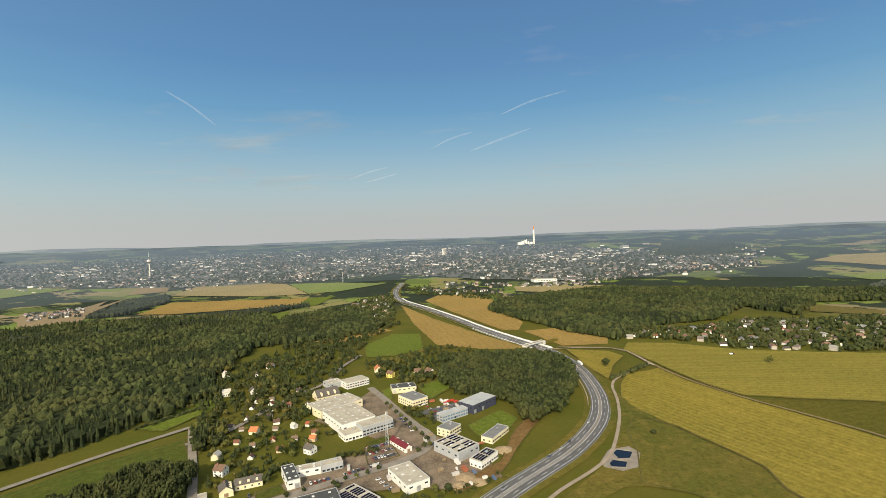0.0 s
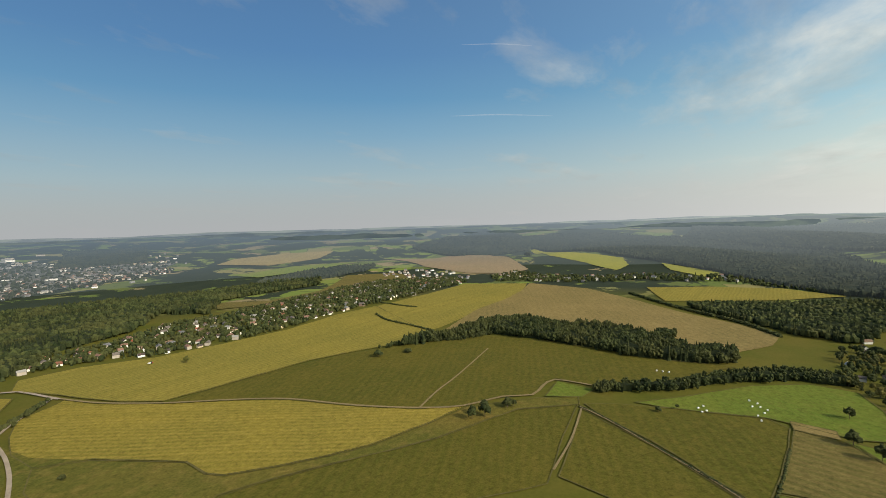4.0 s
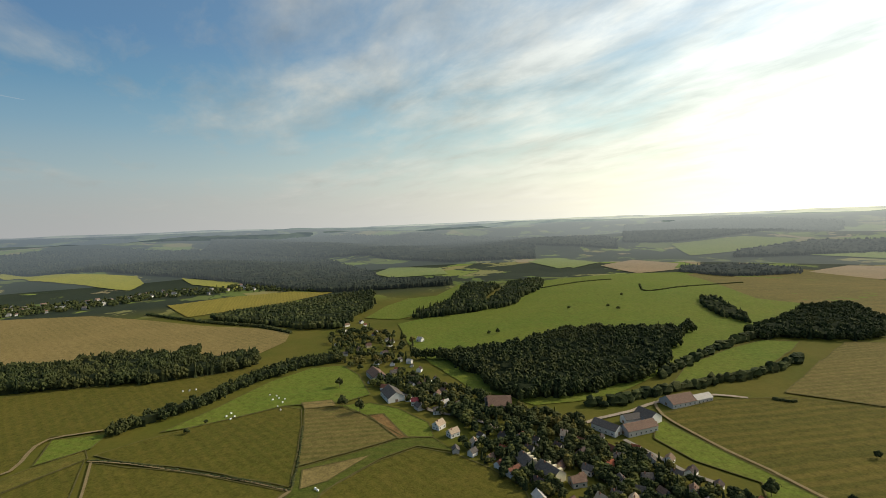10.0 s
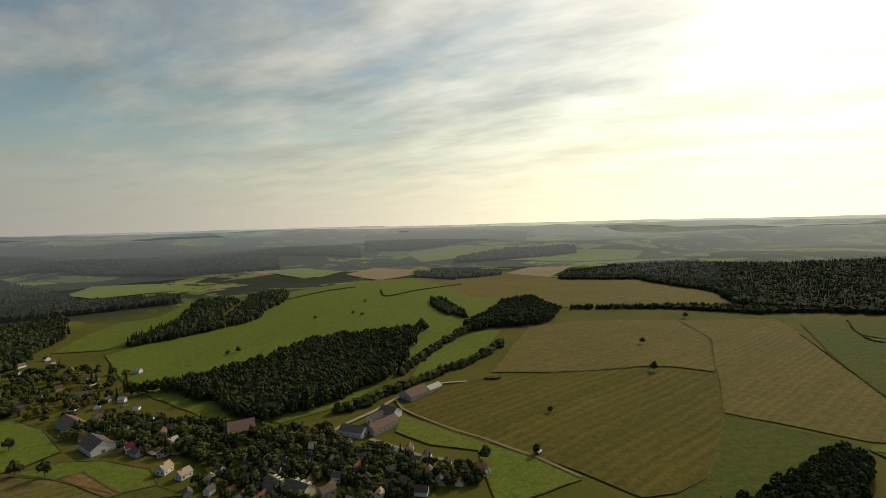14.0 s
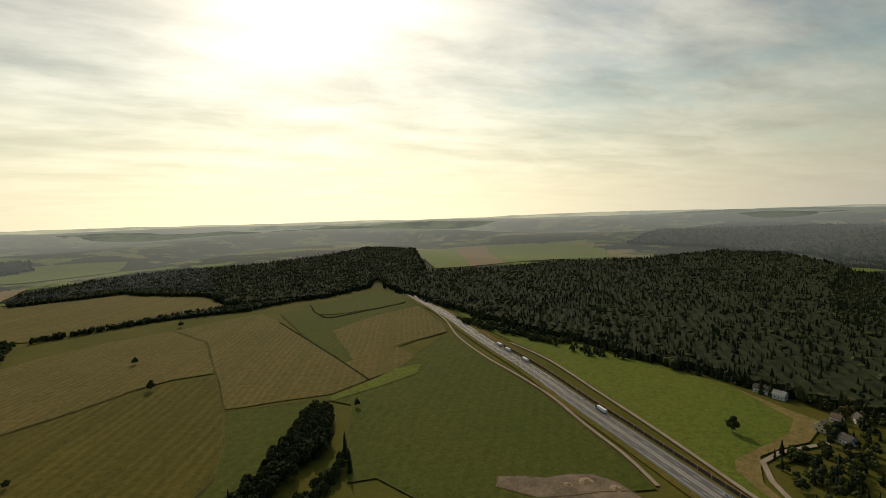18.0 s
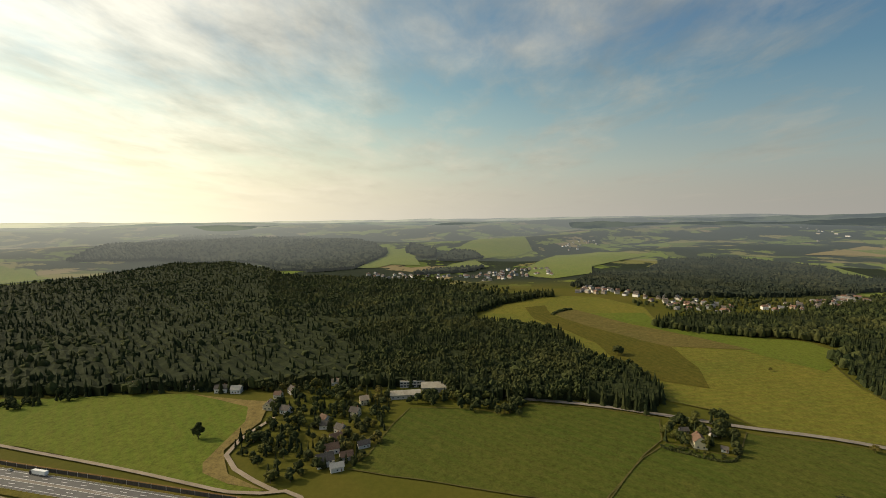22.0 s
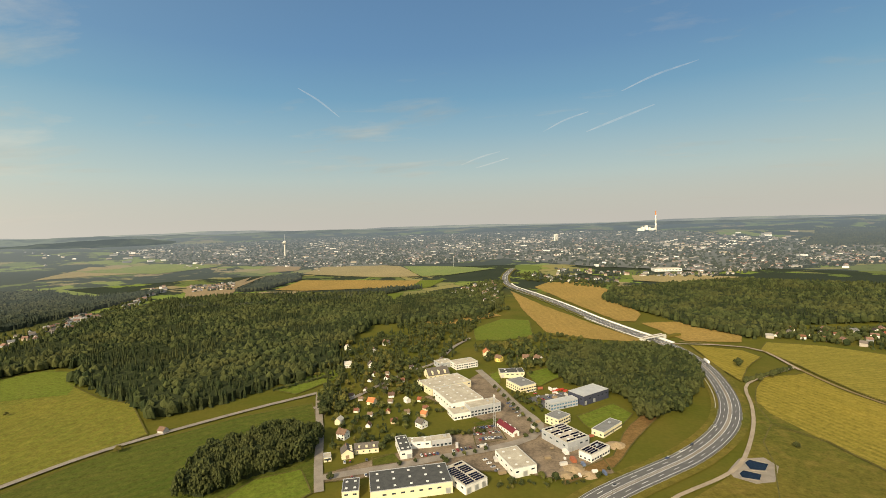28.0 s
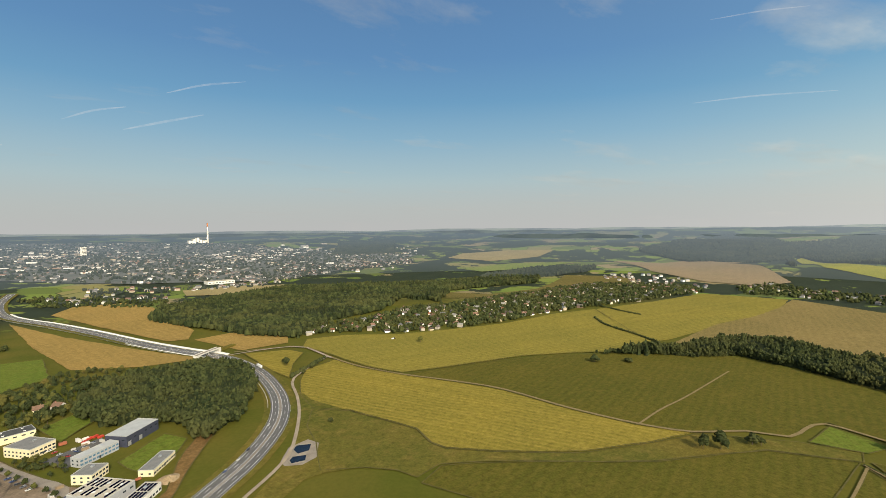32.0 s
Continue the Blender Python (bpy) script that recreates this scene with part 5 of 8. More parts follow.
def gable_walls(name, w, d, h, rise, material, parent):
    v = [(-w / 2, -d / 2, -1), (w / 2, -d / 2, -1), (w / 2, d / 2, -1), (-w / 2, d / 2, -1), (-w / 2, -d / 2, h), (w / 2, -d / 2, h), (w / 2, d / 2, h), (-w / 2, d / 2, h), (-w / 2, 0, h + rise), (w / 2, 0, h + rise)]
    f = [(0, 1, 5, 4), (2, 3, 7, 6), (1, 2, 6, 9, 5), (3, 0, 4, 8, 7), (0, 3, 2, 1), (4, 5, 9, 8), (6, 7, 8, 9)]
    return piece(name, v, f, material, parent)


WIN = {}


def window(x, y, z, w, h, turn, parent, glass=None, name="window"):
    """A framed pane set on a wall whose outward side is turned by turn degrees from -y."""
    key = (round(w, 1), round(h, 1), name, (glass or GLASS).name)
    if key not in WIN:
        WIN[key] = (mesh_of("window_frame", *joined(box_data(-w / 2 - 0.1, w / 2 + 0.1, -0.06, 0.05, -h / 2 - 0.1, -h / 2), box_data(-w / 2 - 0.1, w / 2 + 0.1, -0.06, 0.05, h / 2, h / 2 + 0.1), box_data(-w / 2 - 0.1, -w / 2, -0.06, 0.05, -h / 2, h / 2), box_data(w / 2, w / 2 + 0.1, -0.06, 0.05, -h / 2, h / 2)), FRAME), mesh_of("pane", *box_data(-w / 2, w / 2, -0.03, 0.03, -h / 2, h / 2), glass or GLASS))
    m = pose(x, y, z, 0, 0, turn)
    fr = new("pane" if name == "window" else name, WIN[key][1])
    fr.parent = parent
    fr.matrix_local = m
    return fr


SPOTS = []


def house(x, y, yaw, w, d, h, wall, roof, group="village houses"):
    words = {"white": "white", "cream": "cream", "yellow": "yellow", "grey": "grey", "pale": "off-white", "tan": "tan", "brown": "brown"}
    rw = {"orange": "orange tiled", "brown": "brown tiled", "grey": "grey slate", "pale": "pale grey", "tan": "tan tiled", "red": "dark red tiled"}
    big = "detached house" if h > 3.6 else "small garden house"
    SPOTS.append((x, y))
    root = thing("house" if h > 3.6 else "garden_house", pose(x, y, terrain(x, y) + lift_at(x, y), 0, 0, yaw), f"{big} with {words[wall]} walls and {rw[roof]} gabled roof", "house", group)
    rise = d * 0.42
    gable_walls("wall", w, d, h, rise, WALLS[wall], root)
    gable_roof("roof", w, d, h, rise, 0.5, ROOFS[roof], root)
    if h > 3.6:
        box("chimney", w * 0.2, w * 0.2 + 0.7, 0.5, 1.2, h + rise - 1.2, h + rise + 1.0, BRICK, root, "brick chimney")
        for s in (-1, 1):
            for k in (-0.28, 0.28):
                for z in ((1.4, 3.7) if h > 4.8 else (1.5,)):
                    window(k * w, s * (d / 2 + 0.02), z, 1.3, 1.3, 0 if s < 0 else 180, root)
            for k in (-0.22, 0.22):
                window(s * (w / 2 + 0.02), k * d, 1.5, 1.2, 1.3, 90 if s > 0 else -90, root)
            window(s * (w / 2 + 0.02), 0, h + 0.5, 1.2, 1.2, 90 if s > 0 else -90, root)
        box("door", -0.55, 0.55, -d / 2 - 0.06, -d / 2 + 0.02, 0, 2.1, WALLS["brown"], root, "dark wooden door")
    else:
        window(0, -d / 2 - 0.02, 1.4, 1.2, 1.0, 0, root)
        box("door", w * 0.25, w * 0.25 + 0.9, -d / 2 - 0.05, -d / 2 + 0.02, 0, 2.0, WALLS["brown"], root)
    return root


BRICK = painted("chimney_brick", (0.24, 0.11, 0.075), (0.32, 0.16, 0.11), 2.0)


def works(style, x, y, yaw, w, d, h, label):
    """Halls, offices, barns: walls, roof with parapet or gable, windows, gates, skylights, panels."""
    kind, tone = style.split("_") if "_" in style else (style, "cream")
    if kind in ("barn", "house") and d > w:
        w, d, yaw = d, w, yaw + 90
    SPOTS.append((x, y))
    root = thing({"hall": "factory_hall", "office": "office_building", "barn": "barn", "house": "long_house", "kiosk": "kiosk"}[kind], pose(x, y, terrain(x, y) + lift_at(x, y), 0, 0, yaw), label, {"hall": "hall", "office": "office building", "barn": "barn", "house": "house", "kiosk": "kiosk"}[kind], "buildings of the estate" if y > 0 else "farm and settlement buildings")
    wall = {"dark": CREAM, "solar": WHITE_WALL, "white": WHITE_WALL, "cream": CREAM, "grey": GREYW, "navy": NAVY, "glass": GREYW, "long": CREAM, "red": WHITE_WALL, "brown": WALLS["brown"]}[tone]
    if kind == "barn":
        wall = WALLS["grey"] if tone != "dark" else WHITE_WALL
    if kind in ("barn", "house"):
        roof = {"dark": ROOFS["grey"], "grey": PALE_ROOF, "brown": ROOFS["brown"], "white": ROOFS["pale"], "long": ROOFS["grey"], "red": ROOFS["red"]}[tone]
        a, b, body = w, d, root
        rise = b * (0.34 if kind == "house" else 0.3)
        gable_walls("wall", a, b, h, rise, wall, body)
        gable_roof("roof", a, b, h, rise, 0.5, roof, body)
        n = max(2, int(a / 5))
        for s in (-1, 1):
            for k in range(n):
                window(-a / 2 + (k + 0.5) * a / n, s * (b / 2 + 0.02), 1.6, 1.3, 1.2, 0 if s < 0 else 180, body)
            box("gate", s * (a / 2) - 0.05, s * (a / 2) + 0.05, -1.5, 1.5, 0, 2.8, WALLS["brown"], body)
        if kind == "house":
            for k in (-0.3, 0.0, 0.3):
                box("dormer", k * a - 0.9, k * a + 0.9, -b / 2 + 0.6, -b / 6, h, h + rise * 0.62, wall, body)
            box("chimney", 0.22 * a, 0.22 * a + 0.7, 0.4, 1.1, h + rise - 1, h + rise + 1, BRICK, body)
        return root
    box("wall", -w / 2, w / 2, -d / 2, d / 2, -1, h, wall, root)
    roof = {"dark": DARK_ROOF, "white": PALE_ROOF, "solar": PALE_ROOF, "cream": PALE_ROOF, "grey": PALE_ROOF, "navy": METAL_ROOF, "glass": METAL_ROOF}[tone] if kind != "kiosk" else PALE_ROOF
    if label.startswith("white showroom") or tone == "cream" and kind == "office":
        roof = DARK_ROOF if "dark" in label else GREYROOF
    box("roof", -w / 2 + 0.3, w / 2 - 0.3, -d / 2 + 0.3, d / 2 - 0.3, h, h + 0.12, roof, root)
    e = 0.35
    for nm, q in (("parapet", (-w / 2 - 0.05, w / 2 + 0.05, -d / 2 - 0.05, -d / 2 + e)), ("parapet", (-w / 2 - 0.05, w / 2 + 0.05, d / 2 - e, d / 2 + 0.05)), ("parapet", (-w / 2 - 0.05, -w / 2 + e, -d / 2 + e, d / 2 - e)), ("parapet", (w / 2 - e, w / 2 + 0.05, -d / 2 + e, d / 2 - e))):
        box(nm, *q, h, h + 0.45, METAL_ROOF if tone != "dark" else GREYW, root)
    rng = random.Random(int(w * 10 + d))
    if kind == "hall":
        n = max(2, int(w / 6))
        for k in range(n):
            gate = rng.random() < 0.3
            cx = -w / 2 + (k + 0.5) * w / n
            if gate:
                box("gate", cx - 1.8, cx + 1.8, -d / 2 - 0.06, -d / 2 + 0.03, 0, min(4.0, h - 1.5), STEEL, root, "grey sectional gate")
            else:
                window(cx, -d / 2 - 0.02, h * 0.62, 2.8, 1.2, 0, root)
        for k in range(max(2, int(d / 7))):
            cy = -d / 2 + (k + 0.5) * d / max(2, int(d / 7))
            for s in (-1, 1):
                window(s * (w / 2 + 0.02), cy, h * 0.62, 2.6, 1.2, 90 if s > 0 else -90, root)
        if tone in ("dark", "white", "grey", "cream"):
            for a in range(max(2, int(w / 11))):
                for b in range(max(2, int(d / 9))):
                    sx, sy = -w / 2 + (a + 0.5) * w / max(2, int(w / 11)), -d / 2 + (b + 0.5) * d / max(2, int(d / 9))
                    box("skylight", sx - 0.9, sx + 0.9, sy - 0.8, sy + 0.8, h + 0.12, h + 0.55, FRAME, root, "pale domed skylight")
    else:
        floors = max(1, int(h / 3.2))
        n = max(2, int(w / 3.4))
        for fl in range(floors):
            for k in range(n):
                window(-w / 2 + (k + 0.5) * w / n, -d / 2 - 0.02, 1.7 + fl * 3.1, w / n * 0.7, 1.5, 0, root, BLUEGLASS if tone == "glass" else None)
            for k in range(max(1, int(d / 4))):
                cy = -d / 2 + (k + 0.5) * d / max(1, int(d / 4))
                for s in (-1, 1):
                    window(s * (w / 2 + 0.02), cy, 1.7 + fl * 3.1, 1.8, 1.4, 90 if s > 0 else -90, root)
        box("door", -0.8, 0.8, -d / 2 - 0.08, -d / 2 + 0.02, 0, 2.3, GLASS, root, "glazed entrance door")
        if kind != "kiosk":
            box("roof_unit", w * 0.15, w * 0.15 + 2.2, 0, 1.8, h + 0.12, h + 1.3, STEEL, root, "grey roof ventilation unit")
    if tone == "solar" or "solar" in label:
        m = max(3, int(d / 2.6)) if tone == "solar" else max(2, int(d / 4))
        for b in range(m):
            cy = -d / 2 + 1.0 + (b + 0.5) * (d - 2.0) / m
            for a in (-1, 1):
                if kind == "hall" and rng.random() < 0.12:
                    continue
                cx = a * w * 0.23
                v, f = box_data(cx - w * 0.2, cx + w * 0.2, cy - 0.75, cy + 0.75, h + 0.25, h + 0.32)
                v = [(p[0], p[1], p[2] + (p[1] - cy) * 0.25 + 0.1) for p in v]
                piece("solar_panel", v, f, SOLAR, root, "dark solar panel row")
    return root


GREYROOF = painted("grey_roof_felt", (0.15, 0.15, 0.145), (0.21, 0.21, 0.20), 0.2, 0.9)

# plain houses of the farther villages: five shapes, copied
PROTO = []
for w_, d_, h_ in ((10, 9, 4.6), (12, 9, 4.2), (9, 8, 5.2), (14, 9, 4.6), (8, 7, 3.4)):
    root_ = thing("village_house", pose(0, 0, -500), "small detached house with pale walls and a tiled roof", "house", "village houses")
    gable_walls("wall", w_, d_, h_, d_ * 0.42, RENDER, root_)
    gable_roof("roof", w_, d_, h_, d_ * 0.42, 0.5, TILE, root_)
    box("chimney", 1.2, 1.9, 0.4, 1.1, h_ + d_ * 0.3, h_ + d_ * 0.42 + 0.9, BRICK, root_)
    PROTO.append(root_)


def village(pts, n, label, single=True):
    """Houses spread over a plot, kept apart, turned to one of two street directions."""
    rng = random.Random(n * 7 + int(pts[0][0]))
    xs, ys = [p[0] for p in pts], [p[1] for p in pts]
    placed, tries = [], 0
    gap = 16.0
    lane = rng.uniform(0, 90)
    garden = label.startswith("garden")
    while len(placed) < n and tries < 9000:
        tries += 1
        if tries % 1500 == 0:
            gap *= 0.8
        x, y = rng.uniform(min(xs), max(xs)), rng.uniform(min(ys), max(ys))
        if not inside(x, y, pts) or any((x - a) ** 2 + (y - b) ** 2 < gap * gap for a, b in placed) or any(abs(x - a) < 13.0 and abs(y - b) < 13.0 for a, b in SPOTS):
            continue
        placed.append((x, y))
        if not single:
            continue
        src = PROTO[4] if garden else PROTO[rng.randrange(5)]
        ob = copy_thing(src, pose(x, y, terrain(x, y), 0, 0, lane + rng.choice((0, 90)) + rng.uniform(-12, 12)))
        s = rng.uniform(0.62, 0.82) if garden or label.startswith("streamside") else rng.uniform(0.62, 0.86)
        ob.scale = (s, s, s)
        ob["label"] = f"{'small wooden' if garden else 'pale rendered'} {label} with a pitched tiled roof among trees"
        ob["group"] = label + "s"
    SPOTS.extend(placed)
    if not single:
        FAR_SPOTS.append((label, [(x, y, rng.uniform(0, 3), rng.uniform(9, 13), rng.uniform(7, 9), rng.uniform(4, 6), True) for x, y in placed]))


FAR_SPOTS = []

# ---- buildings of the estate, the farms and the settlement ----
works("hall_dark", -103.9, 317.5, 24, 58.1, 27.6, 8.0, "large warehouse with a dark flat roof and cream walls")
works("hall_solar", -66.9, 333.2, 48, 20.2, 30.6, 5.8, "white hall with rows of dark solar panels")
works("hall_white", -30.9, 361.9, 32, 19.7, 32.6, 6.9, "long white hall with a pale weathered flat roof")
works("hall_white", -101.5, 483.7, 36, 36.5, 50.0, 10.5, "large white factory hall with a pale flat roof")
works("hall_cream", -125.7, 528.1, 42, 52.5, 33.2, 8.0, "cream factory wing with a flat roof")
works("office_white", -93.5, 450.8, 33, 17.8, 17.8, 5.8, "low white office annex with a window band")
works("office_grey", -71.5, 464.4, 35, 33.8, 15.1, 9.2, "grey two-storey office wing with window bands")
works("hall_white", -125.8, 369.8, 28, 9.7, 28.3, 6.9, "white showroom with a dark flat roof")
works("hall_white", -115.5, 380.5, 19, 21.8, 9.0, 5.8, "low white workshop with a flat roof")
works("office_grey", -97.4, 388, 25, 17.7, 9.6, 5.8, "low blue-grey workshop building")
works("house_long", -170.4, 354.3, 28, 9.8, 11.6, 4.5, "yellow-walled house with a dark gabled roof")
works("house_long", -157.4, 365.4, 22, 20.3, 9.2, 4, "long yellow-walled building with a dark gabled roof")
works("kiosk", -184.2, 345.9, 29, 6.2, 9.0, 3, "small yellow kiosk beside the road")
works("hall_dark", -143.9, 303.3, 21, 11.9, 17.3, 5.8, "small grey-blue flat-roofed workshop")
works("hall_navy", 35.8, 517.2, 45, 38.9, 21.2, 9.2, "dark blue hall with a pale metal roof")
works("office_glass", 7.1, 490.4, 36, 34.0, 10.3, 6.9, "pale hall with a glazed blue front")
works("office_cream", 2.7, 450.6, 53, 18.5, 15.7, 6.9, "small cream office with a grey roof")
works("hall_grey", 8.4, 409.7, 42, 24.9, 32.0, 8.0, "grey hall with a pale roof and solar panels")
works("office_solar", 31, 389.8, 51, 25.3, 12.0, 5.8, "white office with a dark solar field on its roof")
works("office_cream", 46.2, 439.4, 55, 32.7, 11.9, 4.6, "low cream building with a grey roof")
works("office_cream", -37.4, 538, 40, 21.5, 28.6, 8.0, "white stepped office building")
works("hall_dark", -52.3, 584.6, 14, 30.2, 17.5, 5.8, "hall with a dark roof and skylights")
works("house_red", -42.2, 423.1, 38, 7.3, 26.2, 4, "long white house with a dark red gabled roof")
works("office_white", -119.2, 614.5, 38, 32.1, 21.0, 6.9, "white flat-roofed office building")
works("hall_grey", -146.9, 613.3, 41, 19.9, 18.8, 5.8, "grey workshop with a flat roof")
works("house_long", -146, 570.1, 34, 27.8, 19.9, 4, "dark gabled wooden building among yards")
works("barn_dark", 287.6, -321.5, -82, 11.9, 24.2, 5, "old white barn with a dark gabled roof")
works("office_grey", -520, -58.4, 97, 30, 10, 6.5, "dark two-storey building beside the road")
works("barn_grey", -487, -63.2, 99, 32, 11, 4, "low outbuilding with a grey roof")
works("barn_grey", -507, -32.6, 95, 30, 14, 5, "long building with a pale roof beside the road")
works("barn_dark", 287, -354.7, -106, 19.4, 10.4, 5, "white barn with a brown gabled roof")
works("barn_dark", 280.8, -367.5, -90, 17.1, 18.0, 6, "tall barn with a dark slate roof")
works("barn_brown", 271.8, -343.1, -100, 32.2, 13.6, 5, "long barn with a brown fibre-cement roof")
works("barn_brown", 290.5, -427.2, -102, 29.6, 18.9, 4, "long low cattle barn with a brown roof")
works("barn_white", 281.6, -450.9, -100, 20.6, 11.1, 4, "low barn with a bright white roof")
works("barn_brown", 559.5, -207.7, -94, 17.5, 31.3, 5, "long farm building with a brown roof")
works("barn_dark", 478.5, -195.5, -95, 19.0, 28.9, 5, "farmhouse barn with a dark roof")
works("barn_brown", 388, -276.4, -121, 23.5, 22.1, 5, "long village hall with a brown metal roof")
works("house_long", 277.7, -222.3, -101, 12.2, 15.4, 6, "large white house with dormers and a tan roof")
works("house_long", 258, -227.9, -89, 13.2, 19.5, 5, "long white terrace with dormers and a dark roof")
works("barn_brown", 239.9, -237.3, -108, 10.6, 9.0, 4, "barn with a pale tan roof")

house(-95.2, 670.7, 106, 14, 10, 5, "cream", "orange")
house(-456, -198.9, 1, 10, 9, 4.5, "cream", "tan")
house(-446, -177, 70, 10, 8, 4, "white", "grey")
house(-499, -190.2, 40, 10, 8, 4, "white", "grey")
house(-485, -200.6, 85, 8, 7, 4, "white", "brown")
house(-469, -103.8, 110, 9, 8, 5, "cream", "tan")
house(-413, -128.6, 96, 9, 7, 3.5, "white", "grey")
house(-404, -111.5, 60, 9, 8, 4.5, "grey", "grey")
house(-386, -110.8, 120, 10, 8, 4.5, "grey", "brown")
house(-368, -109.4, 117, 11, 8, 4.5, "white", "brown")
house(-349, -109.6, 119, 13, 10, 5, "white", "grey")
house(-341, -97.9, 115, 10, 6, 3.5, "white", "pale")
house(-358, -94.8, 115, 10, 7, 3.5, "grey", "brown")
house(-440, -106.6, 75, 9, 8, 5, "cream", "grey")
house(-378, -85.2, 117, 10, 6, 3, "white", "grey")
house(-427, -133, 60, 8, 7, 3.5, "white", "brown")
house(-519, -322, 90, 12, 8, 4.5, "cream", "tan")
house(-512, -303, 88, 10, 8, 4.5, "white", "brown")
house(-502, -272, 95, 14, 8, 4.5, "white", "grey")
house(-500, -254, 95, 11, 8, 4.5, "white", "pale")
house(-539, -230.6, 60, 12, 8, 4, "white", "tan")
house(-534, -214.2, 60, 10, 8, 4, "cream", "pale")
house(-531, -187.3, 100, 14, 7, 3.5, "white", "pale")
house(-524, -149.3, 100, 8, 7, 4, "white", "tan")
house(-502, -474, 48, 9, 8, 4.5, "white", "pale")
house(-510, -367, 20, 9, 8, 4.5, "white", "brown")
house(-512, -348, 140, 9, 8, 4.5, "white", "grey")
house(-504, -388, 60, 9, 8, 4.5, "white", "brown")
house(-511, -381, 10, 9, 8, 4.5, "cream", "grey")
house(-521, -118.4, 100, 9, 6, 3, "grey", "pale")
house(-526, -104.3, 97, 12, 3, 2.6, "white", "pale")
house(-74.6, 644.9, 152, 9, 8, 5, "yellow", "brown")
house(-20.6, 648.9, 131, 11, 9, 5, "white", "brown")
house(-37.6, 651.5, 0, 9, 8, 5, "cream", "brown")
house(-276.7, 589.1, 21, 9, 8, 4.5, "white", "pale")
house(-315.2, 673.6, 147, 9, 8, 4.5, "white", "pale")
house(-265.7, 659.1, 107, 9, 8, 4.5, "white", "grey")
house(-265.3, 711.9, 169, 10, 8, 4.5, "white", "brown")
house(-305.2, 614.6, 138, 8, 7, 4, "white", "grey")
house(-320.7, 623.7, 149, 8, 7, 4, "white", "brown")
house(-245.2, 595, 119, 9, 8, 4, "pale", "grey")
house(-188.3, 384.9, 166, 9, 8, 5, "white", "brown")
house(-123.9, 419.8, 148, 9, 8, 4.5, "white", "grey")
house(-193.3, 467.7, 172, 8, 8, 3, "cream", "orange")
house(-206.3, 414, 93, 8, 6, 3.5, "cream", "pale")
house(-128.1, 444.9, 167, 6, 5, 3, "tan", "orange")
house(-156.6, 478.1, 142, 6, 5, 3, "white", "pale")
house(694.5, -337.7, 26, 9.8, 8.2, 4.2, "white", "pale")
house(553.1, -229, 81, 9.0, 7.4, 4.2, "grey", "grey")
house(480.7, -195.3, 150, 7.4, 6.6, 4.2, "white", "brown")
house(444.8, -206.7, 66, 7.4, 6.6, 4.7, "white", "red")
house(431.5, -205.5, 2, 9.8, 7.4, 3.4, "grey", "grey")
house(460.9, -228.4, 60, 6.6, 5.7, 3.8, "white", "grey")
house(451.3, -237.8, 129, 8.2, 6.6, 3.8, "white", "brown")
house(453.6, -247.1, 179, 7.4, 6.6, 4.2, "grey", "brown")
house(423.7, -231.9, 90, 8.2, 6.6, 3.8, "white", "pale")
house(410.4, -215, 69, 7.4, 6.6, 3.8, "white", "grey")
house(411.9, -239.6, 104, 6.6, 5.7, 3.8, "white", "grey")
house(379, -200.2, 110, 9.8, 8.2, 4.2, "white", "tan")
house(357.5, -202.9, 97, 9.8, 7.4, 3.8, "white", "tan")
house(328.8, -207.3, 157, 7.4, 6.6, 4.2, "white", "tan")
house(317.6, -198.2, 106, 6.6, 5.7, 3.4, "white", "grey")
house(329.1, -188.8, 152, 6.6, 5.7, 3.0, "grey", "grey")
house(399.4, -270.9, 62, 7.4, 6.6, 5.1, "grey", "grey")
house(498.4, -228.5, 7, 7.4, 5.7, 3.4, "white", "grey")
house(490.5, -236.2, 171, 7.4, 5.7, 3.4, "cream", "brown")
house(591.5, -269.6, 33, 7.4, 5.7, 3.4, "white", "pale")
house(608.4, -261.4, 123, 7.4, 5.7, 3.4, "white", "grey")
house(692.2, -208.2, 79, 6.6, 5.7, 3.4, "white", "grey")
house(755.5, -212.7, 176, 6.6, 5.7, 3.4, "white", "pale")
house(296.2, -278.9, 37, 5.7, 8.2, 5.1, "white", "tan")
house(246.1, -254.8, 20, 7.4, 6.6, 4.2, "white", "grey")
house(241.6, -241.9, 94, 6.6, 5.7, 3.8, "tan", "brown")
house(245.7, -287.5, 49, 7.4, 6.6, 4.2, "white", "grey")
house(222.9, -263, 149, 7.4, 6.6, 3.8, "white", "grey")
house(230.3, -305, 127, 7.4, 6.6, 4.2, "white", "grey")
house(205.9, -301.2, 28, 7.4, 6.6, 4.2, "white", "grey")
house(188.2, -293.2, 119, 7.4, 6.6, 3.8, "white", "brown")
house(215.6, -281.3, 54, 7.4, 6.6, 3.8, "grey", "grey")
house(213.4, -234, 0, 8.2, 7.4, 3.8, "white", "tan")
house(212.8, -246.6, 18, 6.6, 5.7, 3.8, "grey", "grey")
house(203, -251.2, 116, 6.6, 5.7, 3.8, "white", "tan")
house(238.4, -201, 165, 9.8, 7.4, 3.4, "cream", "pale")
house(153.1, -314.8, 165, 9.0, 7.4, 4.2, "white", "orange")
house(198, -275.2, 174, 6.6, 5.7, 3.4, "grey", "brown")
house(207.7, -264.8, 33, 6.6, 5.7, 3.4, "white", "grey")
house(175, -287.3, 113, 6.6, 5.7, 3.4, "grey", "grey")
house(-381.8, 192.2, 172, 11, 10, 6, "cream", "brown")
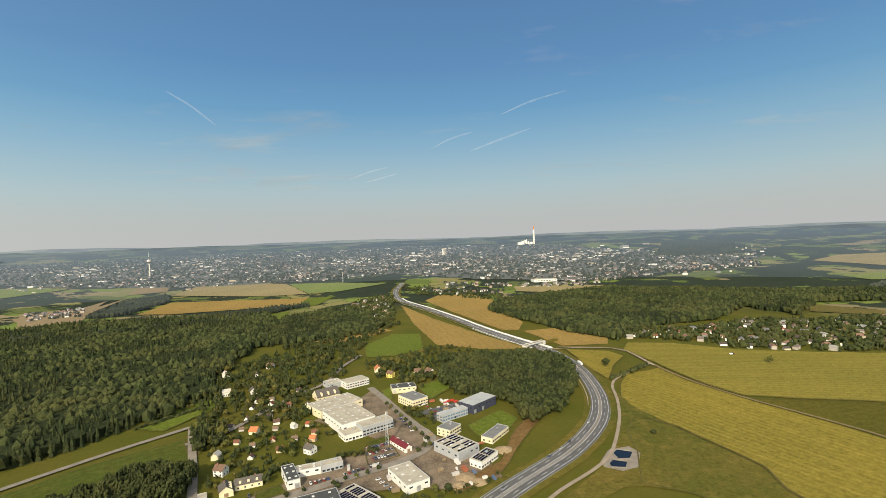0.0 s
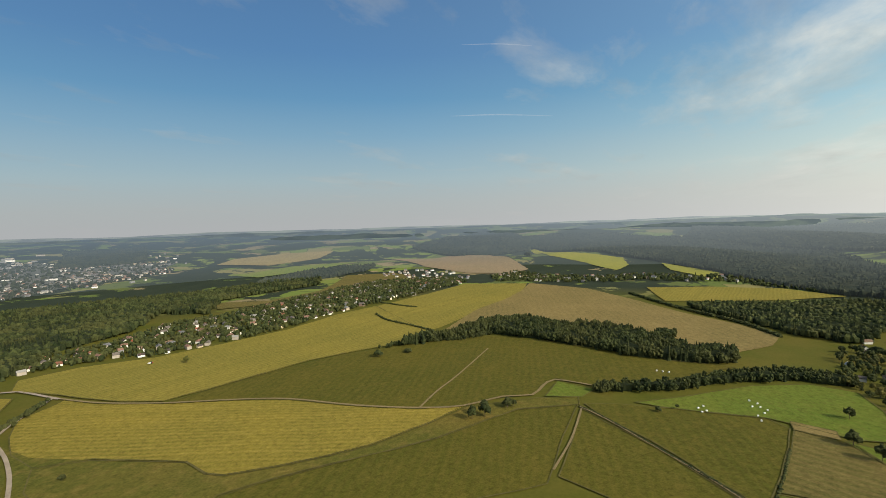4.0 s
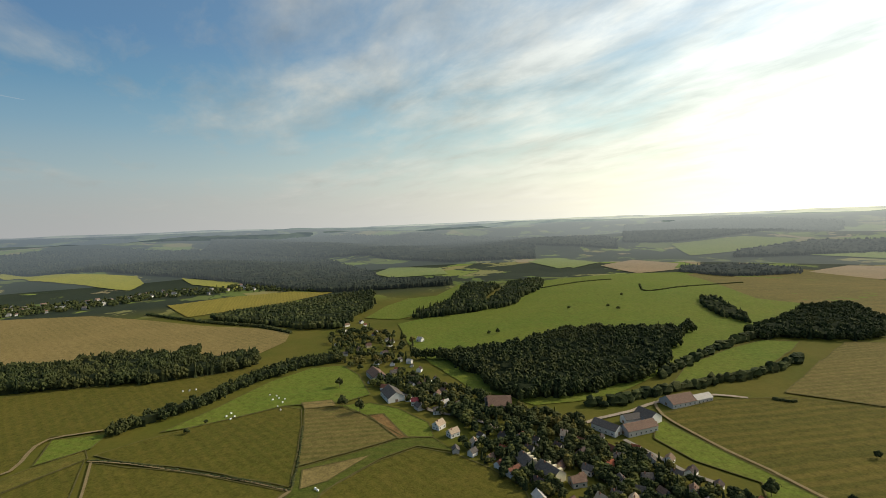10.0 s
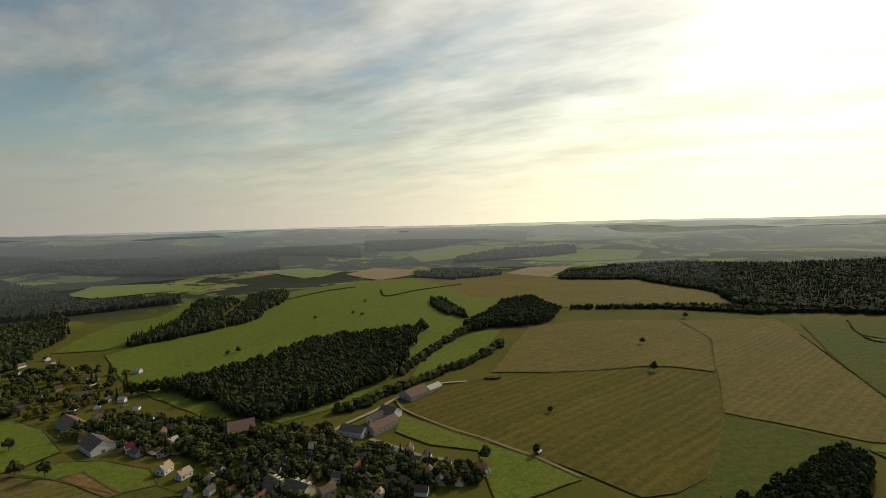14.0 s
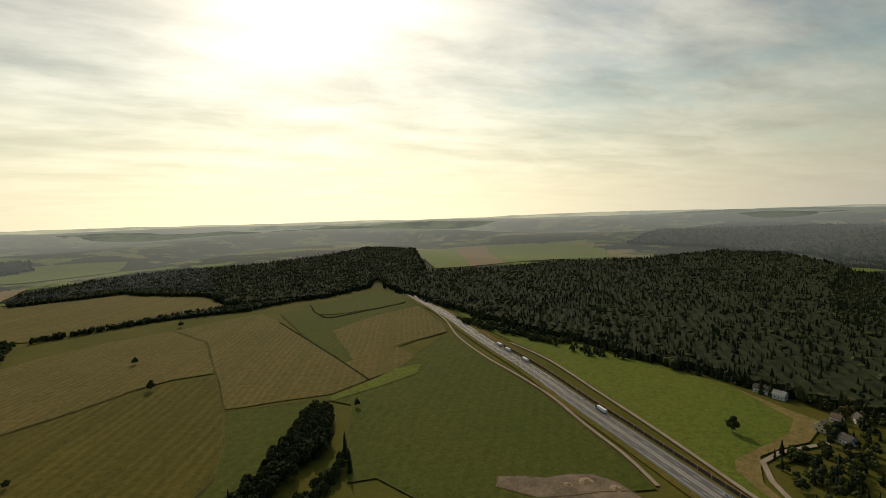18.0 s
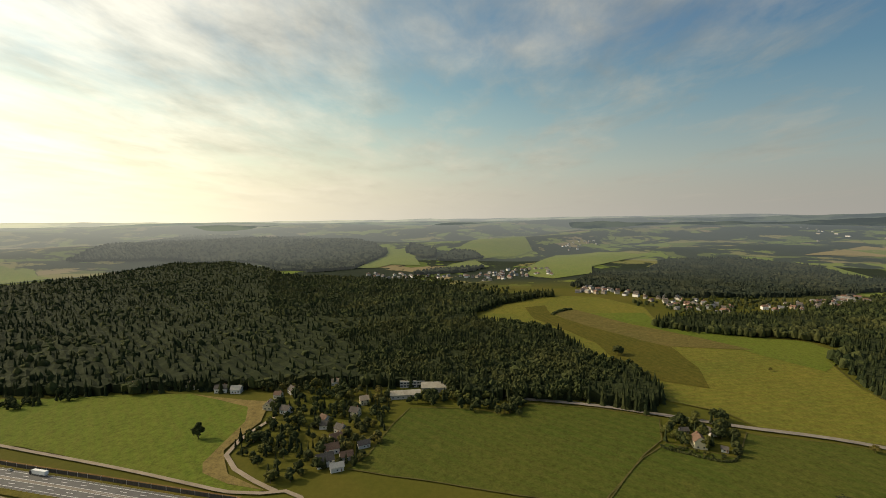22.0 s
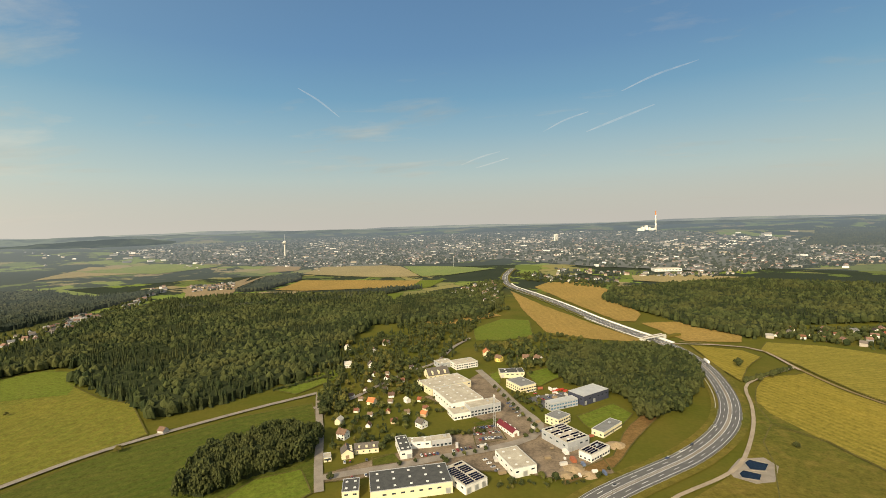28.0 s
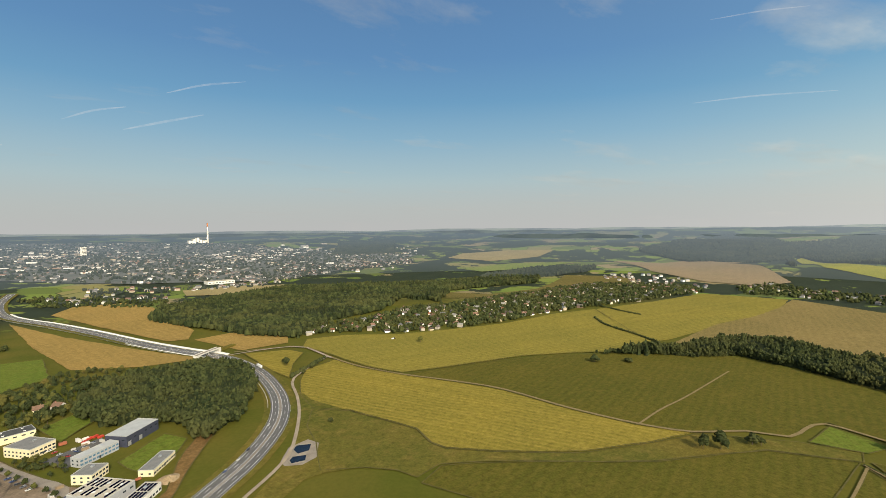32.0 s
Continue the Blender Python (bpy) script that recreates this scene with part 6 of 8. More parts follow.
house(-364.7, 364.4, 176, 7, 6, 3.4, "grey", "brown")
house(-373.3, 208.5, 59, 5, 4, 2.5, "white", "grey")
house(-406.4, 191.4, 91, 7, 5, 2.5, "grey", "grey")
house(-402.7, 213, 21, 8, 6, 3, "white", "grey")

village([(328, 832), (394, 801), (470, 734), (546, 707), (649, 681), (847, 677), (1121, 623), (1419, 591), (1558, 669), (1467, 815), (1348, 941), (1079, 918), (926, 927), (743, 916), (645, 954), (486, 902), (405, 921)], 190, "village house", True)
village([(328, 832), (394, 801), (470, 734), (546, 707), (649, 681), (847, 677), (1121, 623), (1419, 591), (1558, 669), (1467, 815), (1348, 941), (1079, 918), (926, 927), (743, 916), (645, 954), (486, 902), (405, 921)], 110, "village house", False)
village([(1581, 1043), (1676, 930), (1683, 816), (1594, 652), (1433, 597), (1444, 737), (1439, 897)], 40, "hillside house", False)
village([(-287.7, 1199.3), (-262, 1479.7), (-164.4, 1557.5), (-114.7, 1145.8), (-212.5, 1053.4)], 42, "settlement house", False)
village([(-239.5, 570.1), (-196.1, 617.5), (-122.6, 498.2), (-141.1, 406.7), (-186.7, 374.3), (-216.8, 431.5)], 26, "garden house", True)
village([(-1484, -339), (-1557, -127.6), (-1362, 35), (-1452, 164), (-1498, 294), (-1722, 312), (-1718, 159.9), (-1620, 44.6), (-1672, -136.3), (-1637, -337)], 80, "valley town house", False)
village([(-1111, 267), (-1055, 378), (-913, 416), (-871, 476), (-927, 530), (-1034, 471), (-1135, 406), (-1184, 311)], 60, "valley town house", False)
village([(-905, 571), (-897, 652), (-979, 829), (-1053, 873), (-982, 699), (-963, 608)], 30, "valley town house", False)
village([(-1095, 995), (-1192, 1227), (-1317, 1371), (-1264, 1187)], 20, "valley town house", False)
village([(1597, 573), (1766, 516), (1684, 400), (1682, 206.3), (1746, 70.1), (1728, -172.2), (1512, -382), (1449, -350), (1610, -159.4), (1591, 65.1), (1510, 186.5), (1484, 354), (1463, 504)], 46, "valley village house", False)
village([(347.9, -212), (315.5, -258.5), (274.9, -313), (221.4, -321.4), (169.9, -311.6), (154.9, -286.6), (233.1, -208.5), (289.6, -204.1)], 24, "streamside house", True)
village([(635.5, -213.4), (605.1, -271.8), (477.5, -266), (386.1, -223.9), (430.5, -200.6), (535.1, -190.3)], 15, "streamside house", True)
village([(939.8, -267.3), (931.4, -330.5), (781.3, -334.9), (630.3, -250.7), (714.9, -216.4)], 14, "streamside house", True)
village([(-2584.8, 534.2), (-2785.8, 788.7), (-2613.4, 740), (-2439.5, 531)], 16, "hilltop village house", False)
village([(-138.2, -2038.6), (-618, -2360.6), (-585.6, -2236.1), (-216.5, -1924.6)], 40, "far town house", False)

# ---- trees with trunk and crown ----


def clumps(rng, lobes, n, size):
    """A crown: uneven solid lobes, overlaid with many small tilted leaf clumps."""
    bits = []
    for (cx, cy, cz, r, q) in lobes:
        bits.append(moved(lumpy(r * 0.88, 4, 6, rng, q, 0.18), cx, cy, cz))
    vs, fs = joined(*bits)
    for _ in range(n):
        cx, cy, cz, r, q = lobes[rng.randrange(len(lobes))]
        d = Vector((rng.gauss(0, 1), rng.gauss(0, 1), rng.gauss(0.25, 1))).normalized()
        p = Vector((cx, cy, cz)) + Vector((d.x * r, d.y * r, d.z * r * q)) * rng.uniform(0.85, 1.12)
        a = Vector((rng.gauss(0, 1), rng.gauss(0, 1), rng.gauss(0, 0.6))).normalized()
        b = d.cross(a).normalized()
        c = d * rng.uniform(0.2, 0.6) * size
        s = size * rng.uniform(0.6, 1.3)
        k = len(vs)
        vs += [tuple(p + a * s), tuple(p + b * s * 0.9), tuple(p - a * s * 0.8), tuple(p - b * s), tuple(p + c)]
        fs += [(k, k + 1, k + 4), (k + 1, k + 2, k + 4), (k + 2, k + 3, k + 4), (k + 3, k, k + 4)]
    return vs, fs


def trunk_data(rng, h, r, limbs):
    """A tapered trunk with a few limbs."""
    def tube(a, b, ra, rb, seg=6):
        t = (b - a).normalized()
        u = t.orthogonal().normalized()
        w = t.cross(u)
        v = [tuple(p + (u * math.cos(6.2832 * k / seg) + w * math.sin(6.2832 * k / seg)) * q) for p, q in ((a, ra), (b, rb)) for k in range(seg)]
        return v, [(k, (k + 1) % seg, seg + (k + 1) % seg, seg + k) for k in range(seg)]
    bits = [tube(Vector((0, 0, -0.5)), Vector((0.05 * h * rng.uniform(-1, 1), 0, h)), r, r * 0.5)]
    for k in range(limbs):
        a = 6.2832 * k / max(1, limbs) + rng.uniform(-0.4, 0.4)
        z = h * rng.uniform(0.55, 0.9)
        bits.append(tube(Vector((0, 0, z)), Vector((math.cos(a) * h * 0.5, math.sin(a) * h * 0.5, z + h * 0.45)), r * 0.45, r * 0.12, 5))
    return joined(*bits)


def make_tree(kind, seed, n=110):
    """A prototype one metre high and about one metre wide (spruces 0.45)."""
    rng = random.Random(seed)
    root = thing("tree" if kind != "spruce" else "spruce_tree", pose(0, 0, -500), "green tree kept as a pattern", "tree")
    if kind == "spruce":
        piece("trunk", *trunk_data(rng, 0.8, 0.02, 0), BARK, root)
        vs, fs = [], []
        for k in range(7):
            z = 0.08 + 0.125 * k
            r = 0.23 * (1 - k / 8.0)
            k0 = len(vs)
            m = 9
            for j in range(m):
                a = 6.2832 * j / m + rng.uniform(-0.2, 0.2)
                q = r * (rng.uniform(0.9, 1.25) if j % 2 else rng.uniform(0.55, 0.8))
                vs.append((q * math.cos(a), q * math.sin(a), z + rng.uniform(-0.03, 0.01)))
            vs.append((0, 0, min(1.0, z + 0.25)))
            fs += [(k0 + j, k0 + (j + 1) % m, k0 + m) for j in range(m)]
        piece("crown", vs, fs, NEEDLE, root)
        return root
    piece("trunk", *trunk_data(rng, 0.42, 0.03, 4), BARK, root)
    lobes = [(0, 0, 0.62, 0.30, 1.05)]
    for k in range(rng.randint(6, 8)):
        a = 6.2832 * k / 7 + rng.uniform(-0.4, 0.4)
        lobes.append((0.27 * math.cos(a), 0.27 * math.sin(a), rng.uniform(0.36, 0.66), rng.uniform(0.15, 0.23), rng.uniform(0.85, 1.1)))
    lobes.append((rng.uniform(-0.08, 0.08), rng.uniform(-0.08, 0.08), 0.84, 0.15, 0.9))
    piece("crown", *clumps(rng, lobes if n > 60 else lobes[:6], n, 0.065 if n > 60 else 0.085), LEAF if kind == "round" else LEAF_LIGHT, root)
    return root


TREES = {"round": [make_tree("round", s) for s in range(5)], "light": [make_tree("light", s + 20) for s in range(2)], "spruce": [make_tree("spruce", s + 40) for s in range(3)]}
LITE = {"round": [make_tree("round", s + 60, 34) for s in range(5)], "light": [make_tree("light", s + 70, 34) for s in range(2)], "spruce": TREES["spruce"]}
TREE_RNG = random.Random(11)


def tree(x, y, h, w, kind, label="", group="lone trees"):
    ob = copy_thing(TREES[kind][TREE_RNG.randrange(len(TREES[kind]))], pose(x, y, terrain(x, y) + lift_at(x, y) * 0.8, 0, 0, TREE_RNG.uniform(0, 360)))
    if h < 6.0:
        ob.name = "bush"
    ws = w / (0.95 if kind != "spruce" else 0.5)
    ob.scale = (ws * TREE_RNG.uniform(0.9, 1.1), ws * TREE_RNG.uniform(0.9, 1.1), h)
    size = "low bushy" if h < 5 else "tall" if h > 13 else "medium"
    tagged(ob, label or {"round": f"{size} broadleaf tree with a full dark green crown", "light": f"{size} broadleaf tree with a thin yellow-green crown", "spruce": f"{size} narrow dark green spruce tree"}[kind], "tree", group)
    return ob


def garden(pts, n, lo, hi, spruce, single=1.0):
    """Trees between houses: a share of them as single trees, the others joined."""
    rng = random.Random(n + int(pts[0][0]))
    xs, ys = [p[0] for p in pts], [p[1] for p in pts]
    got, tries = 0, 0
    mass = {}
    while got < n and tries < 6000:
        tries += 1
        x, y = rng.uniform(min(xs), max(xs)), rng.uniform(min(ys), max(ys))
        if not inside(x, y, pts) or any(abs(x - a) < c and abs(y - b) < c for a, b, c in KEEP):
            continue
        got += 1
        h = rng.uniform(lo, hi)
        kind = "spruce" if rng.random() < spruce else ("light" if rng.random() < 0.22 else "round")
        h, w = h * (1.2 if kind == "spruce" else 1.0), h * rng.uniform(0.75, 1.1) * (0.55 if kind == "spruce" else 1.0)
        if rng.random() < single:
            tree(x, y, h, w, kind, group="garden trees")
            continue
        src = LITE[kind][rng.randrange(len(LITE[kind]))]
        ws = w / (0.95 if kind != "spruce" else 0.5)
        a = rng.uniform(0, 6.28)
        c, s_ = math.cos(a) * ws, math.sin(a) * ws
        for ch in src.children:
            me = ch.data
            vs, fs = mass.setdefault(me.materials[0].name, ([], []))
            k = len(vs)
            z = terrain(x, y)
            vs += [(x + q.co.x * c - q.co.y * s_, y + q.co.x * s_ + q.co.y * c, z + q.co.z * h) for q in me.vertices]
            fs += [tuple(i + k for i in p.vertices) for p in me.polygons]
    for mat, (vs, fs) in mass.items():
        trunk = mat.startswith("bark")
        tagged(piece("tree_trunks" if trunk else "garden_trees", vs, fs, bpy.data.materials[mat]), "slim brown trunks of garden trees" if trunk else "dense leafy garden trees between the houses", "trees", kind="stuff")


def hedge(line, h, w, label):
    """A row of bushes, as one stuff object."""
    rng = random.Random(int(abs(line[0][0])))
    bits = []
    pts = spline(line, max(1.5, w * 0.45))
    for p in pts:
        x, y = p.x + rng.uniform(-0.3, 0.3) * w, p.y + rng.uniform(-0.3, 0.3) * w
        r = w * rng.uniform(0.4, 0.7)
        bits.append(moved(lumpy(r, 4, 6, rng, h / w * rng.uniform(0.8, 1.4), 0.3), x, y, terrain(x, y) + lift_at(x, y) + h * 0.35))
    tagged(piece("hedge", *joined(*bits), LEAF), label, "hedge", kind="stuff")


# places kept free of garden trees: the houses
KEEP = []
for ob in scene.objects:
    if ob.parent is None and ob.type == "EMPTY" and ob.get("category") in ("house", "hall", "office building", "barn", "kiosk"):
        KEEP.append((ob.location.x, ob.location.y, 5.2 if ob["category"] == "house" else 16.0))

# ---- vehicles ----
PAINT = hues("car_paint", [(0.0, (0.62, 0.62, 0.60)), (0.3, (0.03, 0.03, 0.035)), (0.48, (0.30, 0.31, 0.33)), (0.68, (0.04, 0.06, 0.14)), (0.80, (0.30, 0.03, 0.025)), (0.9, (0.10, 0.10, 0.11))], 0.3)
TYRE = plain("tyre_rubber", (0.02, 0.02, 0.02), 0.9)
WHITE_PAINT = plain("white_paint", (0.75, 0.75, 0.73), 0.45)


def wheel_data(r, wd, seg=10):
    v = [(r * math.cos(6.2832 * k / seg), s * wd / 2, r * math.sin(6.2832 * k / seg)) for s in (-1, 1) for k in range(seg)]
    f = [(k, (k + 1) % seg, seg + (k + 1) % seg, seg + k) for k in range(seg)]
    return v, f + [tuple(range(seg))[::-1], tuple(range(seg, 2 * seg))]


def loft(rows, name, material, parent):
    """A body from cross rows: (x, half width, bottom, top)."""
    v, f = [], []
    for i, (x, hw, z0, z1) in enumerate(rows):
        v += [(x, -hw, z0), (x, hw, z0), (x, hw * 0.94, z1), (x, -hw * 0.94, z1)]
        if i:
            k = 4 * i
            f += [(k - 4 + j, k - 4 + (j + 1) % 4, k + (j + 1) % 4, k + j) for j in range(4)]
    n = len(v)
    f += [(3, 2, 1, 0), (n - 4, n - 3, n - 2, n - 1)]
    return piece(name, v, f, material, parent)


def make_car():
    root = thing("car", pose(0, 0, -500), "parked car with dark windows", "car")
    loft([(-2.2, 0.80, 0.45, 0.75), (-2.1, 0.88, 0.28, 0.95), (-1.2, 0.9, 0.25, 1.0), (0.9, 0.9, 0.25, 0.98), (2.0, 0.86, 0.28, 0.80), (2.2, 0.75, 0.40, 0.65)], "body", PAINT, root)
    loft([(-1.9, 0.74, 0.94, 1.0), (-1.35, 0.72, 0.94, 1.40), (0.2, 0.72, 0.94, 1.45), (1.0, 0.76, 0.94, 1.0)], "cabin", GLASS, root)
    box("roof", -1.3, 0.15, -0.66, 0.66, 1.40, 1.47, PAINT, root)
    for x in (-1.35, 1.35):
        for y in (-0.82, 0.82):
            wh = piece("wheel", *wheel_data(0.32, 0.22), TYRE, root)
            wh.location = (x, y, 0.32)
            piece("rim", *wheel_data(0.2, 0.24, 8), STEEL, wh, "bright metal rim")
    return root


def make_truck():
    root = thing("truck", pose(0, 0, -500), "articulated lorry with a pale box trailer", "truck")
    box("trailer", -8.0, 5.2, -1.25, 1.25, 1.1, 3.9, WHITE_PAINT, root)
    loft([(5.6, 1.2, 0.6, 3.3), (7.6, 1.2, 0.5, 3.2), (8.0, 1.15, 0.5, 2.2)], "cab", PAINT, root)
    box("windscreen", 7.62, 7.95, -1.05, 1.05, 2.2, 3.0, GLASS, root)
    box("chassis", -7.6, 7.0, -0.9, 0.9, 0.6, 1.1, TYRE, root)
    for x in (-6.4, -5.2, -4.0, 4.6, 6.6):
        for y in (-1.05, 1.05):
            wh = piece("wheel", *wheel_data(0.5, 0.3), TYRE, root)
            wh.location = (x, y, 0.5)
            piece("rim", *wheel_data(0.28, 0.32, 8), STEEL, wh, "grey metal rim")
    return root


CAR, TRUCK = make_car(), make_truck()


def in_lane(x, y, yaw, nearest, farthest):
    """Move a place on the motorway into a lane, headed along it."""
    i = min(range(1, len(LINE) - 1), key=lambda k: (LINE[k].x - x) ** 2 + (LINE[k].y - y) ** 2)
    t = (LINE[i + 1] - LINE[i - 1]).normalized()
    n = Vector((-t.y, t.x))
    s = (Vector((x, y)) - LINE[i]).dot(n)
    s = math.copysign(min(farthest, max(nearest, abs(s))), s)
    q = LINE[i] + n * s + t * (Vector((x, y)) - LINE[i]).dot(t)
    return q.x, q.y, math.degrees(math.atan2(t.y, t.x)) + (0 if s < 0 else 180)


def car(x, y, yaw, lift=0.35, group="cars on the motorway", label="car driving on the motorway with dark windows"):
    if group == "cars on the motorway":
        x, y, yaw = in_lane(x, y, yaw, 4.2, 8.3)
    return tagged(copy_thing(CAR, pose(x, y, terrain(x, y) + lift_at(x, y) * 1.6 + 0.4 + lift, 0, 0, yaw)), label, "car", group)


def truck(x, y, yaw):
    x, y, yaw = in_lane(x, y, yaw, 8.3, 8.3)
    return tagged(copy_thing(TRUCK, pose(x, y, terrain(x, y) + lift_at(x, y) * 1.6 + 0.4 + 0.35, 0, 0, yaw)), "lorry with a pale box trailer on the motorway", "truck", "lorries on the motorway")

# ---- single trees, gardens, hedges ----
tree(-66.9, 530.6, 6, 5, "round")
tree(-60.9, 520.5, 6, 5, "light")
tree(-53.8, 504.5, 6, 5, "round")
tree(-47.8, 492.5, 6, 5, "light")
tree(-41.7, 480.4, 6, 5, "round")
tree(-36.6, 469.4, 6, 5, "round")
tree(-30.6, 456.3, 6, 5, "light")
tree(-23.5, 444.3, 6, 5, "round")
tree(-18.4, 433.3, 6, 6, "round")
tree(-15.4, 421.2, 6, 6, "light")
tree(-20.5, 420.2, 6, 6, "round")
tree(-25.6, 411.2, 5, 5, "round")
tree(-89.6, 360.7, 5, 4, "round")
tree(-81.5, 366.8, 5, 4, "round")
tree(-73.4, 369.8, 5, 4, "light")
tree(-65.2, 374.9, 5, 4, "round")
tree(-57.1, 381.9, 5, 4, "round")
tree(-109.9, 351.6, 5, 4, "round")
tree(-121.1, 345.5, 5, 5, "round")
tree(-166.8, 316, 7, 6, "round")
tree(-31.8, 333.8, 7, 7, "round")
tree(-10.4, 345.9, 6, 6, "light")
tree(-0.2, 344.9, 7, 7, "round")
tree(-129.1, 369.6, 5, 5, "round")
tree(-85.6, 354.7, 6, 6, "round")
tree(230.7, 659.5, 12, 14, "round")
tree(456.1, 645.6, 11, 10, "light")
tree(483, -139.9, 14, 13, "round")
tree(457.8, -150.1, 16, 12, "round")
tree(65.6, -629.7, 14, 10, "round")
tree(126.3, -361, 10, 7, "round")
tree(-389.6, -233.9, 16, 13, "round")
tree(-285.3, 232.5, 18, 17, "round")
tree(-630.7, 208.1, 14, 17, "round")
tree(-820.5, 39.8, 11, 11, "round")
tree(232.8, 600, 7, 6, "round")
tree(250, 616.1, 7, 6, "round")
tree(268.2, 635.2, 7, 6, "round")
tree(284.3, 650.3, 7, 6, "round")
tree(575.5, 384.8, 11, 16, "round")
tree(668, 358.1, 10, 12, "round")
tree(610.7, 354.3, 7, 14, "round")
tree(-89.8, -360.4, 24, 8, "spruce")
tree(95.9, -760.7, 11, 8, "round")
tree(47.9, -985.6, 11, 11, "round")
tree(-128.9, -457.6, 10, 6, "round")
tree(-87.9, -339.4, 17, 7, "spruce")
tree(-372.2, 323.9, 7, 8, "light")
tree(192.7, 429, 6, 7, "round")
tree(142.3, -449.2, 7, 6, "round")
tree(159.7, -332.8, 13, 11, "round")
tree(518.4, -10.5, 5, 5, "round")
tree(502.4, 6.7, 6, 7, "round")
tree(-566.4, 367.4, 5, 5, "light")
tree(549.3, -156, 13, 12, "round")
tree(649.2, -445.3, 8, 8, "round")
tree(689, -668.1, 8, 8, "round")
tree(618.8, -728.2, 8, 8, "round")
tree(644.1, -460.4, 10, 8, "round")
tree(646.8, -732.1, 8, 7, "round")
tree(701.7, -836.9, 8, 7, "round")
tree(84, 478.5, 7, 11, "round")
tree(96.2, 484.5, 6, 10, "light")
tree(417, 172.1, 15, 12, "round")
tree(429, 163.1, 17, 15, "round")
tree(459, 149.4, 11, 12, "round")
tree(463, 144, 8, 8, "round")
garden([(-283, 531.7), (-239.5, 570.1), (-192.1, 604.5), (-119.6, 499.3), (-126.9, 428.9), (-139.2, 383.6), (-143.3, 366.5), (-184.8, 358.2), (-222.9, 416.3)], 215, 4, 9, 0.2, 0.1)
garden([(-374, -200.7), (-430, -183.2), (-443, -197.9), (-514, -209.3), (-530, -149.7), (-506, -105.7), (-481, -72.3), (-443, -75.6), (-411, -66.7), (-377, -71.3), (-345, -81.3), (-337, -91.7), (-339, -116.6), (-327, -123.4), (-316, -139.9), (-348, -170.7)], 330, 6, 11, 0.35, 0.1)
garden([(-482, -468), (-495, -369), (-501, -307), (-495, -228.8), (-510, -168.5), (-543, -179.7), (-536, -247.9), (-531, -326), (-516, -403), (-508, -482)], 110, 8, 13, 0.4, 0.1)
garden([(-476, -55), (-479, -21.9), (-459, 5.9), (-476, 27.1), (-501, -18), (-505, -29.6)], 24, 8, 12, 0.3, 0.1)
garden([(-465, -82), (-465, -50.3), (-456, -7.6), (-446, 12.3), (-437, 51.7), (-465, 61.3), (-466, 45.5), (-467, 13.9), (-486, -6.7), (-493, -51.8)], 40, 7, 12, 0.3, 0.1)
garden([(-441, 54.9), (-472, 64.9), (-476, 49.5), (-446, 37.8)], 8, 9, 14, 0.2, 0.1)
garden([(-390, 165.5), (-423, 186.6), (-425, 211.6), (-406, 241.7), (-363, 217.8), (-364, 203.8)], 26, 6, 12, 0.15, 0.1)
garden([(-196.9, 630), (-181.7, 680), (-141.7, 635), (-163.3, 561)], 16, 5, 9, 0.1, 0.1)
garden([(-122, 455), (-103.9, 465), (-71.5, 465), (-101.7, 456)], 14, 3, 6, 0.0, 0.1)
garden([(-308, 638), (-260, 690), (-221.2, 764), (-181.8, 817), (-197.5, 681), (-232.6, 615)], 60, 6, 11, 0.2, 0.1)
garden([(-360, 683.1), (-266.3, 782), (-189.6, 869.8), (-131.3, 763.6), (-137.5, 627.8), (-173.9, 594.5), (-244.5, 582.1), (-303, 570.8)], 190, 6, 12, 0.3, 0.1)
garden([(-102.2, 635), (-75.8, 734.6), (-27.3, 782), (23.2, 752), (69.8, 708.8), (48.5, 634.3), (-21.3, 610), (-64.8, 628)], 123, 6, 12, 0.15, 0.1)
garden([(548.2, -188.3), (542.9, -249.8), (475.5, -258), (417, -278.3), (367.7, -283.5), (313.2, -318.9), (285, -303.9), (275.1, -267.7), (299.5, -228.3), (341.8, -220), (391.1, -221.9), (426.4, -205.7), (500.9, -196.4)], 470, 6, 12, 0.15, 0.1)
garden([(341.9, -197.8), (306.5, -234.3), (290.2, -281.8), (257.8, -308.1), (200.3, -306.4), (160.8, -314.7), (142.6, -306.8), (213.8, -227.8), (260.4, -197.2), (309.7, -198)], 500, 5, 11, 0.15, 0.1)
garden([(854.1, -230.3), (852.6, -311.6), (742.2, -346), (558.9, -265.9), (543.1, -193.4), (603.4, -194.3), (687.9, -182.1)], 156, 8, 14, 0.1, 0.1)
garden([(-303, 570.8), (-269.7, 604.1), (-180.9, 620.6), (-147.9, 512.2), (-166.1, 481), (-235.7, 494.7), (-260.9, 490.6)], 95, 6, 11, 0.3, 0.1)
garden([(-259, 472.5), (-235.7, 494.7), (-211.7, 447.6), (-219.9, 419.4), (-231, 421.3)], 40, 10, 16, 0.6, 0.1)
garden([(-276.7, 603.1), (-291, 548.8), (-313.3, 480.3), (-356.4, 536.3), (-329, 621.9)], 60, 4, 8, 0.0, 0.1)
garden([(-142.2, 394.6), (-63.1, 419.1), (-61.1, 413.1), (-139.2, 385.6)], 30, 3, 6, 0.1, 1.0)
garden([(-42, 336.8), (5.9, 348), (39.4, 367.1), (41.5, 359), (5.9, 335.9), (-41, 325.8)], 33, 2, 4, 0.0, 1.0)
garden([(-62.7, 641.1), (6, 653.4), (13.1, 616.1), (-58.7, 602.9)], 30, 5, 9, 0.1, 1.0)
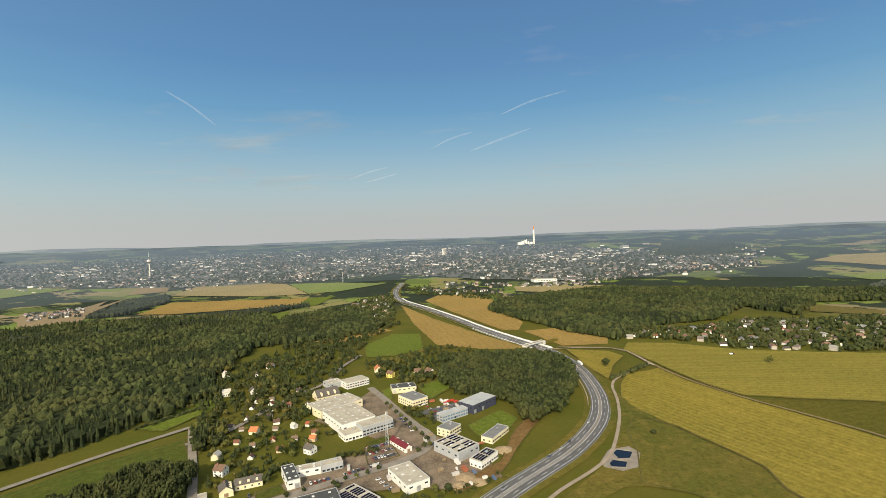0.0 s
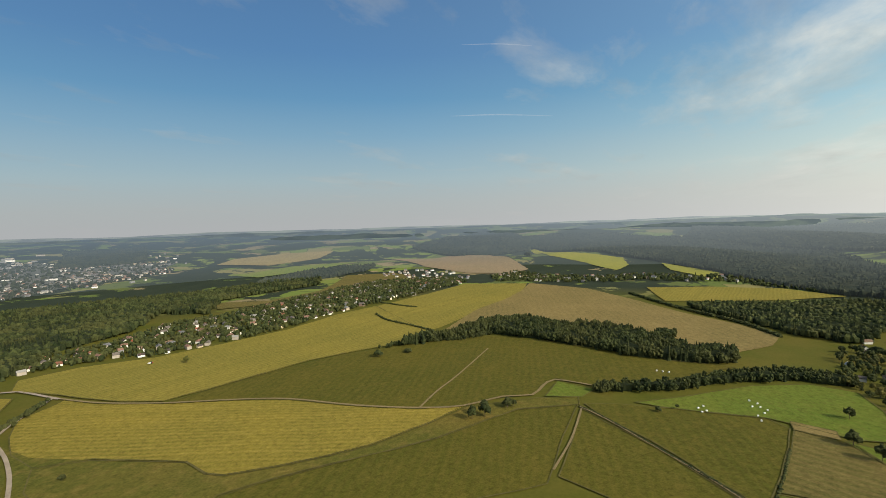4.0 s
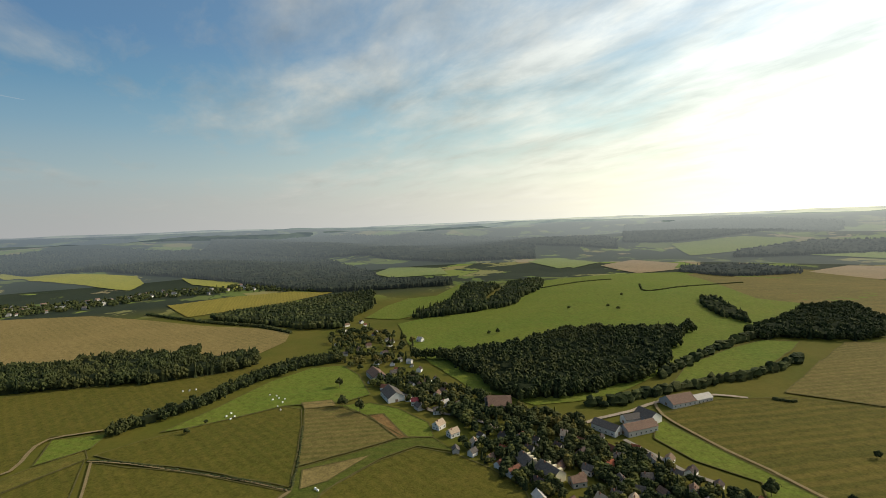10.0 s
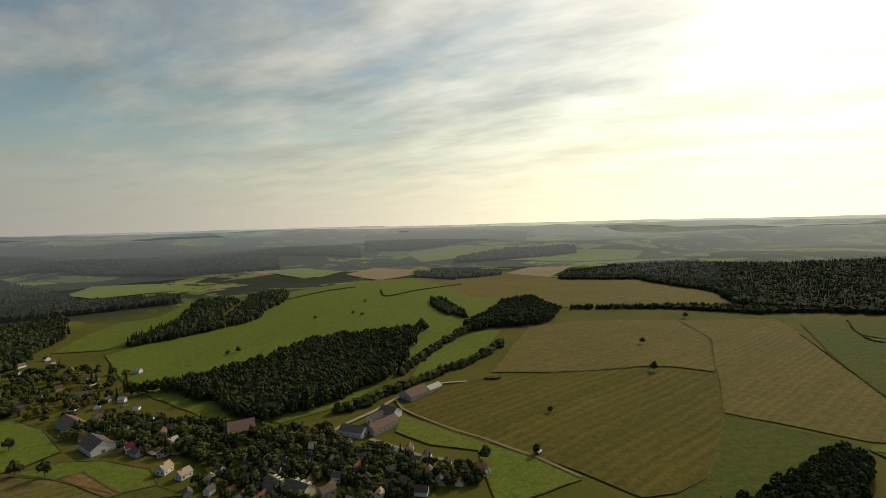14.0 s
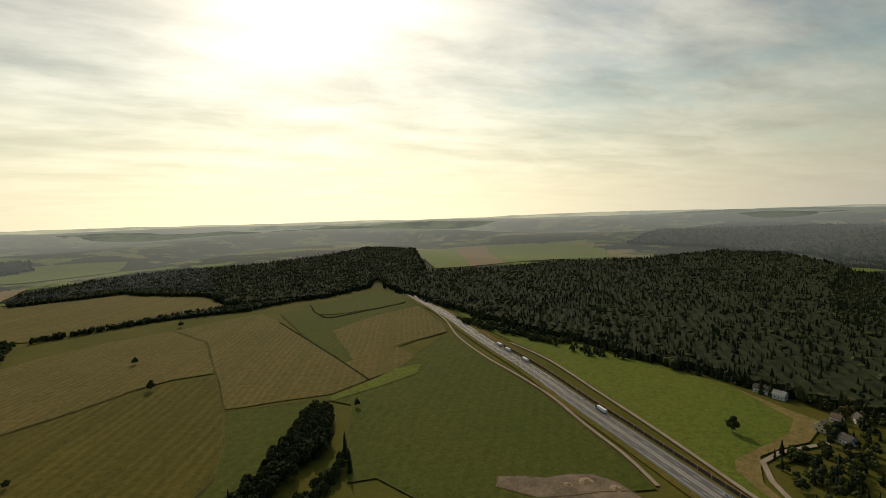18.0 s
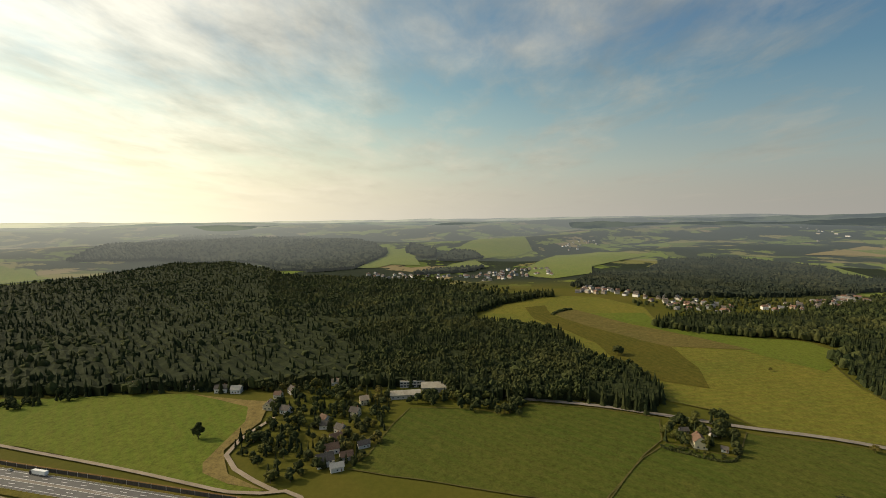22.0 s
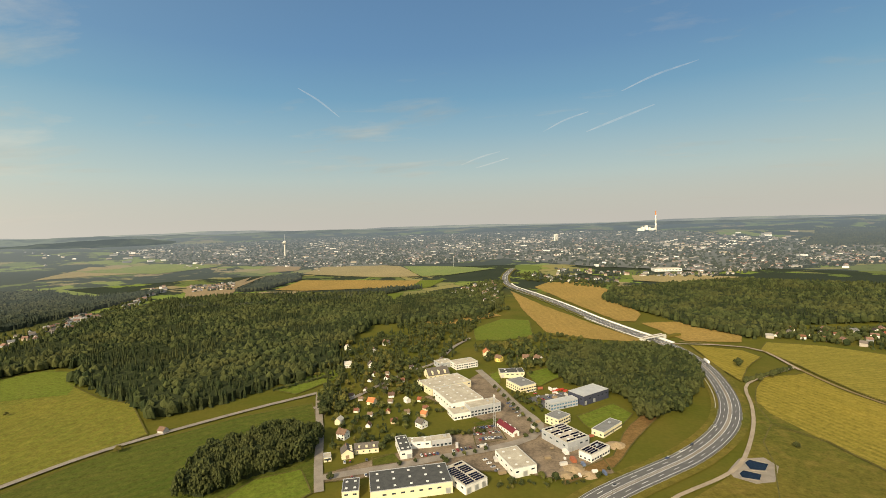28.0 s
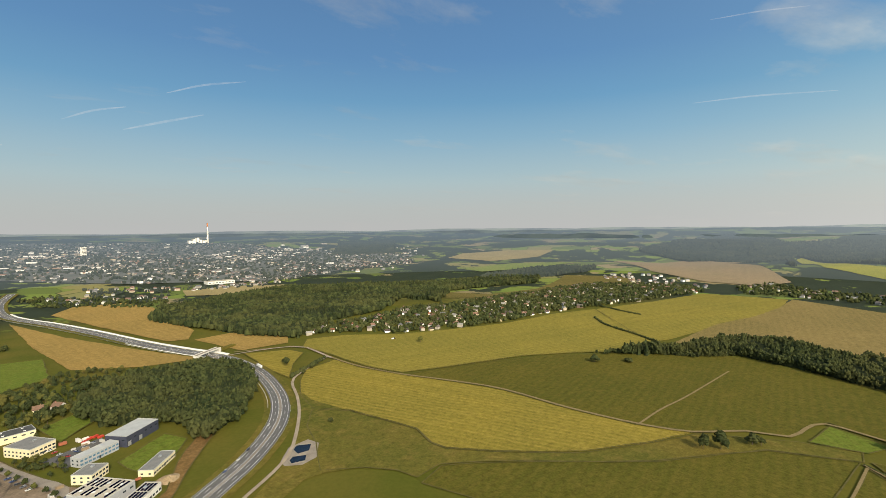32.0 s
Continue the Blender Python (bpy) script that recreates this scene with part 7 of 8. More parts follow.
garden([(-29.3, 824.2), (42.5, 794.3), (91, 691.7), (47.5, 622.2), (-22.3, 648.3), (-71.8, 693.4), (-102.2, 635), (-131.3, 717.3), (-115.2, 720.4), (-71.7, 742.7)], 150, 6, 11, 0.1, 0.1)
garden([(-413.9, 176.3), (-432.8, 201.5), (-435.7, 246.9), (-388.7, 224.9), (-391.7, 210.8), (-397.9, 179.4)], 20, 8, 14, 0.1, 1.0)
garden([(-380.9, 160.2), (-379.9, 170.4), (-363.7, 205.8), (-358.7, 203.8), (-371.9, 166.3)], 28, 2, 3.5, 0.0, 1.0)
garden([(-21.4, 535.7), (-36.5, 583.9), (-51.8, 529.6), (-32.6, 482.4), (-7.3, 439.3), (-5.2, 445.3)], 33, 4, 6, 0.0, 1.0)
garden([(-104.1, 685.2), (-5.1, 686.5), (0.9, 628.2), (-31.5, 568.8), (-45.6, 593.9)], 28, 5, 9, 0.1, 1.0)
woods("garden_trees", [(328, 832), (394, 801), (470, 734), (546, 707), (649, 681), (847, 677), (1121, 623), (1419, 591), (1558, 669), (1467, 815), (1348, 941), (1079, 918), (926, 927), (743, 916), (645, 954), (486, 902), (405, 921)], "leafy garden trees of the village", 85, (6, 11), 0.1, LEAF, 0.6, "trees", False)
woods("garden_trees", [(-284.7, 1159.2), (-268.9, 1516.6), (-168.3, 1596), (-110.7, 1106.9), (-209.5, 1033.4)], "leafy trees of the settlement", 160, (7, 12), 0.1, LEAF, 0.6, "trees", False)
woods("garden_trees", [(-1355.1, -333.9), (-1593.6, -145.9), (-1192.3, 114.2), (-1054.2, 88.1), (-1164.5, -133.7)], "trees of the valley town", 300, (7, 12), 0.2, LEAF, 0.6, "trees", False)
woods("garden_trees", [(-966.2, 332), (-1020.8, 496.4), (-1021.5, 786.2), (-1212.9, 1199.6), (-1095.4, 1084.9), (-856.3, 660.6), (-820.7, 421.7)], "trees of the valley town", 300, (7, 12), 0.2, LEAF, 0.6, "trees", False)
woods("garden_trees", [(1597, 573), (1766, 516), (1684, 400), (1682, 206.3), (1746, 70.1), (1728, -172.2), (1512, -382), (1449, -350), (1610, -159.4), (1591, 65.1), (1510, 186.5), (1484, 354), (1463, 504)], "trees of the valley village", 200, (7, 12), 0.1, LEAF, 0.6, "trees", False)
woods("garden_trees", [(-412.8, -748.3), (-466, -573.7), (-474.9, -425), (-456.9, -418), (-430, -554.8), (-397.8, -721.3)], "tree belt beside the motorway", 70, (7, 11), 0.1, LEAF, 0.6, "trees", False)
woods("garden_trees", [(-144, 1732), (-78.8, 1751.3), (196.5, 1484.9), (180.5, 1366.7), (-71, 1556.7)], "scrub beside the motorway", 120, (6, 10), 0.1, LEAF, 0.6, "trees", False)
woods("garden_trees", [(-324.9, 647.1), (-285.3, 834.1), (-152, 1119.7), (-97.7, 1066.9), (-155.4, 797.6), (-193, 612.5), (-250.8, 510.7)], "wooded gardens below the hill", 230, (7, 12), 0.25, LEAF, 0.6, "trees", False)
hedge([(-367.4, 553.4), (-346.2, 589.7), (-323.9, 629)], 3, 4, "long row of nursery bushes")
hedge([(-352.4, 529.3), (-331.2, 562.6), (-308.9, 599.9)], 3, 4, "long row of nursery bushes")
hedge([(-338.4, 507.3), (-317.2, 538.6), (-294.9, 572.8)], 3, 4, "long row of nursery bushes")
hedge([(-325.4, 487.2), (-304.2, 516.5), (-282.9, 547.8)], 3, 4, "long row of nursery bushes")
hedge([(-194.6, -936.5), (-206.8, -896.6), (-294.2, -919.4), (-385.6, -950.2)], 2, 4, "low dark hedge on the crest")
hedge([(-363.8, -186.5), (-389.9, -182.3), (-414, -176.1)], 2, 2, "trimmed hedge round a garden")
hedge([(-379.9, 161.3), (-371.9, 169.4), (-356.7, 204.8), (-387.7, 226.9)], 2, 2, "dark hedge round a garden")
hedge([(988.6, 648.9), (964.6, 573.4), (958.6, 528.2)], 3, 4, "row of bushes beside the path")
hedge([(860, 576), (813, 520), (784, 447), (756, 388)], 3, 4, "dark hedge along a field edge")
hedge([(374, -737), (372, -642), (360, -551), (349, -481)], 9, 11, "bushes along a stream")
hedge([(289, -671), (287, -587), (300, -520), (311, -466), (320, -421), (326, -371), (334, -356)], 9, 11, "bushes behind the barns")
hedge([(488, 80), (465, 51.2), (410, -2.5), (375, -35.3), (347, -57.8)], 1.3, 2.2, "dark low growth along a track")
hedge([(455, -91.7), (385, -71.7), (351, -60)], 1.3, 2.2, "low dark growth along a track")
hedge([(1316, 83.1), (1145, -28.4), (1025, -127), (921, -171.3)], 5, 7, "dark bushes along a field edge")
hedge([(240.3, -509), (227, -518)], 3, 4, "low bushes on a field edge")
hedge([(778, -994), (705, -926), (694, -1049), (664, -1243)], 2.5, 3.5, "thin hedge across the meadow")
hedge([(915, -793), (911, -941), (894, -1025)], 2.5, 3.5, "thin hedge across the meadow")
hedge([(-876, 166.1), (-910, 193), (-919, 210.2)], 4, 6, "curved dark hedge on the hill")
hedge([(-116, -912), (-139.9, -739), (-156.7, -609), (-164.3, -530)], 1.2, 2, "dark grass line between fields")
hedge([(-198.6, -1048), (-201.1, -930), (-307, -928), (-392, -961)], 1.4, 2.2, "dark track line on the crest")
hedge([(-410, -757), (-425, -659), (-441, -555)], 5, 6, "row of bushes at the forest edge")
hedge([(214.9, 596), (231.3, 610), (254, 627), (281, 651)], 5, 4, "row of young roadside trees")

# ---- traffic ----
car(170.1, 552.8, -99)
truck(193.2, 668.6, -97)
car(87.2, 417.2, -127)
car(74, 405.2, -126)
car(96.3, 430.3, -123)
car(41.5, 343, 53)
truck(-404.8, -558.9, 75)
truck(-396.9, -531.9, 74)
truck(-367, -485.9, 75)
car(-409.4, -636.1, 79)
car(-339.6, -349.2, 72)
truck(-332.8, -321, 68)
car(-284.4, -183, 71)
car(-295.5, -181.9, 70)
car(-389.6, -565, 73)
car(-494.8, -995.8, 82)
car(141.9, 460.4, 76)

# ---- city and landmarks ----
CITY_GROUND = painted("city_gardens_and_streets", (0.075, 0.085, 0.07), (0.14, 0.135, 0.12), 0.012, 0.95)
CITY_WALL = island_hues("city_walls", [(0.0, (0.50, 0.47, 0.42)), (0.18, (0.36, 0.32, 0.27)), (0.36, (0.80, 0.78, 0.74)), (0.62, (0.28, 0.19, 0.14)), (0.70, (0.42, 0.35, 0.25)), (0.84, (0.22, 0.22, 0.225))])
CITY_ROOF = island_hues("city_roofs", [(0.0, (0.13, 0.11, 0.095)), (0.35, (0.19, 0.11, 0.08)), (0.6, (0.12, 0.12, 0.125)), (0.82, (0.25, 0.24, 0.22))])


# city surfaces glow a little: the same haze, put in as emission
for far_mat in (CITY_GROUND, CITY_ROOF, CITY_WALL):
    painted_haze(Nodes(far_mat.node_tree), far_mat.node_tree.nodes["Principled BSDF"])


def city_ground(pts):
    field("city_district", CITY_GROUND, pts, "hazy grey-green city district with many gardens", "city")
    woods("city_trees", pts, "dark park and street trees of the city", 700, (8, 14), 0.1, FAR_WOOD, 0.8, "trees", False)


def blocks(name, spots, label):
    """Joined far buildings: walls and roofs as two stuff meshes."""
    wv, wf, rv, rf = [], [], [], []
    for x, y, yaw, w, d, h, gable in spots:
        z = terrain(x, y)
        c, s = math.cos(yaw), math.sin(yaw)

        def put(data, vs, fs):
            k = len(vs)
            for px, py, pz in data[0]:
                vs.append((x + px * c - py * s, y + px * s + py * c, z + pz))
            fs += [tuple(i + k for i in t) for t in data[1]]
        put(box_data(-w / 2, w / 2, -d / 2, d / 2, -2.0, h), wv, wf)
        if gable:
            r = d * 0.4
            put(([(-w / 2 - 0.4, -d / 2 - 0.4, h), (w / 2 + 0.4, -d / 2 - 0.4, h), (w / 2 + 0.4, d / 2 + 0.4, h), (-w / 2 - 0.4, d / 2 + 0.4, h), (-w / 2, 0, h + r), (w / 2, 0, h + r)], [(0, 1, 5, 4), (2, 3, 4, 5), (1, 2, 5), (3, 0, 4), (3, 2, 1, 0)]), rv, rf)
        else:
            put(box_data(-w / 2 + 0.3, w / 2 - 0.3, -d / 2 + 0.3, d / 2 - 0.3, h, h + 0.6), rv, rf)
    tagged(piece(name, wv, wf, CITY_WALL), label, "buildings", kind="stuff")
    tagged(piece(name + "_roofs", rv, rf, CITY_ROOF), "roofs of " + label, "roofs", kind="stuff")


def city_blocks(pts, n):
    rng = random.Random(5)
    xs, ys = [p[0] for p in pts], [p[1] for p in pts]
    spots = []
    while len(spots) < n:
        x, y = rng.uniform(min(xs), max(xs)), rng.uniform(min(ys), max(ys))
        if inside(x, y, pts):
            big = rng.random() < 0.16
            spots.append((x, y, rng.choice((0.2, 1.77)) + rng.uniform(-0.3, 0.3), rng.uniform(16, 40) if big else rng.uniform(6, 12), rng.uniform(7, 11) if big else rng.uniform(5, 9), rng.uniform(5, 9) if big else rng.uniform(3, 6), not big))
    blocks("city_buildings", spots, "pale houses and blocks of a far city")


def cluster(x, y, n, kind):
    rng = random.Random(int(x) * 3 + n)
    r = math.hypot(x, y)
    out, side = (x / r, y / r), (-y / r, x / r)
    spots = []
    for _ in range(n):
        a, b = rng.gauss(0, 0.022 * r), rng.gauss(0, 0.05 * r)
        px, py = x + out[0] * b + side[0] * a, y + out[1] * b + side[1] * a
        if math.hypot(px, py) > 4600:
            continue
        if kind == "slab":
            spots.append((px, py, math.atan2(side[1], side[0]) + rng.uniform(-0.35, 0.35), rng.uniform(14, 40), 9, rng.uniform(5, 10), False))
        else:
            spots.append((px, py, rng.uniform(0, 3), rng.uniform(8, 22), rng.uniform(7, 11), rng.uniform(3, 6), rng.random() < 0.5))
    blocks("city_quarter", spots, "bright housing blocks of a city quarter" if kind == "slab" else "low buildings of a city quarter")


def far_houses(pts, n, label):
    rng = random.Random(n)
    xs, ys = [p[0] for p in pts], [p[1] for p in pts]
    spots = []
    while len(spots) < n:
        x, y = rng.uniform(min(xs), max(xs)), rng.uniform(min(ys), max(ys))
        if inside(x, y, pts):
            spots.append((x, y, rng.uniform(0, 3), rng.uniform(9, 13), rng.uniform(7, 9), rng.uniform(4, 6), True))
    blocks(label + "_houses", spots, f"small pale houses of a far {label}")
    woods("garden_trees", pts, f"dark garden trees of a far {label}", 420, (6, 11), 0.1, FAR_WOOD, 0.7, "trees", False)


def turned(profile, seg=12):
    """A solid of revolution from (radius, height) pairs."""
    v, f = [], []
    for i, (r, z) in enumerate(profile):
        v += [(r * math.cos(6.2832 * k / seg), r * math.sin(6.2832 * k / seg), z) for k in range(seg)]
        if i:
            b = (i - 1) * seg
            f += [(b + k, b + (k + 1) % seg, b + seg + (k + 1) % seg, b + seg + k) for k in range(seg)]
    f.append(tuple(range(len(v) - seg, len(v))))
    return v, f


RED_PAINT = plain("red_paint", (0.42, 0.05, 0.03), 0.5)


def at_ground(x, y, yaw=0.0):
    return pose(x, y, terrain(x, y) + lift_at(x, y), 0, 0, yaw)


def tv_tower(x, y):
    root = thing("tv_tower", at_ground(x, y), "slender pale concrete television tower with platforms", "tower")
    r = math.hypot(x, y) / 808.0
    piece("shaft", *turned([(3.4 * r / 3, -1), (2.6 * r / 3, 16 * r), (1.6 * r / 3, 22 * r)]), CONCRETE, root)
    piece("platform", *turned([(1.6 * r, 20 * r), (3.2 * r, 21.2 * r), (3.2 * r, 23.4 * r), (1.8 * r, 24.2 * r)]), CONCRETE, root)
    piece("antenna", *turned([(0.5 * r, 24 * r), (0.3 * r, 36 * r)], 6), STEEL, root)


def smoke_stack(x, y):
    root = thing("smoke_stack", at_ground(x, y), "very tall pale factory chimney with coloured bands", "chimney")
    r = math.hypot(x, y) / 808.0
    for k in range(5):
        a, b = 1.5 - 0.12 * k, 1.5 - 0.12 * (k + 1)
        piece("chimney_band", *turned([(a * r, 6.2 * k * r - (1 if k == 0 else 0)), (b * r, 6.2 * (k + 1) * r)]), (CONCRETE, WHITE_WALL, CONCRETE, WHITE_WALL, ROOFS["orange"])[k], root)
    

def power_plant(x, y):
    root = thing("power_plant", at_ground(x, y, 10), "pale boiler houses of a power plant", "power plant")
    r = math.hypot(x, y) / 808.0
    for k, (a, b, h) in enumerate(((-12, -7, 4), (-6, -2, 6), (-1, 3, 8), (4, 7, 5), (8, 14, 4))):
        box("boiler_house", a * r, b * r, -3 * r, 3 * r, -2, h * r, WHITE_WALL, root)
        box("boiler_roof", a * r + 1, b * r - 1, -3 * r + 1, 3 * r - 1, h * r, h * r + 1.5, GREYROOF, root)


def long_hall(x, y):
    root = thing("retail_hall", at_ground(x, y, 8), "long bright white retail hall before the city", "hall")
    box("wall", -46, 46, -20, 20, -2, 8, WHITE_WALL, root)
    box("roof", -45, 45, -19, 19, 8, 8.6, PALE_ROOF, root)
    for k in range(8):
        box("window", -42 + 11 * k, -35 + 11 * k, -20.2, -19.9, 2, 4.5, GLASS, root)


def hotel_tower(x, y):
    root = thing("tower_block", at_ground(x, y, 30), "pale city tower block", "tower block")
    r = math.hypot(x, y) / 808.0
    box("wall", -3 * r, 3 * r, -2 * r, 2 * r, -2, 12 * r, WHITE_WALL, root)
    for k in range(6):
        box("window_band", -2.9 * r, 2.9 * r, -2 * r - 0.2, -2 * r + 0.1, (1.2 + 1.8 * k) * r, (1.9 + 1.8 * k) * r, GLASS, root)
    box("roof", -2.4 * r, 2.4 * r, -1.5 * r, 1.5 * r, 12 * r, 12.8 * r, GREYROOF, root)


def bar(a, b, r):
    """A thin square bar between two points."""
    a, b = Vector(a), Vector(b)
    t = (b - a).normalized()
    u = t.orthogonal().normalized() * r
    w = t.cross(u).normalized() * r
    v = [tuple(p + q) for p in (a, b) for q in (u, w, -u, -w)]
    return v, [(k, (k + 1) % 4, 4 + (k + 1) % 4, 4 + k) for k in range(4)]


def lattice_mast(x, y, h):
    root = thing("lattice_mast", at_ground(x, y), "tall grey steel lattice mast with aerials", "mast")
    wide = 1.3
    feet = [(sx * wide, sy * wide) for sx, sy in ((-1, -1), (1, -1), (1, 1), (-1, 1))]
    for fx, fy in feet:
        piece("leg", *bar((fx, fy, -0.5), (fx * 0.3, fy * 0.3, h), 0.16), STEEL, root)
    n = 7
    for k in range(n):
        z0, z1 = h * k / n, h * (k + 1) / n
        s0, s1 = 1 - 0.7 * k / n, 1 - 0.7 * (k + 1) / n
        bits = []
        for i in range(4):
            a, b = feet[i], feet[(i + 1) % 4]
            bits.append(bar((a[0] * s0, a[1] * s0, z0), (b[0] * s1, b[1] * s1, z1), 0.08))
            bits.append(bar((a[0] * s1, a[1] * s1, z1), (b[0] * s1, b[1] * s1, z1), 0.08))
        piece("bracing", *joined(*bits), STEEL, root)
    for k in range(3):
        a = 2.094 * k
        box("aerial", math.cos(a) * 0.9 - 0.25, math.cos(a) * 0.9 + 0.25, math.sin(a) * 0.9 - 0.25, math.sin(a) * 0.9 + 0.25, h - 3.0, h - 0.4, WHITE_PAINT, root, "white aerial panel")


def car_row(x0, y0, x1, y1, n):
    rng = random.Random(n + int(x0))
    yaw = math.degrees(math.atan2(y1 - y0, x1 - x0)) + 90
    gap = math.hypot(x1 - x0, y1 - y0) / max(1, n - 1)
    step = max(2.6, gap)
    m = max(2, int(math.hypot(x1 - x0, y1 - y0) / step) + 1)
    for k in range(m):
        if rng.random() < 0.1:
            continue
        t = k / max(1, m - 1)
        car(x0 + (x1 - x0) * t, y0 + (y1 - y0) * t, yaw + rng.choice((0, 180)) + rng.uniform(-4, 4), 0.15, "parked cars", "car parked in a yard of the estate")


def make_bale():
    root = thing("bale", pose(0, 0, -500), "white wrapped round silage bale lying on grass", "bale")
    w_ = piece("wrapping", *wheel_data(0.85, 1.5, 12), WHITE_PAINT, root)
    w_.location = (0, 0, 0.8)
    return root


BALE = make_bale()


def bale(x, y):
    tagged(copy_thing(BALE, at_ground(x, y, (x * 37) % 180)), "white wrapped round silage bale lying on grass", "bale", "bales on the pasture")


SAND = painted("heaped_sand", (0.24, 0.175, 0.10), (0.36, 0.27, 0.165), 0.6, 0.95, 0, 0.3)


def heap(x, y, r, h):
    rng = random.Random(int(x + y))
    v, f = [(0, 0, h)], []
    for i in range(1, 5):
        for k in range(14):
            a = 6.2832 * k / 14
            q = r * i / 4 * rng.uniform(0.85, 1.15)
            v.append((q * math.cos(a), q * math.sin(a), h * (1 - i / 4) ** 1.2 * rng.uniform(0.8, 1.1) - (0.5 if i == 4 else 0)))
    for k in range(14):
        f.append((0, 1 + k, 1 + (k + 1) % 14))
        for i in range(3):
            b = 1 + i * 14
            f.append((b + k, b + 14 + k, b + 14 + (k + 1) % 14, b + (k + 1) % 14))
    ob = piece("mound", v, f, SAND)
    ob.matrix_world = at_ground(x, y)
    tagged(ob, "rough mound of pale sand and rubble", "heap", "heaps of sand")


WATER = plain("dark_water", (0.008, 0.012, 0.018), 0.10)


def basin(pts):
    """A sunken basin: pale rim and dark water."""
    cx, cy = sum(p[0] for p in pts) / len(pts), sum(p[1] for p in pts) / len(pts)
    z = terrain(cx, cy) + lift_at(cx, cy) * 1.4
    v, f = [], []
    n = len(pts)
    for s, dz in ((1.16, 0.15), (1.16, 0.75), (1.05, 0.75), (1.0, 0.35)):
        v += [((p[0] - cx) * s, (p[1] - cy) * s, dz) for p in pts]
    for i in range(3):
        f += [(i * n + k, i * n + (k + 1) % n, (i + 1) * n + (k + 1) % n, (i + 1) * n + k) for k in range(n)]
    rim = piece("retention_basin", v, f, OLD_ASPHALT)
    rim.matrix_world = pose(cx, cy, z)
    tagged(rim, "retention basin with pale rim and dark water", "basin", "retention basins")
    piece("water", [((p[0] - cx) * 1.01, (p[1] - cy) * 1.01, 0.4) for p in pts], [tuple(range(n))], WATER, rim, "still dark blue water")


def tractor(x, y, yaw):
    root = thing("tractor", at_ground(x, y, yaw), "small tractor with trailer standing on a field", "tractor")
    loft([(-1.8, 0.6, 0.9, 1.5), (1.9, 0.55, 0.8, 1.6), (2.2, 0.5, 0.9, 1.4)], "hood", RED_PAINT, root)
    box("cab", -1.6, 0.2, -0.8, 0.8, 1.4, 2.8, GLASS, root)
    box("trailer", -7.0, -2.4, -1.2, 1.2, 0.9, 2.4, WHITE_PAINT, root)
    for px, r in ((-1.1, 0.85), (1.4, 0.55), (-5.6, 0.5)):
        for py in (-0.95, 0.95):
            wh = piece("wheel", *wheel_data(r, 0.4), TYRE, root)
            wh.location = (px, py, r)


def red_container(x, y):
    root = thing("container", at_ground(x, y, (x * 13) % 60), "red steel skip container in the yard", "container", "red containers")
    loft([(-2.6, 1.1, 0.2, 1.7), (-2.2, 1.15, 0.1, 1.9), (2.2, 1.15, 0.1, 1.9), (2.6, 1.1, 0.2, 1.7)], "body", RED_PAINT, root)
    for k in (-1.5, 0, 1.5):
        box("rib", k - 0.1, k + 0.1, -1.25, 1.25, 0.15, 1.75, RED_PAINT, root)


for label_, spots_ in FAR_SPOTS:
    blocks("town_houses", spots_, f"small pale {label_}s with pitched roofs")


# ---- containers and stacks in the yards ----
CRATE_PAINT = hues("container_paint", [(0.0, (0.45, 0.43, 0.40)), (0.3, (0.10, 0.13, 0.20)), (0.45, (0.30, 0.10, 0.05)), (0.6, (0.24, 0.18, 0.11)), (0.8, (0.60, 0.58, 0.54))], 0.6)


def make_container():
    """A ribbed steel container with two doors."""
    root = thing("storage_container", pose(0, 0, -500), "weathered steel storage container in the yard", "container")
    loft([(-3.0 + 0.33 * k, 1.2 if k % 2 else 1.26, 0.1, 2.5) for k in range(19)], "body", CRATE_PAINT, root)
    for s in (-1, 1):
        door = box("door", 2.95, 3.02, min(s * 0.02, s * 1.18), max(s * 0.02, s * 1.18), 0.15, 2.45, CRATE_PAINT, root)
        box("lock_bar", 3.02, 3.06, s * 0.3 - 0.03, s * 0.3 + 0.03, 0.2, 2.4, STEEL, door)
    return root


CONTAINER = make_container()


def yard_clutter(x, y, spread, n):
    rng = random.Random(int(x * 3 + y))
    for _ in range(n):
        px, py = x + rng.gauss(0, spread), y + rng.gauss(0, spread)
        if any(abs(px - a) < 14.0 and abs(py - b) < 14.0 for a, b in SPOTS):
            continue
        ob = copy_thing(CONTAINER, pose(px, py, terrain(px, py) + lift_at(px, py) * 1.6 + 0.3, 0, 0, rng.choice((20, 110)) + rng.uniform(-8, 8)))
        k = rng.uniform(0.5, 1.1)
        ob.scale = (k, k * rng.uniform(0.8, 1.3), k)
        tagged(ob, "weathered steel storage container in the yard", "container", "yard containers")

# ---- the far city ----
CITY = [(-2466.7, 2191.6), (-1738.5, 1974.4), (-1199.9, 1986), (-445, 2059.2), (-231.7, 2285.4), (143.1, 1933.2), (561.2, 1778.9), (1221.9, 2032.7), (1566.4, 2248), (1260.9, 2755.6), (811.5, 3587.9), (-405.1, 4025.1), (-1687.7, 3647.8), (-2628.7, 2812.5)]
city_ground(CITY)
city_blocks(CITY, 2700)
cluster(-2251.6, 2171.8, 26, "slab")
cluster(-2351.3, 2388.7, 22, "slab")
cluster(-1943.8, 2457.2, 24, "slab")
cluster(-1979.5, 2612.7, 14, "slab")
cluster(-1467.2, 2211.8, 26, "low")
cluster(-1490.7, 2881, 30, "slab")
cluster(-1456.7, 3056.4, 22, "slab")
cluster(-1166, 2668.4, 30, "low")
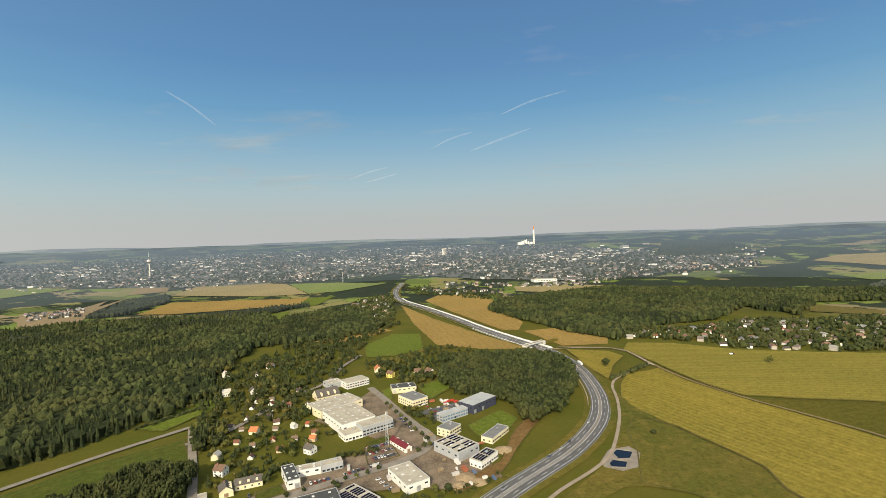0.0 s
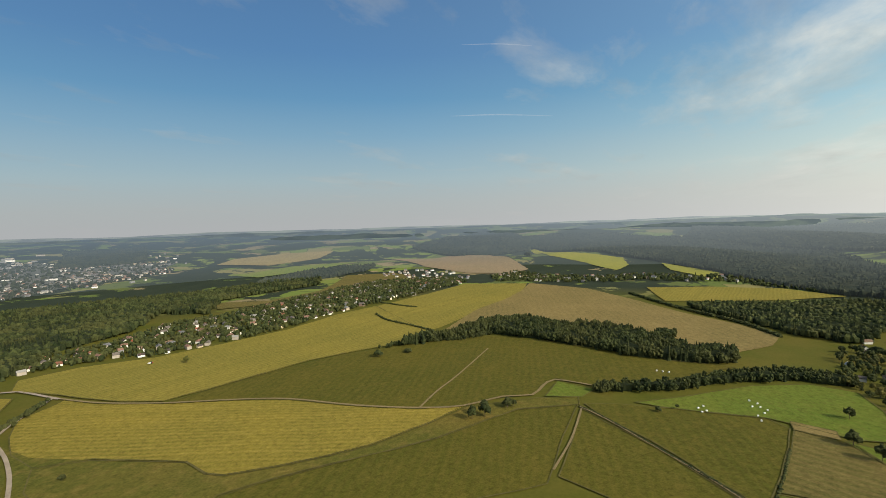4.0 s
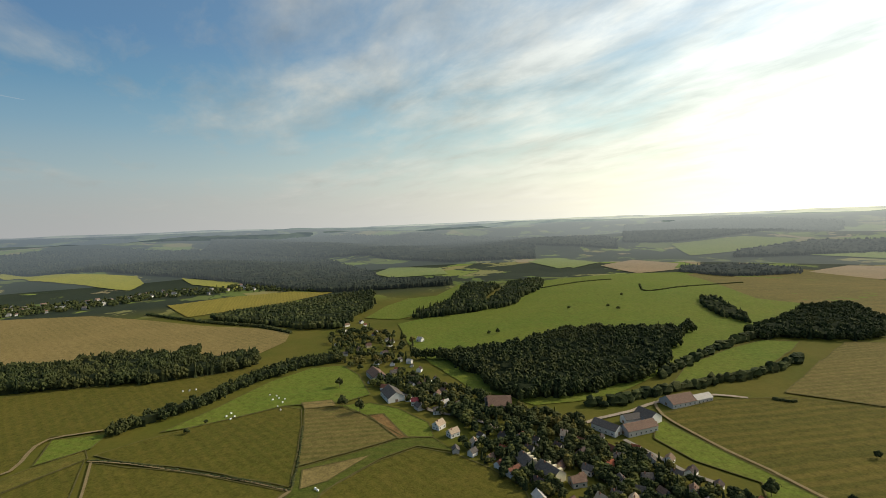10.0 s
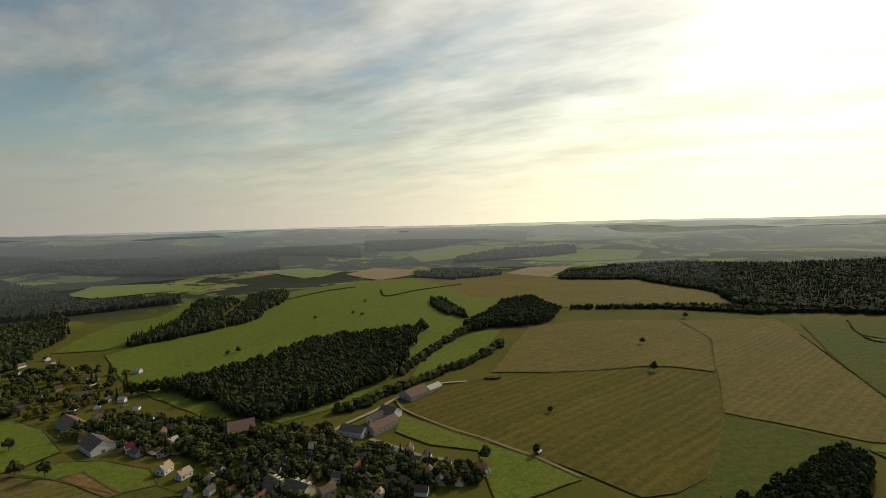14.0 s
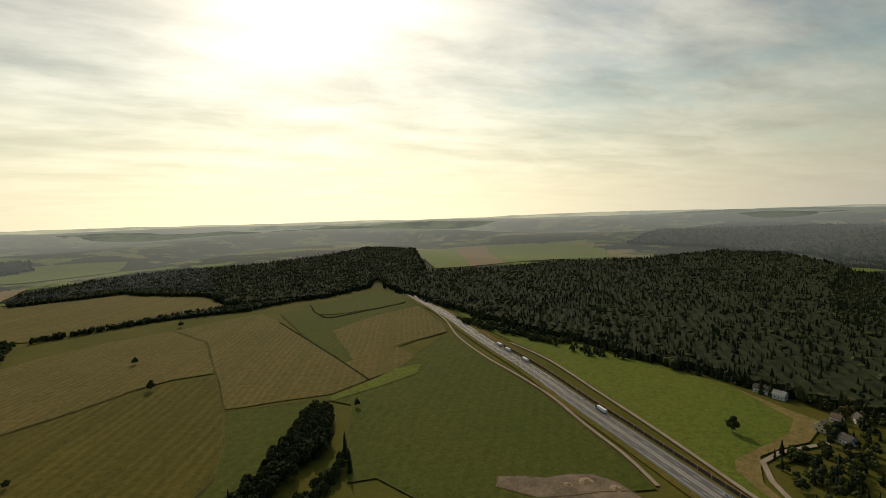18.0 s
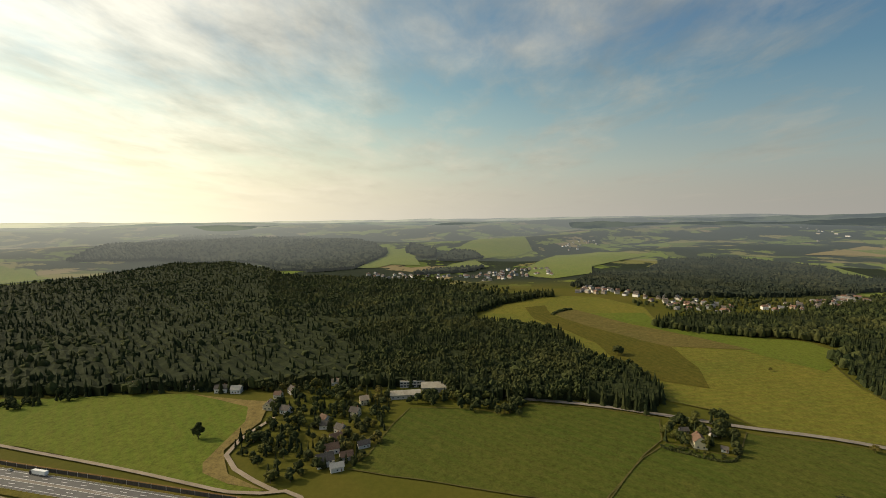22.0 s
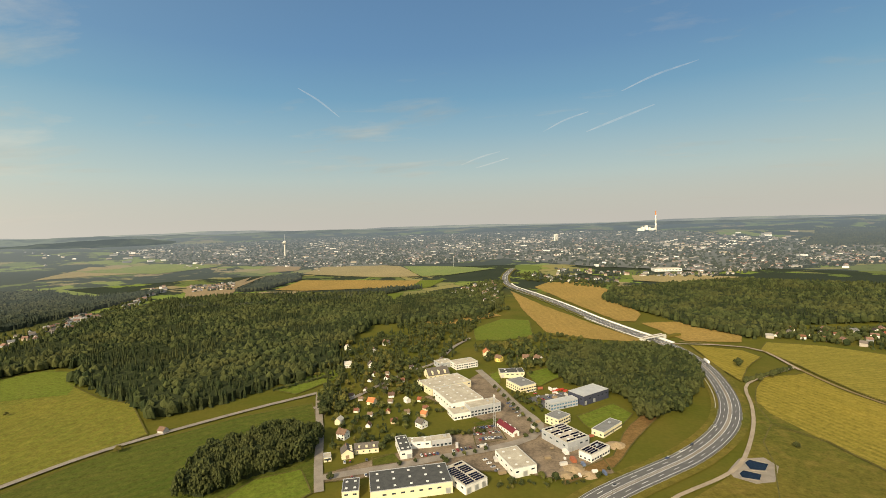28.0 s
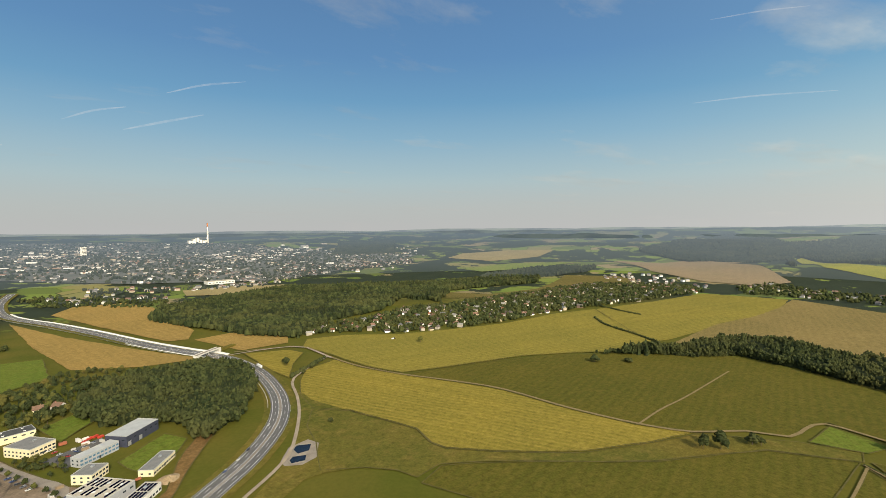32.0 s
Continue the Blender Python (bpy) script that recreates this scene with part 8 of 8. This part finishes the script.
cluster(-1112.9, 2145.7, 26, "low")
cluster(-893.7, 2570, 30, "low")
cluster(-527.1, 2919.8, 34, "slab")
cluster(-296.1, 2631.9, 34, "low")
cluster(-158.7, 3115.9, 40, "slab")
cluster(31.1, 3346.1, 30, "slab")
cluster(239, 3212.7, 40, "low")
cluster(189.1, 2552, 40, "low")
cluster(350.3, 2731.5, 34, "low")
cluster(612.6, 2846.1, 34, "slab")
cluster(717.3, 2550.3, 30, "slab")
cluster(974.7, 2884.9, 26, "slab")
cluster(1162.6, 2935, 22, "slab")
cluster(76.9, 2502.6, 20, "slab")
cluster(787.8, 2113.9, 34, "low")
cluster(438.8, 2146.3, 30, "low")
cluster(532.6, 1890.6, 34, "low")
cluster(1106, 2108.1, 36, "low")
cluster(1567.9, 2342.4, 26, "low")
cluster(-1708.9, 1939.8, 18, "low")
cluster(-668.1, 2328.3, 30, "low")
cluster(-2680.1, 1958.9, 10, "low")
far_houses([(16.6, 1844.3), (301, 1749.6), (484.1, 1716.8), (754.9, 2024.1), (1478.4, 2140.7), (1366, 1977.1), (718.7, 1809.1), (480.2, 1635.9), (14.5, 1690.7)], 150, "suburb")
far_houses([(-1203.5, 1333.3), (-1110.8, 1452.7), (-998.1, 1295), (-1096.6, 1239.3)], 34, "hamlet")
far_houses([(-1068.8, 968.1), (-1288, 1280.9), (-1198, 1200.7), (-1023.1, 939.3)], 22, "hamlet")
far_houses([(-1004.7, 736.2), (-1100.9, 895.9), (-1035.3, 851.2), (-951, 712.3)], 14, "hamlet")
far_houses([(-76.8, 1710.2), (209.6, 1582.3), (189.5, 1460.8), (-54.9, 1576.7)], 24, "hamlet")
tv_tower(-1456.9, 2345.9)
smoke_stack(730.6, 3614.6)
power_plant(663.7, 3635.4)
long_hall(399.3, 1807.9)
hotel_tower(29.1, 3139.9)
lattice_mast(-408.1, 1939.8, 45)
lattice_mast(-55, 427.1, 32)
lattice_mast(-984.2, -2242.2, 50)

# ---- yards ----
car_row(-72.2, 421.1, -55, 429.2, 10)
car_row(-71.2, 409, -49.9, 418.1, 11)
car_row(-67.2, 399, -46.9, 407.1, 10)
car_row(-83.5, 374.8, -58.1, 390, 9)
car_row(-106.5, 481.2, -116.6, 499.3, 3)
car_row(-17.3, 512.6, -27.5, 534.7, 4)
car_row(-33.6, 456.3, -47.8, 487.4, 5)
car_row(10, 412.2, -4.2, 414.2, 5)
car_row(-95.7, 368.7, -107.9, 362.6, 5)
car_row(-150.5, 348.3, -166.7, 341.2, 5)
car_row(-150.8, 547.4, -123.5, 561.5, 6)
car_row(6, 522.7, -17.4, 498.5, 5)
car_row(-150.6, 320.2, -137.4, 328.3, 4)
car_row(-44, 349.9, -55.1, 364.9, 4)
car_row(-11.3, 426.2, -2.2, 419.2, 3)
bale(526.4, -29.7)
bale(533.5, -34.8)
bale(521.4, -36.8)
bale(516.4, -32.7)
bale(550.5, -79.2)
bale(561.5, -85.3)
bale(551.5, -86.3)
bale(535.4, -87.3)
bale(544.4, -91.4)
bale(525.4, -80.3)
bale(568.6, -79.2)
bale(337.5, -74.3)
bale(334.5, -75.4)
bale(513.3, -81.3)
bale(645, 9.6)
bale(644, 2.6)
bale(643, -4.5)
heap(50.6, 410.2, 9, 3.2)
heap(14, 364, 10, 2.6)
heap(24.2, 358, 7, 2)
heap(7.9, 354, 8, 2.2)
heap(-120.6, 517.3, 6, 2)
heap(-230.9, -241.4, 7, 2.4)
heap(-242.1, -224.8, 6, 2)
heap(-217.3, -244.8, 5, 1.6)
basin([(142.6, 395), (147.4, 401), (159, 396), (152.3, 385), (142.9, 385)])
basin([(132.9, 378), (137.4, 383), (147.6, 379), (143, 370), (132.5, 372)])
tractor(435.8, 696.1, 20)
tractor(126.3, -359, 70)
red_container(-0.1, 530.7)
red_container(3.9, 536.8)
red_container(8, 538.8)
red_container(12, 534.8)
yard_clutter(14, 374.1, 14, 12)
yard_clutter(-84.5, 388.9, 10, 8)
yard_clutter(-3.2, 520.7, 10, 8)
yard_clutter(-144.7, 564.5, 12, 8)
yard_clutter(33.3, 397.2, 10, 6)
yard_clutter(-29.6, 428.2, 8, 5)
yard_clutter(-119, 366.6, 10, 6)
yard_clutter(-56.2, 343.8, 10, 6)

# ---- far hills behind everything, and vapour trails ----


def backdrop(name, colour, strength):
    """Glowing far hills: haze painted as mottled emission, paler towards the sun."""
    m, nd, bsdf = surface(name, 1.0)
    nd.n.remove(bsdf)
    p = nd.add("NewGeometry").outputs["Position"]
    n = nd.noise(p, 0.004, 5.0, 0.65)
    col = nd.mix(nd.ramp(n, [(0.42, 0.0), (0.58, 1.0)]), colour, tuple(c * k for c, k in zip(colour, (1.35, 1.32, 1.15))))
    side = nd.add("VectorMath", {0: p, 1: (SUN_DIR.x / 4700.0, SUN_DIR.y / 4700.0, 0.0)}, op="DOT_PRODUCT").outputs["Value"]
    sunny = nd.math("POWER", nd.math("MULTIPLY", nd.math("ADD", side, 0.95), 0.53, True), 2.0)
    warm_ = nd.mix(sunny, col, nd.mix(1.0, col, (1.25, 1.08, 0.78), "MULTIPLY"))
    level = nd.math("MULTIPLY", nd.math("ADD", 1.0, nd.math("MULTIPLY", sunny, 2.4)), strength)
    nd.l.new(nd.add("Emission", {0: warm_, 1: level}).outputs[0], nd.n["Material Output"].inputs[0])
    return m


def far_hills(r, top, amp, seed, material, label, open_north=0.0):
    """A ring of low hills far off: a slope up to an uneven crest. top, amp: degrees over the level eye; open_north keeps the city free."""
    v, f = [], []
    seg = 720
    for k in range(seg):
        a = 2 * math.pi * k / seg
        h = noise.fractal((3.4 * math.cos(a) + seed, 3.4 * math.sin(a), seed), 0.7, 2.1, 5)
        el = top + amp * h
        turn_ = abs((a - math.pi / 2 + math.pi) % (2 * math.pi) - math.pi)
        if turn_ < open_north:
            el -= min(1.0, (open_north - turn_) / 0.25) * 2.0
        crest = 190.0 + r * math.tan(radians(el))
        foot = r - 260.0
        v += [(foot * math.cos(a), foot * math.sin(a), terrain(foot * math.cos(a), foot * math.sin(a)) - 6.0), (r * math.cos(a), r * math.sin(a), crest), ((r + 60) * math.cos(a), (r + 60) * math.sin(a), crest - 40.0)]
    for k in range(seg):
        k2 = (k + 1) % seg
        for j in (0, 1):
            f.append((3 * k + j, 3 * k2 + j, 3 * k2 + j + 1, 3 * k + j + 1))
    tagged(piece("far_hills", v, f, material, smooth=True), label, "backdrop", kind="structure")


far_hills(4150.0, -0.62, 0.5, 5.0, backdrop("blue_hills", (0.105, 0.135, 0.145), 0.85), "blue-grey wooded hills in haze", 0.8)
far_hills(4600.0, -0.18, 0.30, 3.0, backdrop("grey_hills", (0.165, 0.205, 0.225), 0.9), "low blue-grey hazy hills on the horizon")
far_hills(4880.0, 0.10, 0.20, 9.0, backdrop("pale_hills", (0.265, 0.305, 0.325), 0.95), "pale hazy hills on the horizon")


def vapour():
    m, nd, bsdf = surface("vapour", 1.0)
    nd.n.remove(bsdf)
    n = nd.noise(nd.add("NewGeometry").outputs["Position"], 0.012, 4.0, 0.6)
    fac = nd.math("MULTIPLY", nd.ramp(n, [(0.3, 0.15), (0.7, 0.7)]), 0.42)
    mix = nd.add("MixShader", {0: fac, 1: nd.add("BsdfTransparent").outputs[0], 2: nd.add("Emission", {0: (1.0, 0.98, 0.95, 1.0), 1: 0.85}).outputs[0]})
    nd.l.new(mix.outputs[0], nd.n["Material Output"].inputs[0])
    return m


VAPOUR = vapour()


def vapour_trail(points, wide):
    """A thin high streak through a few directions (degrees: azimuth, height)."""
    v, f = [], []
    ring = spline([(a, e) for a, e in points], 0.6)
    for i, p in enumerate(ring):
        q = ring[min(i + 1, len(ring) - 1)] - ring[max(0, i - 1)]
        q = Vector((-q.y, q.x)).normalized() * wide * (0.25 + 0.75 * math.sin(math.pi * (i + 0.5) / len(ring)))
        for s in (-1, 1):
            az, el = radians(p.x + s * q.x), radians(p.y + s * q.y)
            v.append((-4700 * math.sin(az) * math.cos(el), 4700 * math.cos(az) * math.cos(el), 190 + 4700 * math.sin(el)))
        if i:
            f.append((2 * i - 2, 2 * i - 1, 2 * i + 1, 2 * i))
    tagged(piece("vapour_trail", v, f, VAPOUR), "thin white vapour trail high in the sky", "backdrop", "vapour trails", "structure")


vapour_trail([(29.6, 16.1), (27.4, 14.9), (25.0, 13.1)], 0.1)
vapour_trail([(-8.0, 14.4), (-11.5, 15.6), (-15.7, 16.4)], 0.1)
vapour_trail([(0.7, 10.8), (-1.7, 11.9), (-4.4, 12.6)], 0.09)
vapour_trail([(-4.1, 10.4), (-7.6, 11.5), (-11.4, 12.6)], 0.12)
vapour_trail([(10.6, 7.4), (8.1, 8.3), (5.9, 8.8)], 0.09)
vapour_trail([(8.8, 7.0), (6.8, 7.5), (4.9, 8.0)], 0.08)
vapour_trail([(-66.1, 13.1), (-71.9, 13.0), (-78.2, 12.4)], 0.08)
vapour_trail([(-67.7, 20.8), (-72.2, 20.6), (-76.0, 20.1)], 0.06)
# the patterns of the copied things are no longer needed
for root in [*TREES["round"], *TREES["light"], *TREES["spruce"], *LITE["round"], *LITE["light"], *PROTO, CAR, TRUCK, BALE, CONTAINER]:
    for ob in [*root.children_recursive, root]:
        bpy.data.objects.remove(ob)
